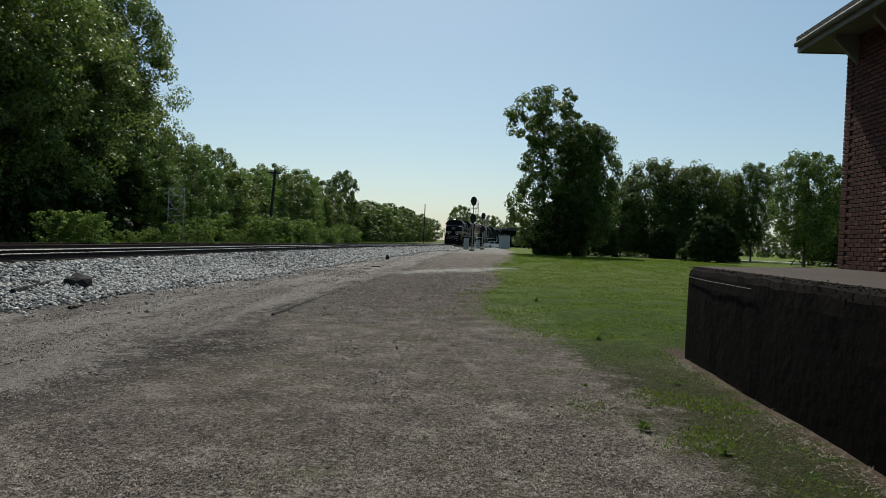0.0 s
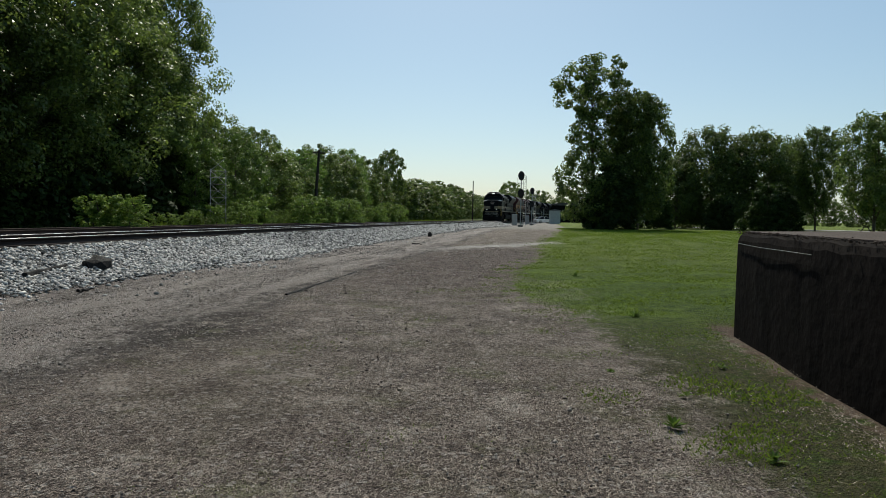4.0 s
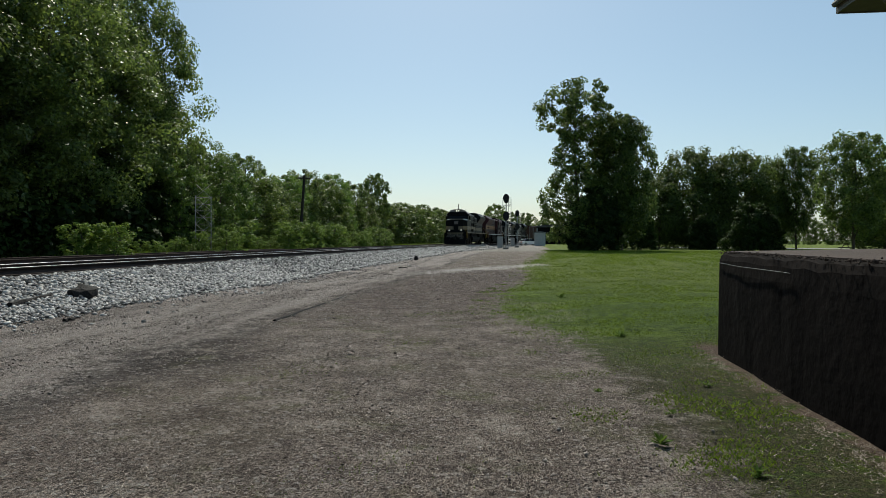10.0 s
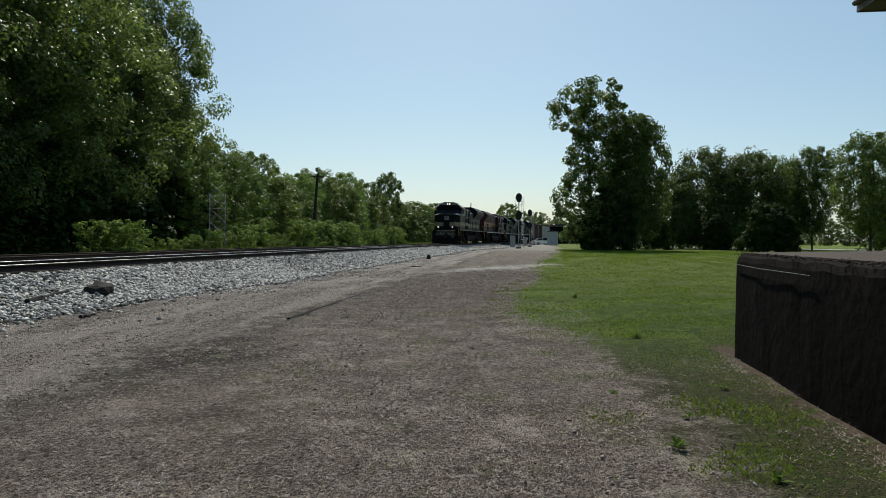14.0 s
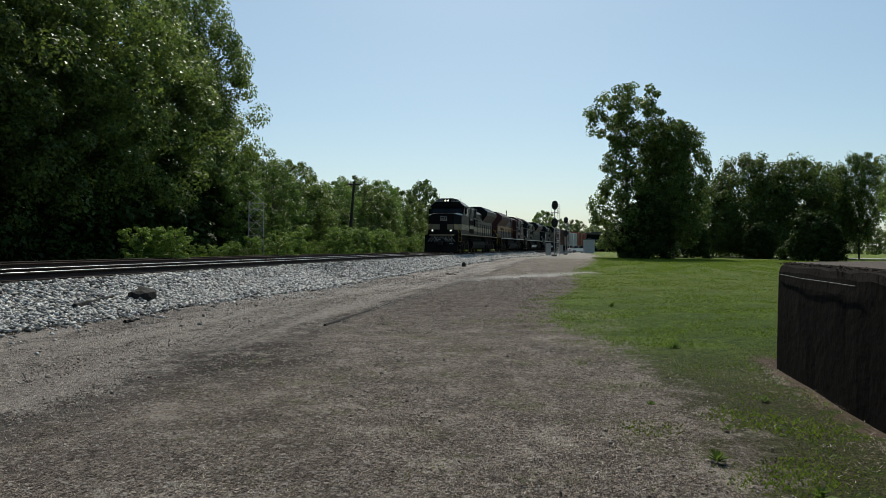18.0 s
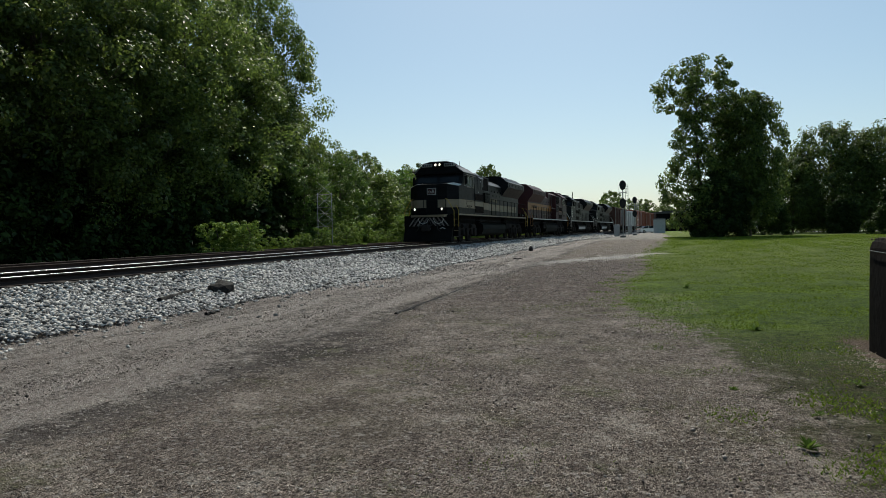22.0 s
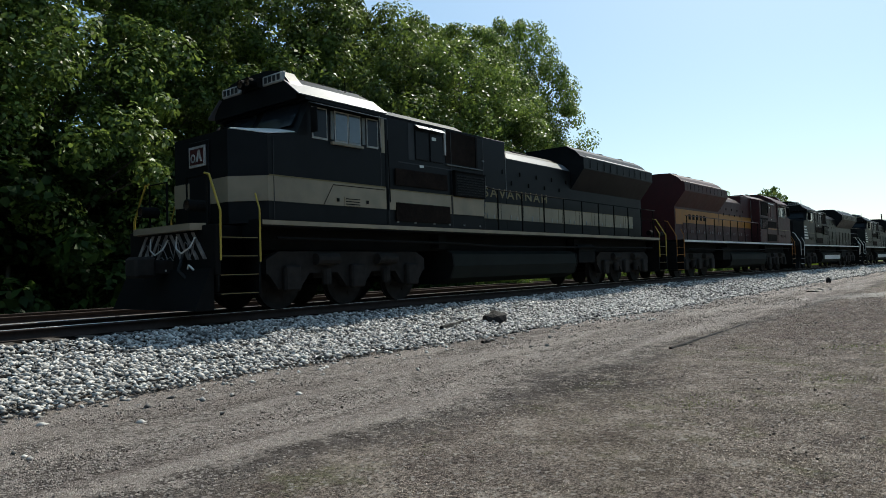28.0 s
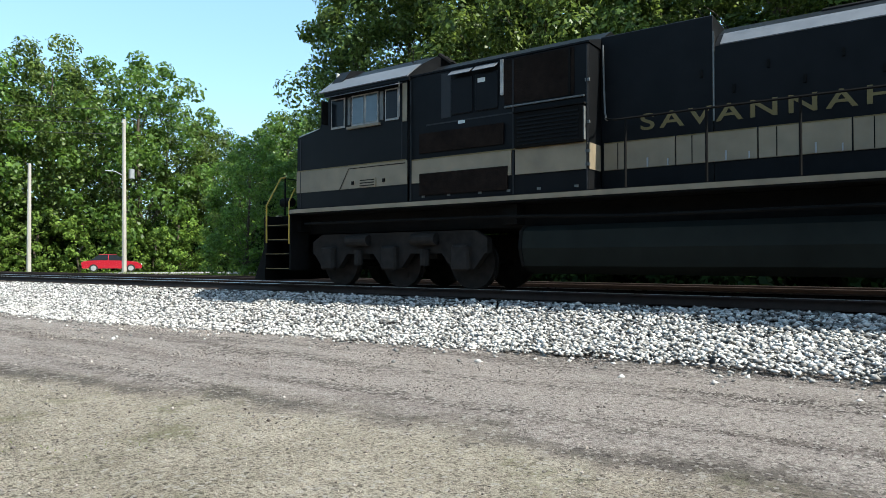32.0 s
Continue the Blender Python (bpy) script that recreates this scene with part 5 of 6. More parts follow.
def truck(parent, yc, axles, wheel_r, flip=False):
    """A truck with side frames, springs and journal boxes; its wheelsets are keyed later."""
    bm = bmesh.new()
    y0, y1 = min(axles) - 0.55, max(axles) + 0.55
    for sx in (-1, 1):
        x0, x1 = sorted((sx * 1.0, sx * 1.16))
        prof = [(y0, 0.7)]
        for a in axles:
            prof += [(a - 0.5, 0.7), (a - 0.26, 0.4), (a + 0.26, 0.4), (a + 0.5, 0.7)]
        prof += [(y1, 0.7), (y1, 0.98), (y1 - 0.3, 1.14), (y0 + 0.3, 1.14), (y0, 0.98)]
        prism(prof, x0, x1, "x", bm)
    for a in (axles[0] + axles[1]) / 2, (axles[-1] + axles[-2]) / 2:
        box(bm, -1.0, 1.0, a - 0.15, a + 0.15, 0.6, 0.9)
    frame_ob = part("truck", bm, M_TRUCK, parent, "dusty cast truck frame")
    for a in axles:
        for sx in (-1, 1):
            part("journal_box", boxes((min(sx * 1.14, sx * 1.3), max(sx * 1.14, sx * 1.3), a - 0.2, a + 0.2, 0.36, 0.86), bevel=0.04), M_TRUCK, frame_ob)
    if len(axles) > 2:
        for a in (axles[0] + 0.9, axles[1] + 0.9):
            for sx in (-1, 1):
                part("brake_cylinder", disc(bmesh.new(), (sx * 1.24, a, 0.98), (0, 1, 0), 0.12, 0.3, 12), M_TRUCK, frame_ob)
                part("spring", disc(bmesh.new(), (sx * 1.22, a, 0.62), (0, 0, 1), 0.1, 0.16, 10), M_TRUCK, frame_ob)
    wheels = []
    for a in axles:
        w = bmesh.new()
        tube(w, [(-0.9, 0, 0), (0.9, 0, 0)], 0.08, 8)
        for sx in (-1, 1):
            disc(w, (sx * 0.76, 0, 0), (1, 0, 0), wheel_r, 0.06, 24)
            disc(w, (sx * 0.69, 0, 0), (1, 0, 0), wheel_r + 0.025, 0.015, 24)
            for k in range(4):
                ang = k * math.tau / 4
                disc(w, (sx * 0.825, 0.28 * math.cos(ang), 0.28 * math.sin(ang)), (1, 0, 0), 0.06, 0.01, 8)
        ob = part("wheelset", w, M_TRUCK, frame_ob, "steel wheels on an axle")
        ob.location = (0, a, wheel_r)
        wheels.append((ob, a, wheel_r))
    return wheels


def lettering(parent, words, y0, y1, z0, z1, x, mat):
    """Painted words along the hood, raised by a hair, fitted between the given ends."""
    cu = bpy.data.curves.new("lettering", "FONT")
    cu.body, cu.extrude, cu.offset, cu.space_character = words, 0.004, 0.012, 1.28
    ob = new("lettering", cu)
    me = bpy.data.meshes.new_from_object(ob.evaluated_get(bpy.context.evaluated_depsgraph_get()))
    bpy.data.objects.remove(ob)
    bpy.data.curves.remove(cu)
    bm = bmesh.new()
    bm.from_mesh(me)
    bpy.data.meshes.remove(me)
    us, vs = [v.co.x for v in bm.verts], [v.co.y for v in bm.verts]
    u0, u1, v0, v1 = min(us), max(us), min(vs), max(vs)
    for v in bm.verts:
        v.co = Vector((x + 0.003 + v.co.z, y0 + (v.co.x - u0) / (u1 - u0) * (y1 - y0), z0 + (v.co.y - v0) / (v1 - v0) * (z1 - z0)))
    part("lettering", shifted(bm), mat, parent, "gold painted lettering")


def locomotive(name, label, body_mat, band_mat, stripe_mat, rail_mat, roof_mat, hero=False, lower_mat=None, livery=""):
    t = thing(name, pose(0, 0, 0), label, "locomotive", "locomotives of the train")
    lower_mat = lower_mat or body_mat
    S = shifted
    # frame, sill stripe, deck
    part("underframe", S(boxes((-1.0, 1.0, 0.25, 21.55, 0.95, 1.36))), M_FRAME, t)
    for ya, yb in ((1.15, 1.3), (6.6, 6.9), (13.7, 14.0), (20.5, 20.65)):
        part("bolster", S(boxes((-1.3, 1.3, ya, yb, 1.0, 1.36))), M_FRAME, t)
    part("deck", S(boxes((-1.54, 1.54, 1.15, 20.65, 1.37, 1.5))), M_FRAME, t)
    for sx in (-1, 1):
        a, b = sorted((sx * 1.545, sx * 1.557))
        part("sill_stripe", S(boxes((a, b, 1.2, 20.64, 1.40, 1.485))), stripe_mat, t, "narrow pale stripe along the sill")
    # fuel tank, air tanks
    tank = [(-1.38, 0.85), (-1.42, 0.55), (-1.3, 0.24), (-0.95, 0.1), (0.95, 0.1), (1.3, 0.24), (1.42, 0.55), (1.38, 0.85), (1.2, 0.95), (-1.2, 0.95)]
    ft = part("fuel_tank", S(prism(tank, 7.05, 13.6)), M_TANK, t, "long dark fuel tank with rounded flanks")
    part("end_cap", S(prism([(u * 1.01, v * 1.01) for u, v in tank], 7.0, 7.06)), M_FRAME, ft)
    part("end_cap", S(prism([(u * 1.01, v * 1.01) for u, v in tank], 13.59, 13.65)), M_FRAME, ft)
    for sx in (-1, 1):
        part("air_tank", S(disc(bmesh.new(), (sx * 1.22, 14.4, 1.0), (0, 1, 0), 0.2, 0.6, 14)), M_FRAME, t)
        part("battery_box", S(boxes((min(sx * 0.9, sx * 1.4), max(sx * 0.9, sx * 1.4), 13.8, 15.0, 0.55, 0.95), bevel=0.02)), M_FRAME, t)
        part("piping", S(tubes([[(sx * 1.45, 1.6, 1.16), (sx * 1.45, 7.0, 1.12), (sx * 1.46, 9, 1.05), (sx * 1.46, 20, 1.08)]], 0.03, 6)), M_FRAME, t)
    wheels = truck(t, 3.87, [2.1 - HALF, 3.87 - HALF, 5.64 - HALF], 0.51) + truck(t, 17.93, [16.16 - HALF, 17.93 - HALF, 19.7 - HALF], 0.51)
    # cab
    z_e = 3.93
    cab_prof = [(0.92, 1.44), (4.55, 1.44), (4.55, z_e), (2.42, z_e), (2.1, 3.36), (0.92, 3.22)]
    bm = bmesh.new()
    rows = []
    for x in (-1.5, -0.92, 0.92, 1.5):
        push = 0.47 if abs(x) > 1.2 else 0.0
        pr = [(1.2 + push, 0) if k in (0, 5) else (1.2, 0) for k in range(6)]
        drop = 0.14 if abs(x) > 1.2 else 0.0
        rows.append([bm.verts.new((x, y + pr[k][0] - 1.2 if k in (0, 5) else y, z - (drop if k in (4, 5) else 0))) for k, (y, z) in enumerate(cab_prof)])
    for r0, r1 in zip(rows, rows[1:]):
        for k in range(6):
            bm.faces.new((r0[k], r0[(k + 1) % 6], r1[(k + 1) % 6], r1[k]))
    bm.faces.new(rows[0][::-1])
    bm.faces.new(rows[-1])
    bmesh.ops.recalc_face_normals(bm, faces=bm.faces)
    cab = part("cab", S(bm), body_mat, t, "wide-nosed cab")
    roof = [(-1.55, z_e - 0.03), (-1.55, z_e + 0.03), (-1.1, 4.32), (-0.6, 4.6), (0.6, 4.6), (1.1, 4.32), (1.55, z_e + 0.03), (1.55, z_e - 0.03)]
    part("roof", S(prism(roof, 2.28, 4.62)), body_mat, cab, "arched cab roof")
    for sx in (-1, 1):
        # thin plate over the black roof; the lead engine's silver paints sun sheen
        part("roof_plate", S(prism([(sx * 1.57, z_e + 0.035), (sx * 1.12, 4.312), (sx * 1.12, 4.33), (sx * 1.58, z_e + 0.052)], 2.1, 4.6)), roof_mat, cab, "sloping roof plate, silver for sun sheen on the lead engine")
    part("roof_fan", S(boxes((-0.42, 0.42, 3.1, 4.2, 4.58, 4.7), bevel=0.05)), M_FRAME, cab)
    part("horn", S(tubes([[(0.3, 4.8, 4.45), (0.3, 4.5, 4.72)], [(0.4, 4.85, 4.45), (0.42, 4.55, 4.68)], [(0.2, 4.85, 4.45), (0.18, 4.55, 4.68)]], 0.05, 8)), M_FRAME, cab)
    for ax, ay in ((-0.7, 3.4), (0.75, 4.1)):
        part("antenna", S(tubes([[(ax, ay, 4.38), (ax, ay, 4.8)]], 0.012, 5)), M_FRAME, cab)
    for sx in (-1, 1):
        part("mirror", S(boxes((min(sx * 1.56, sx * 1.74), max(sx * 1.56, sx * 1.74), 2.38, 2.42, 3.25, 3.75), bevel=0.01)), M_FRAME, cab)
        part("cab_door_edge", S(boxes((*sorted((sx * 1.5, sx * 1.512)), 4.43, 4.54, 3.1, 3.86))), M_CREAM if hero else body_mat, cab, "pale worn edge of the cab door")
        part("grab_iron", S(tubes([[(sx * 1.535, 4.36, 3.9), (sx * 1.555, 4.38, 3.2)]], 0.014, 5)), M_STRIPE if hero else M_FRAME, cab)
        part("grab_iron", S(tubes([[(sx * 1.53, 4.62, 3.4), (sx * 1.56, 4.62, 2.0)]], 0.014, 5)), M_FRAME, cab)
    # side windows, each with a pale frame
    for sx in (-1, 1):
        for a, b, g in ((2.46, 2.86, M_DARKGLASS), (3.06, 3.43, M_SKYGLASS), (3.44, 3.80, M_SKYGLASS), (3.98, 4.33, M_DARKGLASS)):
            x0, x1 = sorted((sx * 1.5, sx * 1.518))
            w = part("side_window", S(boxes((x0, x1, a, b, 3.16, 3.8))), M_STRIPE if hero else M_DULLSTEEL, cab, "cab window in a pale metal frame")
            x0, x1 = sorted((sx * 1.518, sx * 1.524))
            part("pane", S(boxes((x0, x1, a + 0.03, b - 0.03, 3.2, 3.77))), g, w)
        x0, x1 = sorted((sx * 1.5, sx * 1.72))
        part("sun_visor", S(prism([(sx * 1.5, 3.87), (sx * 1.72, 3.80), (sx * 1.72, 3.815), (sx * 1.5, 3.89)], 2.4, 4.42)), M_SILVER, cab, "sheet metal visor above the windows")
        for a, b in ((2.95, 3.03), (3.84, 3.93)):
            part("window_post", S(boxes((*sorted((sx * 1.5, sx * 1.522)), a, b, 3.2, 3.78))), M_DULLSTEEL, cab)
        part("arm_rest", S(boxes((min(sx * 1.5, sx * 1.56), max(sx * 1.5, sx * 1.56), 2.95, 3.85, 3.1, 3.15))), M_CREAM, cab)
    # windscreens: lie on the sloping front
    for x0, x1 in ((-1.3, -0.1), (0.1, 1.3)):
        bm = bmesh.new()
        vs = []
        for x in (x0, x1):
            for f in (0.06, 0.94):
                vs.append(bm.verts.new((x, 2.1 + 0.32 * f - 0.02, 3.36 + 0.57 * f)))
                vs.append(bm.verts.new((x, 2.1 + 0.32 * f + 0.02, 3.36 + 0.57 * f)))
        bmesh.ops.convex_hull(bm, input=bm.verts)
        part("windscreen", S(bm), M_DARKGLASS, cab, "dark cab windscreen")
    part("brow", S(prism([(-1.4, 3.93), (1.4, 3.93), (1.4, 4.03), (1.15, 4.34), (0.95, 4.56), (0.5, 4.66), (-0.5, 4.66), (-0.95, 4.56), (-1.15, 4.34), (-1.4, 4.03)], 2.17, 2.5)), body_mat, cab, "rounded brow over the windscreens")
    part("headlight_housing", S(boxes((-0.32, 0.32, 2.12, 2.2, 4.33, 4.56), bevel=0.02)), M_FRAME, cab)
    for x in (-0.13, 0.13):
        part("headlight", S(disc(bmesh.new(), (x, 2.115, 4.45), (0, 1, 0), 0.078, 0.012, 14)), M_LAMP if hero else M_STEEL, cab, "lit headlight" if hero else "unlit headlight")
        part("lamp_collar", S(disc(bmesh.new(), (x, 2.03, 4.45), (0, 1, 0), 0.1, 0.09, 14, 0.082)), M_FRAME, cab)
    for x in (-0.72, 0.72):
        nb = part("number_board", S(boxes((x - 0.34, x + 0.34, 2.13, 2.2, 4.34, 4.54), bevel=0.02)), M_STRIPE, cab, "pale number board")
        for k in range(4):
            part("mark", S(boxes((x - 0.27 + k * 0.14, x - 0.18 + k * 0.14, 2.121, 2.129, 4.38, 4.5))), M_SIGNAL, nb)
    # nose
    for sx in (-1, 1):
        bm = bmesh.new()
        # lead engine: white colour on this facet imitates sunlight on dark paint
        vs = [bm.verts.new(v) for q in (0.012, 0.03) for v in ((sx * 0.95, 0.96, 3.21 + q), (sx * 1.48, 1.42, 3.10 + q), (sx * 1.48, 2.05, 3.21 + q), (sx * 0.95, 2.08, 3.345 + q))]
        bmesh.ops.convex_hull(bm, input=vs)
        part("nose_facet", S(bm), M_WHITE if hero else body_mat, cab, "nose facet, white for sunlight on the lead engine")
    part("nose_door", S(boxes((-0.35, 0.35, 0.89, 0.92, 1.5, 3.1), bevel=0.01)), body_mat, cab)
    if hero:
        e = part("emblem", S(boxes((-0.28, 0.28, 0.85, 0.88, 2.6, 3.0))), M_STRIPE, cab, "pale emblem on the nose")
        part("emblem_field", S(boxes((-0.23, 0.23, 0.84, 0.85, 2.65, 2.95))), M_RED, e)
        part("emblem_mark", S(prism([(-0.02, 2.69), (0.05, 2.69), (0.1, 2.79), (0.15, 2.69), (0.2, 2.69), (0.12, 2.92), (0.07, 2.92)], 0.832, 0.839)), M_STRIPE, e)
        part("emblem_mark", S(disc(bmesh.new(), (-0.11, 0.835, 2.77), (0, 1, 0), 0.085, 0.004, 12, 0.05)), M_STRIPE, e)
    # band round nose and cab
    zb0, zb1 = 1.85, 2.32
    part("nose_band", S(boxes((-0.93, 0.93, 0.905, 0.92, zb0, zb1))), band_mat, cab, "broad pale band")
    for sx in (-1, 1):
        bm = bmesh.new()
        c = [Vector((sx * 0.93, 0.91, 0)), Vector((sx * 1.51, 1.382, 0)), Vector((sx * 1.51, 4.55, 0))]
        for p0, p1 in zip(c, c[1:]):
            vs = [bm.verts.new((p.x + o, p.y - (0.006 if k == 0 else 0), z)) for k, p in enumerate((p0, p1)) for z in (zb0, zb1) for o in (0, -sx * 0.03)]
            bmesh.ops.convex_hull(bm, input=vs)
        part("side_band", S(bm), band_mat, cab, "broad pale band")
        a, b = sorted((sx * 1.512, sx * 1.518))
        part("pinstripe", S(boxes((a, b, 1.4, 4.53, zb1 + 0.0, zb1 + 0.025))), M_GOLD, cab)
        vent = part("vent", S(boxes((min(sx * 1.51, sx * 1.53), max(sx * 1.51, sx * 1.53), 3.28, 3.74, 1.86, 2.04))), band_mat, cab)
        for k in range(3):
            part("slat", S(boxes((min(sx * 1.53, sx * 1.534), max(sx * 1.53, sx * 1.534), 3.31, 3.71, 1.88 + 0.055 * k, 1.90 + 0.055 * k))), M_FRAME, vent)
        for yy in (3.1, 3.95):
            part("latch", S(boxes((min(sx * 1.512, sx * 1.53), max(sx * 1.512, sx * 1.53), yy - 0.03, yy + 0.03, 1.93, 2.0))), M_FRAME, cab)
        part("seam", S(boxes((*sorted((sx * 1.511, sx * 1.516)), 1.5, 1.515, 1.5, 3.05))), M_SIGNAL, cab)
        part("seam", S(boxes((*sorted((sx * 1.5, sx * 1.504)), 4.4, 4.42, 2.34, 3.1))), M_SIGNAL, cab)
        part("seam", S(tubes([[(sx * 1.515, 2.72, zb0), (sx * 1.515, 2.98, zb1 - 0.05), (sx * 1.515, 4.5, zb1 - 0.05)]], 0.008, 4)), M_FRAME, cab)
    # equipment cabinet behind the cab
    part("equipment_cabinet", S(boxes((-1.48, 1.48, 4.57, 8.35, 1.44, 3.96), bevel=0.02)), body_mat, t, "tall flush equipment cabinet behind the cab")
    part("cabinet_roof", S(prism([(-1.5, 3.95), (1.5, 3.95), (1.5, 3.98), (0.95, 4.14), (0.55, 4.38), (-0.55, 4.38), (-0.95, 4.14), (-1.5, 3.98)], 4.58, 8.37)), body_mat, t)
    part("transition_block", S(boxes((-0.985, 0.985, 8.36, 10.2, 1.5, 4.16), bevel=0.015)), body_mat, t, "flush hood block behind the cabinet")
    for sx in (-1, 1):
        xs = lambda a, b: sorted((sx * a, sx * b))
        a, b = xs(1.48, 1.505)
        part("cabinet_band", S(boxes((a, b, 4.66, 6.9, zb0, zb1 - 0.03))), band_mat, t, "broad pale band")
        part("cabinet_band", S(boxes((a, b, 6.98, 8.33, zb0, zb1 - 0.03))), band_mat, t, "broad pale band")
        a, b = xs(1.5, 1.52)
        part("intake_grille", S(boxes((a, b, 4.86, 6.83, 1.6, 2.02))), M_BROWN_DARK, t, "rusty brown intake grille")
        part("upper_grille", S(boxes((a, b, 4.86, 6.75, 2.42, 2.8))), M_BROWN_DARK, t, "black louvred grille")
        part("seam", S(boxes((*xs(1.48, 1.484), 5.0, 8.3, 2.95, 2.975))), M_SIGNAL, t)
        for ya, yb in ((5.6, 6.08), (6.14, 6.62)):
            part("awning", S(prism([(sx * 1.48, 3.9), (sx * 1.62, 3.8), (sx * 1.62, 3.81), (sx * 1.48, 3.92)], ya, yb)), M_SILVER, t, "bright sheet metal awning")
            part("flap", S(boxes((*xs(1.48, 1.51), ya, yb, 3.08, 3.76), bevel=0.01)), body_mat, t)
        # thin black plate stands for the shade in the gap beside the flaps
        part("flap_gap_shade", S(boxes((*xs(1.48, 1.485), 5.36, 5.58, 3.05, 3.9))), M_SIGNAL, t)
        # flat dark plate paints the shade inside an open recess
        part("recess_shade", S(boxes((*xs(1.48, 1.49), 6.75, 8.1, 3.12, 3.92))), M_BROWN_DARK, t, "dark rusty plate standing for the shade of an open recess")
        part("recess_post", S(boxes((*xs(1.48, 1.51), 8.0, 8.04, 3.12, 3.92))), M_FRAME, t)
        part("recess_post", S(boxes((*xs(1.48, 1.515), 6.68, 6.74, 3.3, 3.94))), M_STRIPE if hero else M_FRAME, t)
        part("ledge", S(boxes((*xs(1.48, 1.52), 6.76, 8.28, 3.06, 3.085))), M_DULLSTEEL, t)
        for yy in (4.64, 6.94, 8.33):
            part("seam", S(boxes((*xs(1.505, 1.51), yy - 0.01, yy + 0.01, 1.5, 3.9))), M_SIGNAL, t)
        for yy in (4.9, 5.5, 6.2, 6.8, 7.4, 8.1):
            part("rivet_plate", S(boxes((*xs(1.48, 1.492), yy, yy + 0.07, 1.56, 1.6))), M_DULLSTEEL, t)
        part("pinstripe", S(boxes((*xs(1.505, 1.51), 4.66, 8.33, zb1 - 0.03, zb1 - 0.005))), M_GOLD if hero else body_mat, t)
        lv = part("louvre_panel", S(boxes((*xs(1.48, 1.58), 7.0, 8.3, 2.3, 2.92), bevel=0.012)), M_FRAME, t, "black louvred box standing proud of the cabinet")
        part("lid", S(boxes((*xs(1.48, 1.6), 6.98, 8.32, 2.92, 2.945))), M_FRAME, lv)
        part("end_plate", S(boxes((*xs(1.5, 1.575), 8.3, 8.31, 2.33, 2.88))), M_DULLSTEEL, lv)
        for k in range(8):
            part("slat", S(boxes((*xs(1.58, 1.592), 7.06, 8.22, 2.35 + k * 0.066, 2.378 + k * 0.066))), body_mat, lv)
        part("warning_label", S(boxes((*xs(1.51, 1.514), 6.2, 6.36, 3.6, 3.68))), M_WHITE, t)
        part("warning_label", S(boxes((*xs(1.482, 1.486), 5.75, 5.9, 2.9, 2.96))), M_WHITE, t)
        part("rear_band", S(boxes((*xs(1.01, 1.48), 8.35, 8.365, zb0, zb1 - 0.03))), band_mat, t)
        for zz in (1.9, 2.12, 2.6, 3.3):
            part("hinge", S(boxes((*xs(1.48, 1.51), 8.3, 8.38, zz, zz + 0.05))), M_DULLSTEEL, t)
        part("conduit", S(tubes([[(sx * 1.03, 8.42, 4.0), (sx * 1.03, 8.45, 2.85), (sx * 1.2, 8.55, 2.68), (sx * 1.42, 8.62, 2.66)]], 0.016, 5)), M_DULLSTEEL, t)
    # engine hood
    hood = [(-0.98, 1.475), (0.98, 1.475), (0.98, 3.66), (0.72, 3.9), (0.3, 4.12), (-0.3, 4.12), (-0.72, 3.9), (-0.98, 3.66)]
    hd = part("engine_hood", S(prism(hood, 10.21, 14.2)), body_mat, t, "long engine hood")
    for sx in (-1, 1):
        xs = lambda a, b: sorted((sx * a, sx * b))
        # lead engine: silver strip paints the sheen along the hood's bevel
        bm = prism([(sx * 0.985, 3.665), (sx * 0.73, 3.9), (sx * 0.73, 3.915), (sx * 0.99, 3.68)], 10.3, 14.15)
        part("hood_shoulder", S(bm), roof_mat, hd, "bevelled hood edge, silver for sun sheen on the lead engine")
        y = 8.42
        while y < 18.6:
            wd = 1.19 if y < 15.5 else 0.88
            door = part("engine_door", S(boxes((*xs(0.985, 1.005), y, y + wd, 1.86, 2.33), bevel=0.006)), band_mat if livery != "plain" else body_mat, t, "pale hood door")
            part("door_seam", S(boxes((*xs(1.005, 1.008), y + wd * 0.2, y + wd * 0.213, 1.87, 2.32))), M_FRAME, door)
            part("door_latch", S(boxes((*xs(1.005, 1.02), y + wd * 0.62, y + wd * 0.64, 1.87, 2.02))), M_STEEL, door)
            part("door_latch", S(boxes((*xs(1.005, 1.02), y + wd * 0.9, y + wd * 0.915, 1.87, 1.98))), M_STEEL, door)
            part("hinge_strip", S(boxes((*xs(1.005, 1.01), y + 0.01, y + wd - 0.01, 2.31, 2.328))), M_GOLD if hero else body_mat, door)
            if int(y * 10) % 3:
                part("data_plate", S(boxes((*xs(0.985, 1.0), y + wd * 0.32, y + wd * 0.43, 1.66, 1.74))), M_STRIPE, t)
                part("data_plate", S(boxes((*xs(0.985, 1.0), y + wd * 0.31, y + wd * 0.44, 1.76, 1.80))), M_DULLSTEEL, t)
            y += wd + 0.02
        part("corner_strip", S(boxes((*xs(0.985, 0.995), 10.19, 10.215, 2.5, 3.9))), M_DULLSTEEL, hd)
        for k in range(9):
            part("handhold", S(boxes((*xs(0.98, 1.01), 10 + k * 0.48, 10.04 + k * 0.48, 3.2 - 0.3 * (k % 2), 3.32 - 0.3 * (k % 2)))), M_FRAME, hd)
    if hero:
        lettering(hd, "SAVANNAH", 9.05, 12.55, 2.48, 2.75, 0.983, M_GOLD)
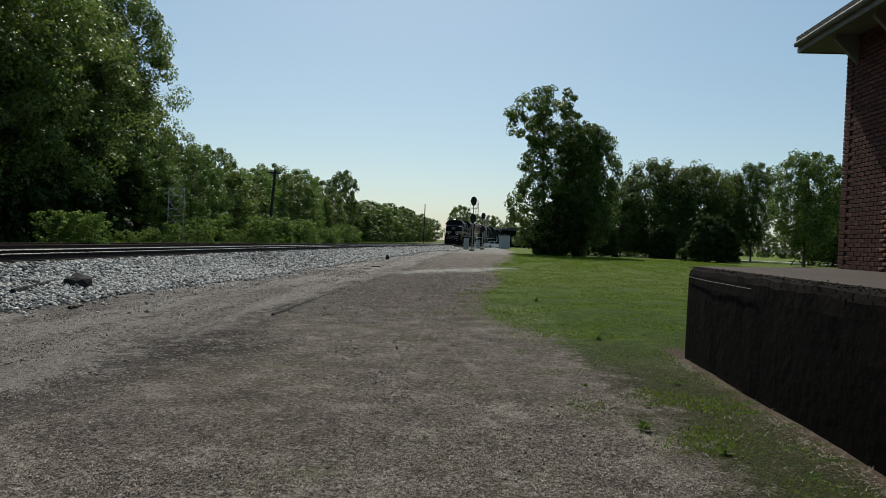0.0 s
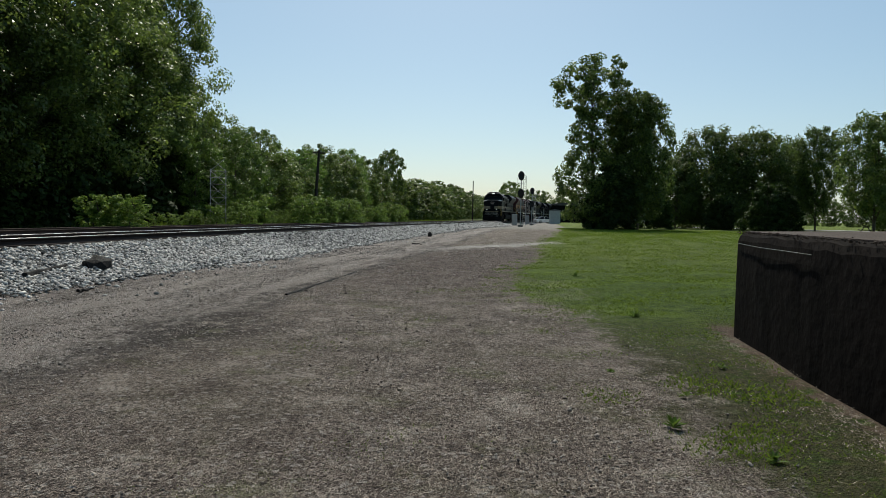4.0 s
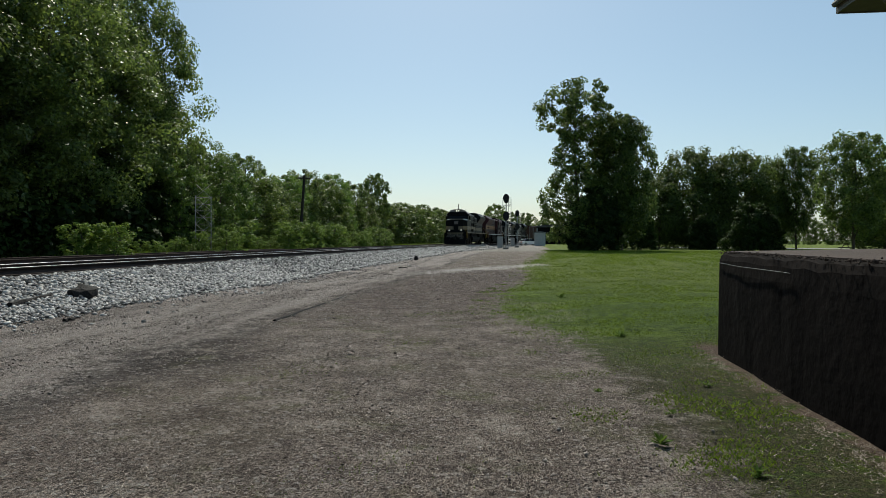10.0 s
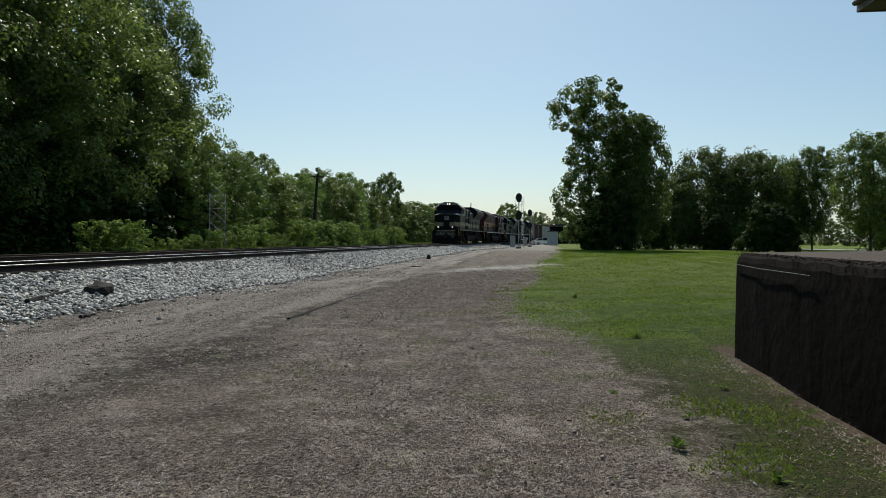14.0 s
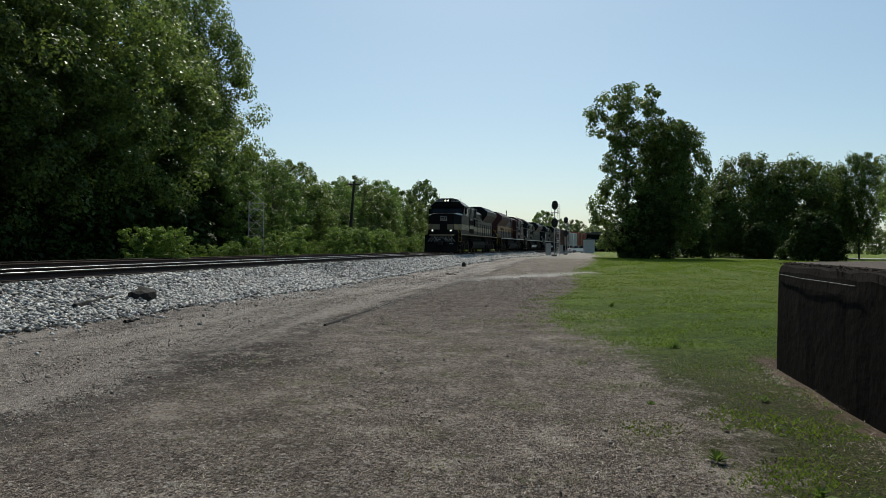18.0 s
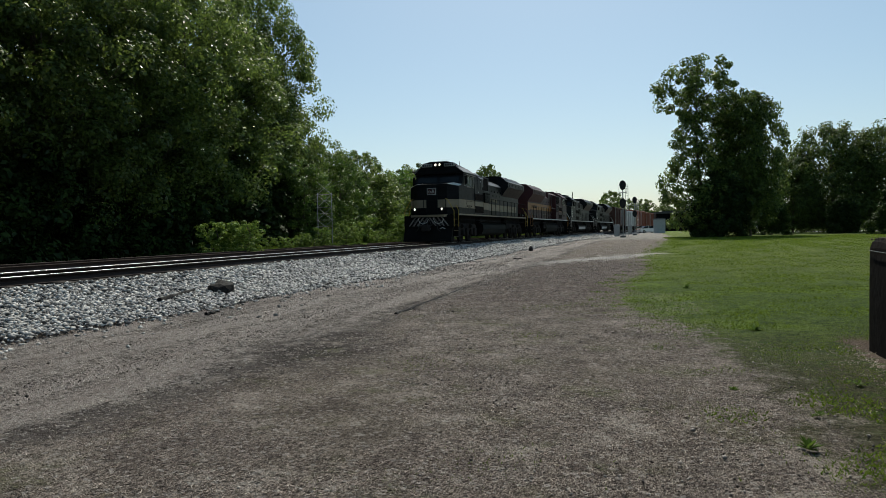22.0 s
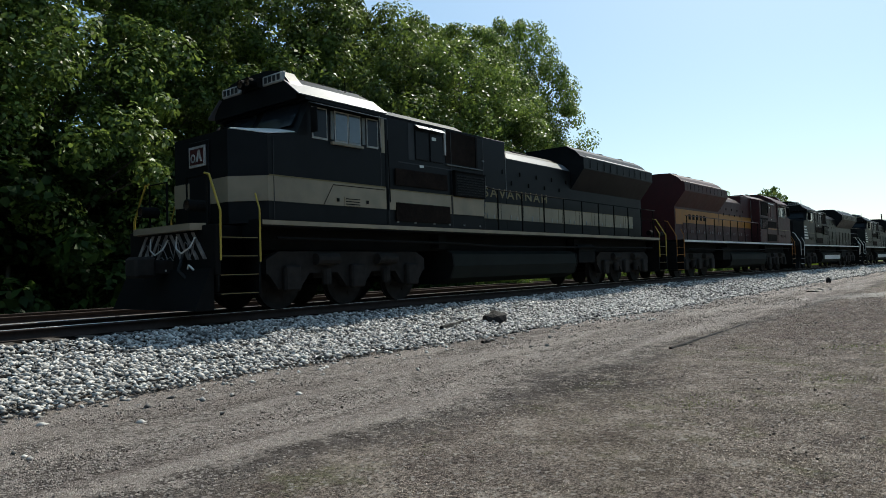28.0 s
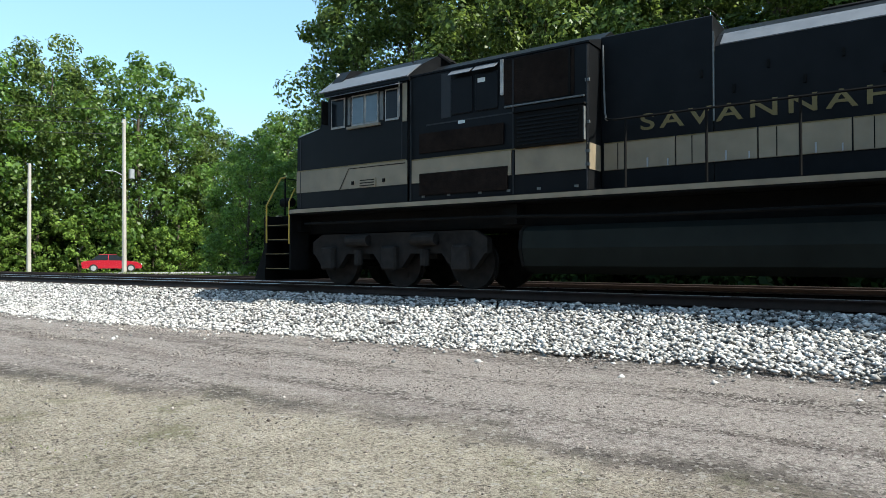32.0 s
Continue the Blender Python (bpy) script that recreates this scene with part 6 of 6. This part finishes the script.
    # radiator section flaring out at the back
    rad = [(-0.98, 1.475), (0.98, 1.475), (0.98, 3.05), (1.5, 3.72), (1.5, 4.1), (1.3, 4.2), (-1.3, 4.2), (-1.5, 4.1), (-1.5, 3.72), (-0.98, 3.05)]
    rd = part("radiator_hood", S(prism(rad, 14.2, 20.2)), body_mat, t, "flared radiator section")
    part("radiator_top", S(prism([(-1.32, 4.18), (1.32, 4.18), (1.1, 4.4), (0.8, 4.58), (-0.8, 4.58), (-1.1, 4.4)], 14.35, 20.1)), body_mat, rd)
    for sx in (-1, 1):
        xs = lambda a, b: sorted((sx * a, sx * b))
        # lead engine: same painted sheen along the radiator's upper edge
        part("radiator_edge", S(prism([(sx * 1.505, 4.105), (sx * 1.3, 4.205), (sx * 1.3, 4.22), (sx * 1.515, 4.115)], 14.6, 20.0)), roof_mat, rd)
        g = part("radiator_grille", S(boxes((*xs(1.5, 1.506), 14.6, 19.9, 3.76, 4.04))), body_mat, rd, "black radiator grille")
        for k in range(10):
            part("slat", S(boxes((*xs(1.51, 1.52), 14.65 + k * 0.54, 14.67 + k * 0.54, 3.76, 4.04))), M_FRAME, g)
    for k in range(3):
        part("cooling_fan", S(disc(bmesh.new(), (0, 15.5 + 1.8 * k, 4.6), (0, 0, 1), 0.7, 0.05, 20)), M_FRAME, rd)
    part("exhaust", S(boxes((-0.35, 0.35, 11.6, 12.5, 3.93, 4.15), bevel=0.03)), M_FRAME, hd)
    # railings
    for sx in (-1, 1):
        x = sx * 1.5
        part("walkway_rail", S(tubes([[(sx * 1.4, 8.62, 2.66), (x, 8.8, 2.6), (x, 20.3, 2.58)]], 0.02, 6)), body_mat if not hero else M_FRAME, t)
        y = 8.98
        while y < 20.5:
            part("railing_post", S(tubes([[(x, y, 1.42), (x, y, 2.59)]], 0.022, 5)), M_FRAME, t)
            y += 1.24
    # end steps, pilots, couplers
    for y_end, d in ((0.3, 1), (21.5, -1)):
        front = d > 0
        for sx in (-1, 1):
            xs = lambda a, b: sorted((sx * a, sx * b))
            ys = lambda a, b: sorted((y_end + d * a, y_end + d * b))
            well = part("step_well", S(boxes((*xs(0.95, 1.0), *ys(0.02, 0.86), 0.3, 1.4), (*xs(0.95, 1.5), *ys(0.84, 0.88), 0.12, 1.4), (*xs(0.95, 1.5), *ys(0.0, 0.03), 0.2, 0.5))), M_FRAME, t, "black step well")
            for k in range(4):
                st = part("step", S(boxes((*xs(1.0, 1.5), *ys(0.05, 0.82), 0.14 + 0.33 * k, 0.17 + 0.33 * k))), M_FRAME, well)
                part("step_edge", S(boxes((*xs(1.5, 1.512), *ys(0.05, 0.82), 0.156 + 0.33 * k, 0.17 + 0.33 * k))), M_GOLD if hero else rail_mat, st, "painted step edge")
            part("corner_handrail", S(tubes([[(sx * 1.5, y_end + d * 0.06, 0.75), (sx * 1.51, y_end + d * 0.06, 1.62), (sx * 1.12, y_end + d * 0.1, 2.3), (sx * 0.98, y_end + d * 0.1, 2.33)]], 0.021, 6)), rail_mat, t, "bright corner handrail")
            part("inner_handrail", S(tubes([[(sx * 1.53, y_end + d * 0.86, 0.72), (sx * 1.53, y_end + d * 0.86, 1.68), (sx * 1.38, y_end + d * 0.88, 1.98)]], 0.018, 6)), rail_mat, t)
            part("end_rail", S(tubes([[(sx * 0.35, y_end + d * 0.12, 1.42), (sx * 0.35, y_end + d * 0.12, 2.3), (sx * 1.0, y_end + d * 0.12, 2.3), (sx * 1.0, y_end + d * 0.12, 1.42)]], 0.022, 5)), M_FRAME, t)
            dl = part("ditch_light", S(disc(bmesh.new(), (sx * 0.82, y_end + d * 0.08, 1.75), (0, 1, 0), 0.11, 0.09, 14)), M_FRAME, t)
            part("lens", S(disc(bmesh.new(), (sx * 0.82, y_end - d * 0.015, 1.75), (0, 1, 0), 0.08, 0.01, 14)), M_DITCH if hero and front else M_STEEL, dl, "lit ditch light" if hero and front else "")
            part("collar", S(disc(bmesh.new(), (sx * 0.82, y_end - d * 0.09, 1.75), (0, 1, 0), 0.105, 0.08, 14, 0.086)), M_FRAME, dl)
            part("hose", S(tubes([[(sx * 0.5, y_end - d * 0.05, 0.9), (sx * 0.6, y_end - d * 0.22, 0.6), (sx * 0.75, y_end - d * 0.15, 0.45)]], 0.03, 6)), M_RUBBER, t)
        pa, pb = sorted((y_end - d * 0.04, y_end + d * 0.06))
        pilot = part("pilot_plate", S(boxes((-1.5, 1.5, pa, pb, 0.5, 1.38), bevel=0.01)), M_FRAME, t, "black end plate")
        a, b = sorted((y_end - d * 0.22, y_end + d * 0.02))
        part("anticlimber", S(prism([(-1.0, a if front else b), (1.0, a if front else b), (1.12, b if front else a), (-1.12, b if front else a)], 1.3, 1.42, "z")), M_CREAM if hero else M_FRAME, t, "pale anticlimber ledge" if hero else "")
        if front:
            for k in range(9):
                x = -1.0 + k * 0.25
                s = -0.19 if x > 0 else 0.19
                if abs(x) < 0.1:
                    continue
                part("chevron_stripe", S(prism([(x - s - 0.05, 0.78), (x - s + 0.05, 0.78), (x + s + 0.05, 1.27), (x + s - 0.05, 1.27)], pa - 0.02, pa)), M_PILOT_STRIPE, pilot, "white slanted stripe")
            if hero:
                loops = [[(-0.9 + 0.08 * q + 0.05 * math.sin(q * 1.3), pa - 0.045, 0.92 + 0.2 * math.sin(q * 0.9 + 0.4)) for q in range(12)],
                         [(0.05 + 0.08 * q, pa - 0.045, 0.98 + 0.16 * math.cos(q * 1.7)) for q in range(12)], [(-0.6 + 0.1 * q, pa - 0.045, 0.82 + 0.04 * math.sin(q * 2.1)) for q in range(9)]]
                part("scrawl", S(tubes(loops, 0.009, 5)), M_PILOT_STRIPE, pilot, "white painted scrawl")
            if hero:
                for hx in (-0.62, 0.3):
                    part("air_hose", S(tubes([[(hx, pa - 0.03, 1.22), (hx + 0.1, pa - 0.1, 1.0), (hx + 0.32, pa - 0.13, 0.9), (hx + 0.56, pa - 0.1, 1.0), (hx + 0.62, pa - 0.03, 1.18)]], 0.016, 5)), M_WHITE, pilot, "pale looped air hose")
                    part("hose_end", S(tubes([[(hx + 0.4, pa - 0.05, 0.62), (hx + 0.6, pa - 0.15, 0.68), (hx + 0.75, pa - 0.15, 0.6)]], 0.02, 5)), M_WHITE, pilot)
            part("plow", S(prism([(0.25, -0.12), (-0.12, -0.1), (0.2, 0.62), (0.25, 0.62)], -1.45, 1.45, "x")), M_FRAME, pilot, "black snow plow")
        a, b = sorted((y_end - d * 0.75, y_end + d * 0.2))
        cp = part("coupler", S(boxes((-0.12, 0.12, a, b, 0.54, 0.8), bevel=0.02)), M_TRUCK, t)
        a, b = sorted((y_end - d * 0.8, y_end - d * 0.4))
        part("knuckle", S(boxes((-0.2, 0.2, a, b, 0.48, 0.86), bevel=0.05)), M_TRUCK, cp)
    return t, wheels


def recolor_bits(t, livery):
    """Livery pieces of the trailing locomotives."""
    S = shifted
    if livery == "red":
        for sx in (-1, 1):
            xs = lambda a, b: sorted((sx * a, sx * b))
            part("livery_band", S(boxes((*xs(0.985, 0.992), 8.4, 14.1, 2.25, 2.95))), M_AMBER, t, "orange-yellow band along the hood")
            part("livery_band", S(boxes((*xs(0.985, 0.992), 14.2, 20.1, 2.25, 2.95))), M_AMBER, t, "orange-yellow band along the hood")
            part("livery_band", S(boxes((*xs(1.482, 1.49), 4.65, 8.3, 2.3, 2.38))), M_AMBER, t)
            for k in range(5):
                part("lettering", S(boxes((*xs(0.993, 0.998), 16.2 + k * 0.5, 16.5 + k * 0.5, 2.5, 2.75))), M_FRAME, t)
    if livery == "stripes":
        for sx in (-1, 1):
            xs = lambda a, b: sorted((sx * a, sx * b))
            for k in range(5):
                part("mane_stripe", S(boxes((*xs(1.512, 1.52), 1.45, 2.5 - 0.1 * k, 1.9 + 0.2 * k, 2.0 + 0.2 * k))), M_WHITE, t, "white horizontal stripe")
            part("tank_band", S(boxes((*xs(1.42, 1.43), 7.6, 13.0, 0.4, 0.72))), M_GREYCAR, t)


def freight_car(label, mat, length=16.2, height=4.3, style="box"):
    t = thing("freight_car", pose(0, 0, 0), label, "freight car", "freight cars of the train")
    h = length / 2
    part("underframe", boxes((-1.1, 1.1, -h, h, 0.85, 1.1)), M_FRAME, t)
    if style == "tank":
        part("tank", disc(bmesh.new(), (0, 0, 2.6), (0, 1, 0), 1.45, h - 0.6, 24), mat, t)
        part("dome", disc(bmesh.new(), (0, 0, 4.1), (0, 0, 1), 0.4, 0.2, 14), mat, t)
    else:
        part("body", boxes((-1.5, 1.5, -h, h, 1.05, height)), mat, t)
        part("roof", prism([(-1.55, height), (1.55, height), (1.5, height + 0.12), (0, height + 0.3), (-1.5, height + 0.12)], -h - 0.05, h + 0.05), M_STEEL if style == "grey" else mat, t)
        n = 14
        for sx in (-1, 1):
            for k in range(n + 1):
                y = -h + 0.05 + (length - 0.1) * k / n
                part("rib", boxes((min(sx * 1.5, sx * 1.58), max(sx * 1.5, sx * 1.58), y - 0.05, y + 0.05, 1.1, height - 0.05)), mat, t)
            d = part("door", boxes((min(sx * 1.5, sx * 1.6), max(sx * 1.5, sx * 1.6), -1.5, 1.5, 1.15, height - 0.25), bevel=0.02), mat, t)
            part("door_bar", tubes([[(sx * 1.63, 0.6, 1.2), (sx * 1.63, 0.6, height - 0.3)]], 0.025, 5), M_STEEL, d)
            part("ladder", tubes([[(sx * 1.6, -h + 0.3, 1.0), (sx * 1.6, -h + 0.3, height)], [(sx * 1.6, -h + 0.75, 1.0), (sx * 1.6, -h + 0.75, height)]] + [[(sx * 1.6, -h + 0.3, 1.2 + 0.38 * k), (sx * 1.6, -h + 0.75, 1.2 + 0.38 * k)] for k in range(8)], 0.015, 4), M_STEEL, t)
    wheels = truck(t, 0, [-h + 1.4, -h + 3.1], 0.45) + truck(t, 0, [h - 3.1, h - 1.4], 0.45)
    for s in (-1, 1):
        part("coupler", boxes((-0.12, 0.12, min(s * h, s * (h + 0.5)), max(s * h, s * (h + 0.5)), 0.72, 0.98)), M_TRUCK, t)
    return t, wheels


TRAIN = []  # thing, wheelsets, distance of its middle behind the leading end, turned round
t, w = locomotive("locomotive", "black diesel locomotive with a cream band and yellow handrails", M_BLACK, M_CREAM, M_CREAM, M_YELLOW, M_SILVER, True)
TRAIN.append((t, w, HALF, False))
t, w = locomotive("locomotive", "dark red and orange diesel locomotive running backwards", M_RED, M_RED, M_WHITE, M_AMBER, M_RED, False, livery="plain")
recolor_bits(t, "red")
TRAIN.append((t, w, HALF + 22.5, True))
for k in range(2):
    t, w = locomotive("locomotive", "black diesel locomotive with white nose stripes", M_BLACK, M_BLACK, M_WHITE, M_WHITE, M_BLACK, False, livery="plain")
    recolor_bits(t, "stripes")
    TRAIN.append((t, w, HALF + 45.0 + 22.5 * k, False))
at_y = HALF + 67.5 + HALF + 0.7
for label, mat, ln, ht, st in (("brown boxcar with ribbed sides", M_BROWN, 16.2, 4.4, "box"), ("pale grey boxcar with ribbed sides", M_GREYCAR, 15.0, 4.1, "grey"),
                               ("rust-red boxcar with ribbed sides", M_RUSTCAR, 16.2, 4.5, "box"), ("rust-red boxcar with ribbed sides", M_RUSTCAR, 16.2, 4.3, "box"),
                               ("brown boxcar with ribbed sides", M_BROWN, 16.2, 4.4, "box"), ("pale grey tank car at the train's end", M_GREYCAR, 15.0, 4.2, "tank"), ("brown boxcar with ribbed sides", M_BROWN, 16.2, 4.4, "box")):
    t, w = freight_car(label, mat, ln, ht, st)
    TRAIN.append((t, w, at_y + ln / 2 + 0.5, False))
    at_y += ln + 1.0

# ties, bricks: many alike pieces
tie_me = bpy.data.meshes.new("tie")
tie_bm = boxes((-1.3, 1.3, -0.115, 0.115, 0.38, 0.58), bevel=0.012)
tie_bm.to_mesh(tie_me)
tie_bm.free()
tie_me.materials.append(M_TIE)
for k in range(300):
    y = -42 + k * 0.54
    o = new("tie", tie_me)
    o.parent = track
    o.matrix_basis = pose(line_x(y) + random.uniform(-0.04, 0.04), y, float(line_z(y)) + random.uniform(-0.01, 0.01), 0, 0, -math.degrees(math.atan(2 * y / CURVE)) + random.uniform(-0.6, 0.6))


def lay_bricks():
    """Bricks of the depot's trackside wall near its far corner, where it is seen."""
    bl, bh, x = 0.2, 0.065, 5.9
    me = bpy.data.meshes.new("brick")
    bm = boxes((-0.012, 0.05, -bl / 2, bl / 2, -bh / 2, bh / 2), bevel=0.004)
    bm.to_mesh(me)
    bm.free()
    me.materials.append(M_BRICK)
    wall = next(o for o in DEPOT.children if o.name.startswith("wall"))
    count = 0
    vs, fs = [], []
    cube = [(-0.012, -1, -1), (-0.012, 1, -1), (-0.012, 1, 1), (-0.012, -1, 1), (0.05, -1, -1), (0.05, 1, -1), (0.05, 1, 1), (0.05, -1, 1)]
    quads = [(0, 3, 2, 1), (3, 7, 6, 2), (0, 1, 5, 4), (0, 4, 7, 3), (1, 2, 6, 5)]
    for r in range(54):
        z = DOCK_TOP + 0.04 + r * 0.0755
        for c in range(26):
            y = 11.58 - bl / 2 - c * 0.211 - (0.105 if r % 2 and c else 0)
            if c < 6:
                o = new("brick", me)
                o.parent = wall
                o.matrix_basis = pose(x, y, z) if c or not r % 2 else pose(x, 11.58 - bl / 2, z)
                count += 1
            else:
                b = len(vs)
                vs += [(x + u, y + v * bl / 2, z + w2 * bh / 2) for u, v, w2 in cube]
                fs += [tuple(b + i for i in q) for q in quads]
    o = new("brickwork", np_mesh("brickwork", vs, fs, M_BRICK))
    o.parent = wall
    tagged(o, "courses of dark red brick", kind="stuff")


lay_bricks()


# ---- what moves ----
FRONT = [(0.0, 122.5), (2.5, 115.6), (5.0, 108.0), (7.0, 101.2), (9.0, 94.0), (11.0, 86.6), (13.0, 78.9), (15.0, 70.7), (17.0, 61.4), (19.0, 51.6), (21.0, 41.6), (23.0, 31.4), (24.0, 26.2), (25.0, 21.15), (27.0, 11.05), (28.0, 6.1), (29.0, 1.3), (30.0, -3.4), (31.0, -8.2), (32.0, -13.15)]


def front_y(t):
    ts, ys = [a for a, _ in FRONT], [b for _, b in FRONT]
    k = max(0, min(len(ts) - 2, sum(1 for a in ts if a <= t) - 1))
    slope = lambda i: (ys[min(i + 1, len(ts) - 1)] - ys[max(i - 1, 0)]) / (ts[min(i + 1, len(ts) - 1)] - ts[max(i - 1, 0)])
    h = ts[k + 1] - ts[k]
    u = (t - ts[k]) / h
    return ((2 * u ** 3 - 3 * u * u + 1) * ys[k] + (u ** 3 - 2 * u * u + u) * h * slope(k) + (3 * u * u - 2 * u ** 3) * ys[k + 1] + (u ** 3 - u * u) * h * slope(k + 1))


def heading(y):
    """Degrees by which the line turns from due north at y."""
    return -math.degrees(math.atan(float(line_x(y + 0.5) - line_x(y - 0.5))))


def motions():
    steps = [k * 0.5 for k in range(65)]
    spins = [min(32.0, k * 0.1333333) for k in range(241)]
    y_start = front_y(0.0)
    for t, wheels, back, turned in TRAIN:
        rows = []
        for s in steps:
            y = front_y(s) + back
            rows.append((s, pose(float(line_x(y)), y, RAIL_TOP + float(line_z(y)), 0, 0, heading(y) + (180 if turned else 0))))
        walk(t, rows)
    for t, wheels, back, turned in TRAIN[:5]:
        for ob, a, r in wheels:
            walk(ob, [(s, pose(0, a, r) @ Matrix.Rotation((front_y(s) - y_start) / -r * (-1 if turned else 1), 4, "X")) for s in spins])


motions()
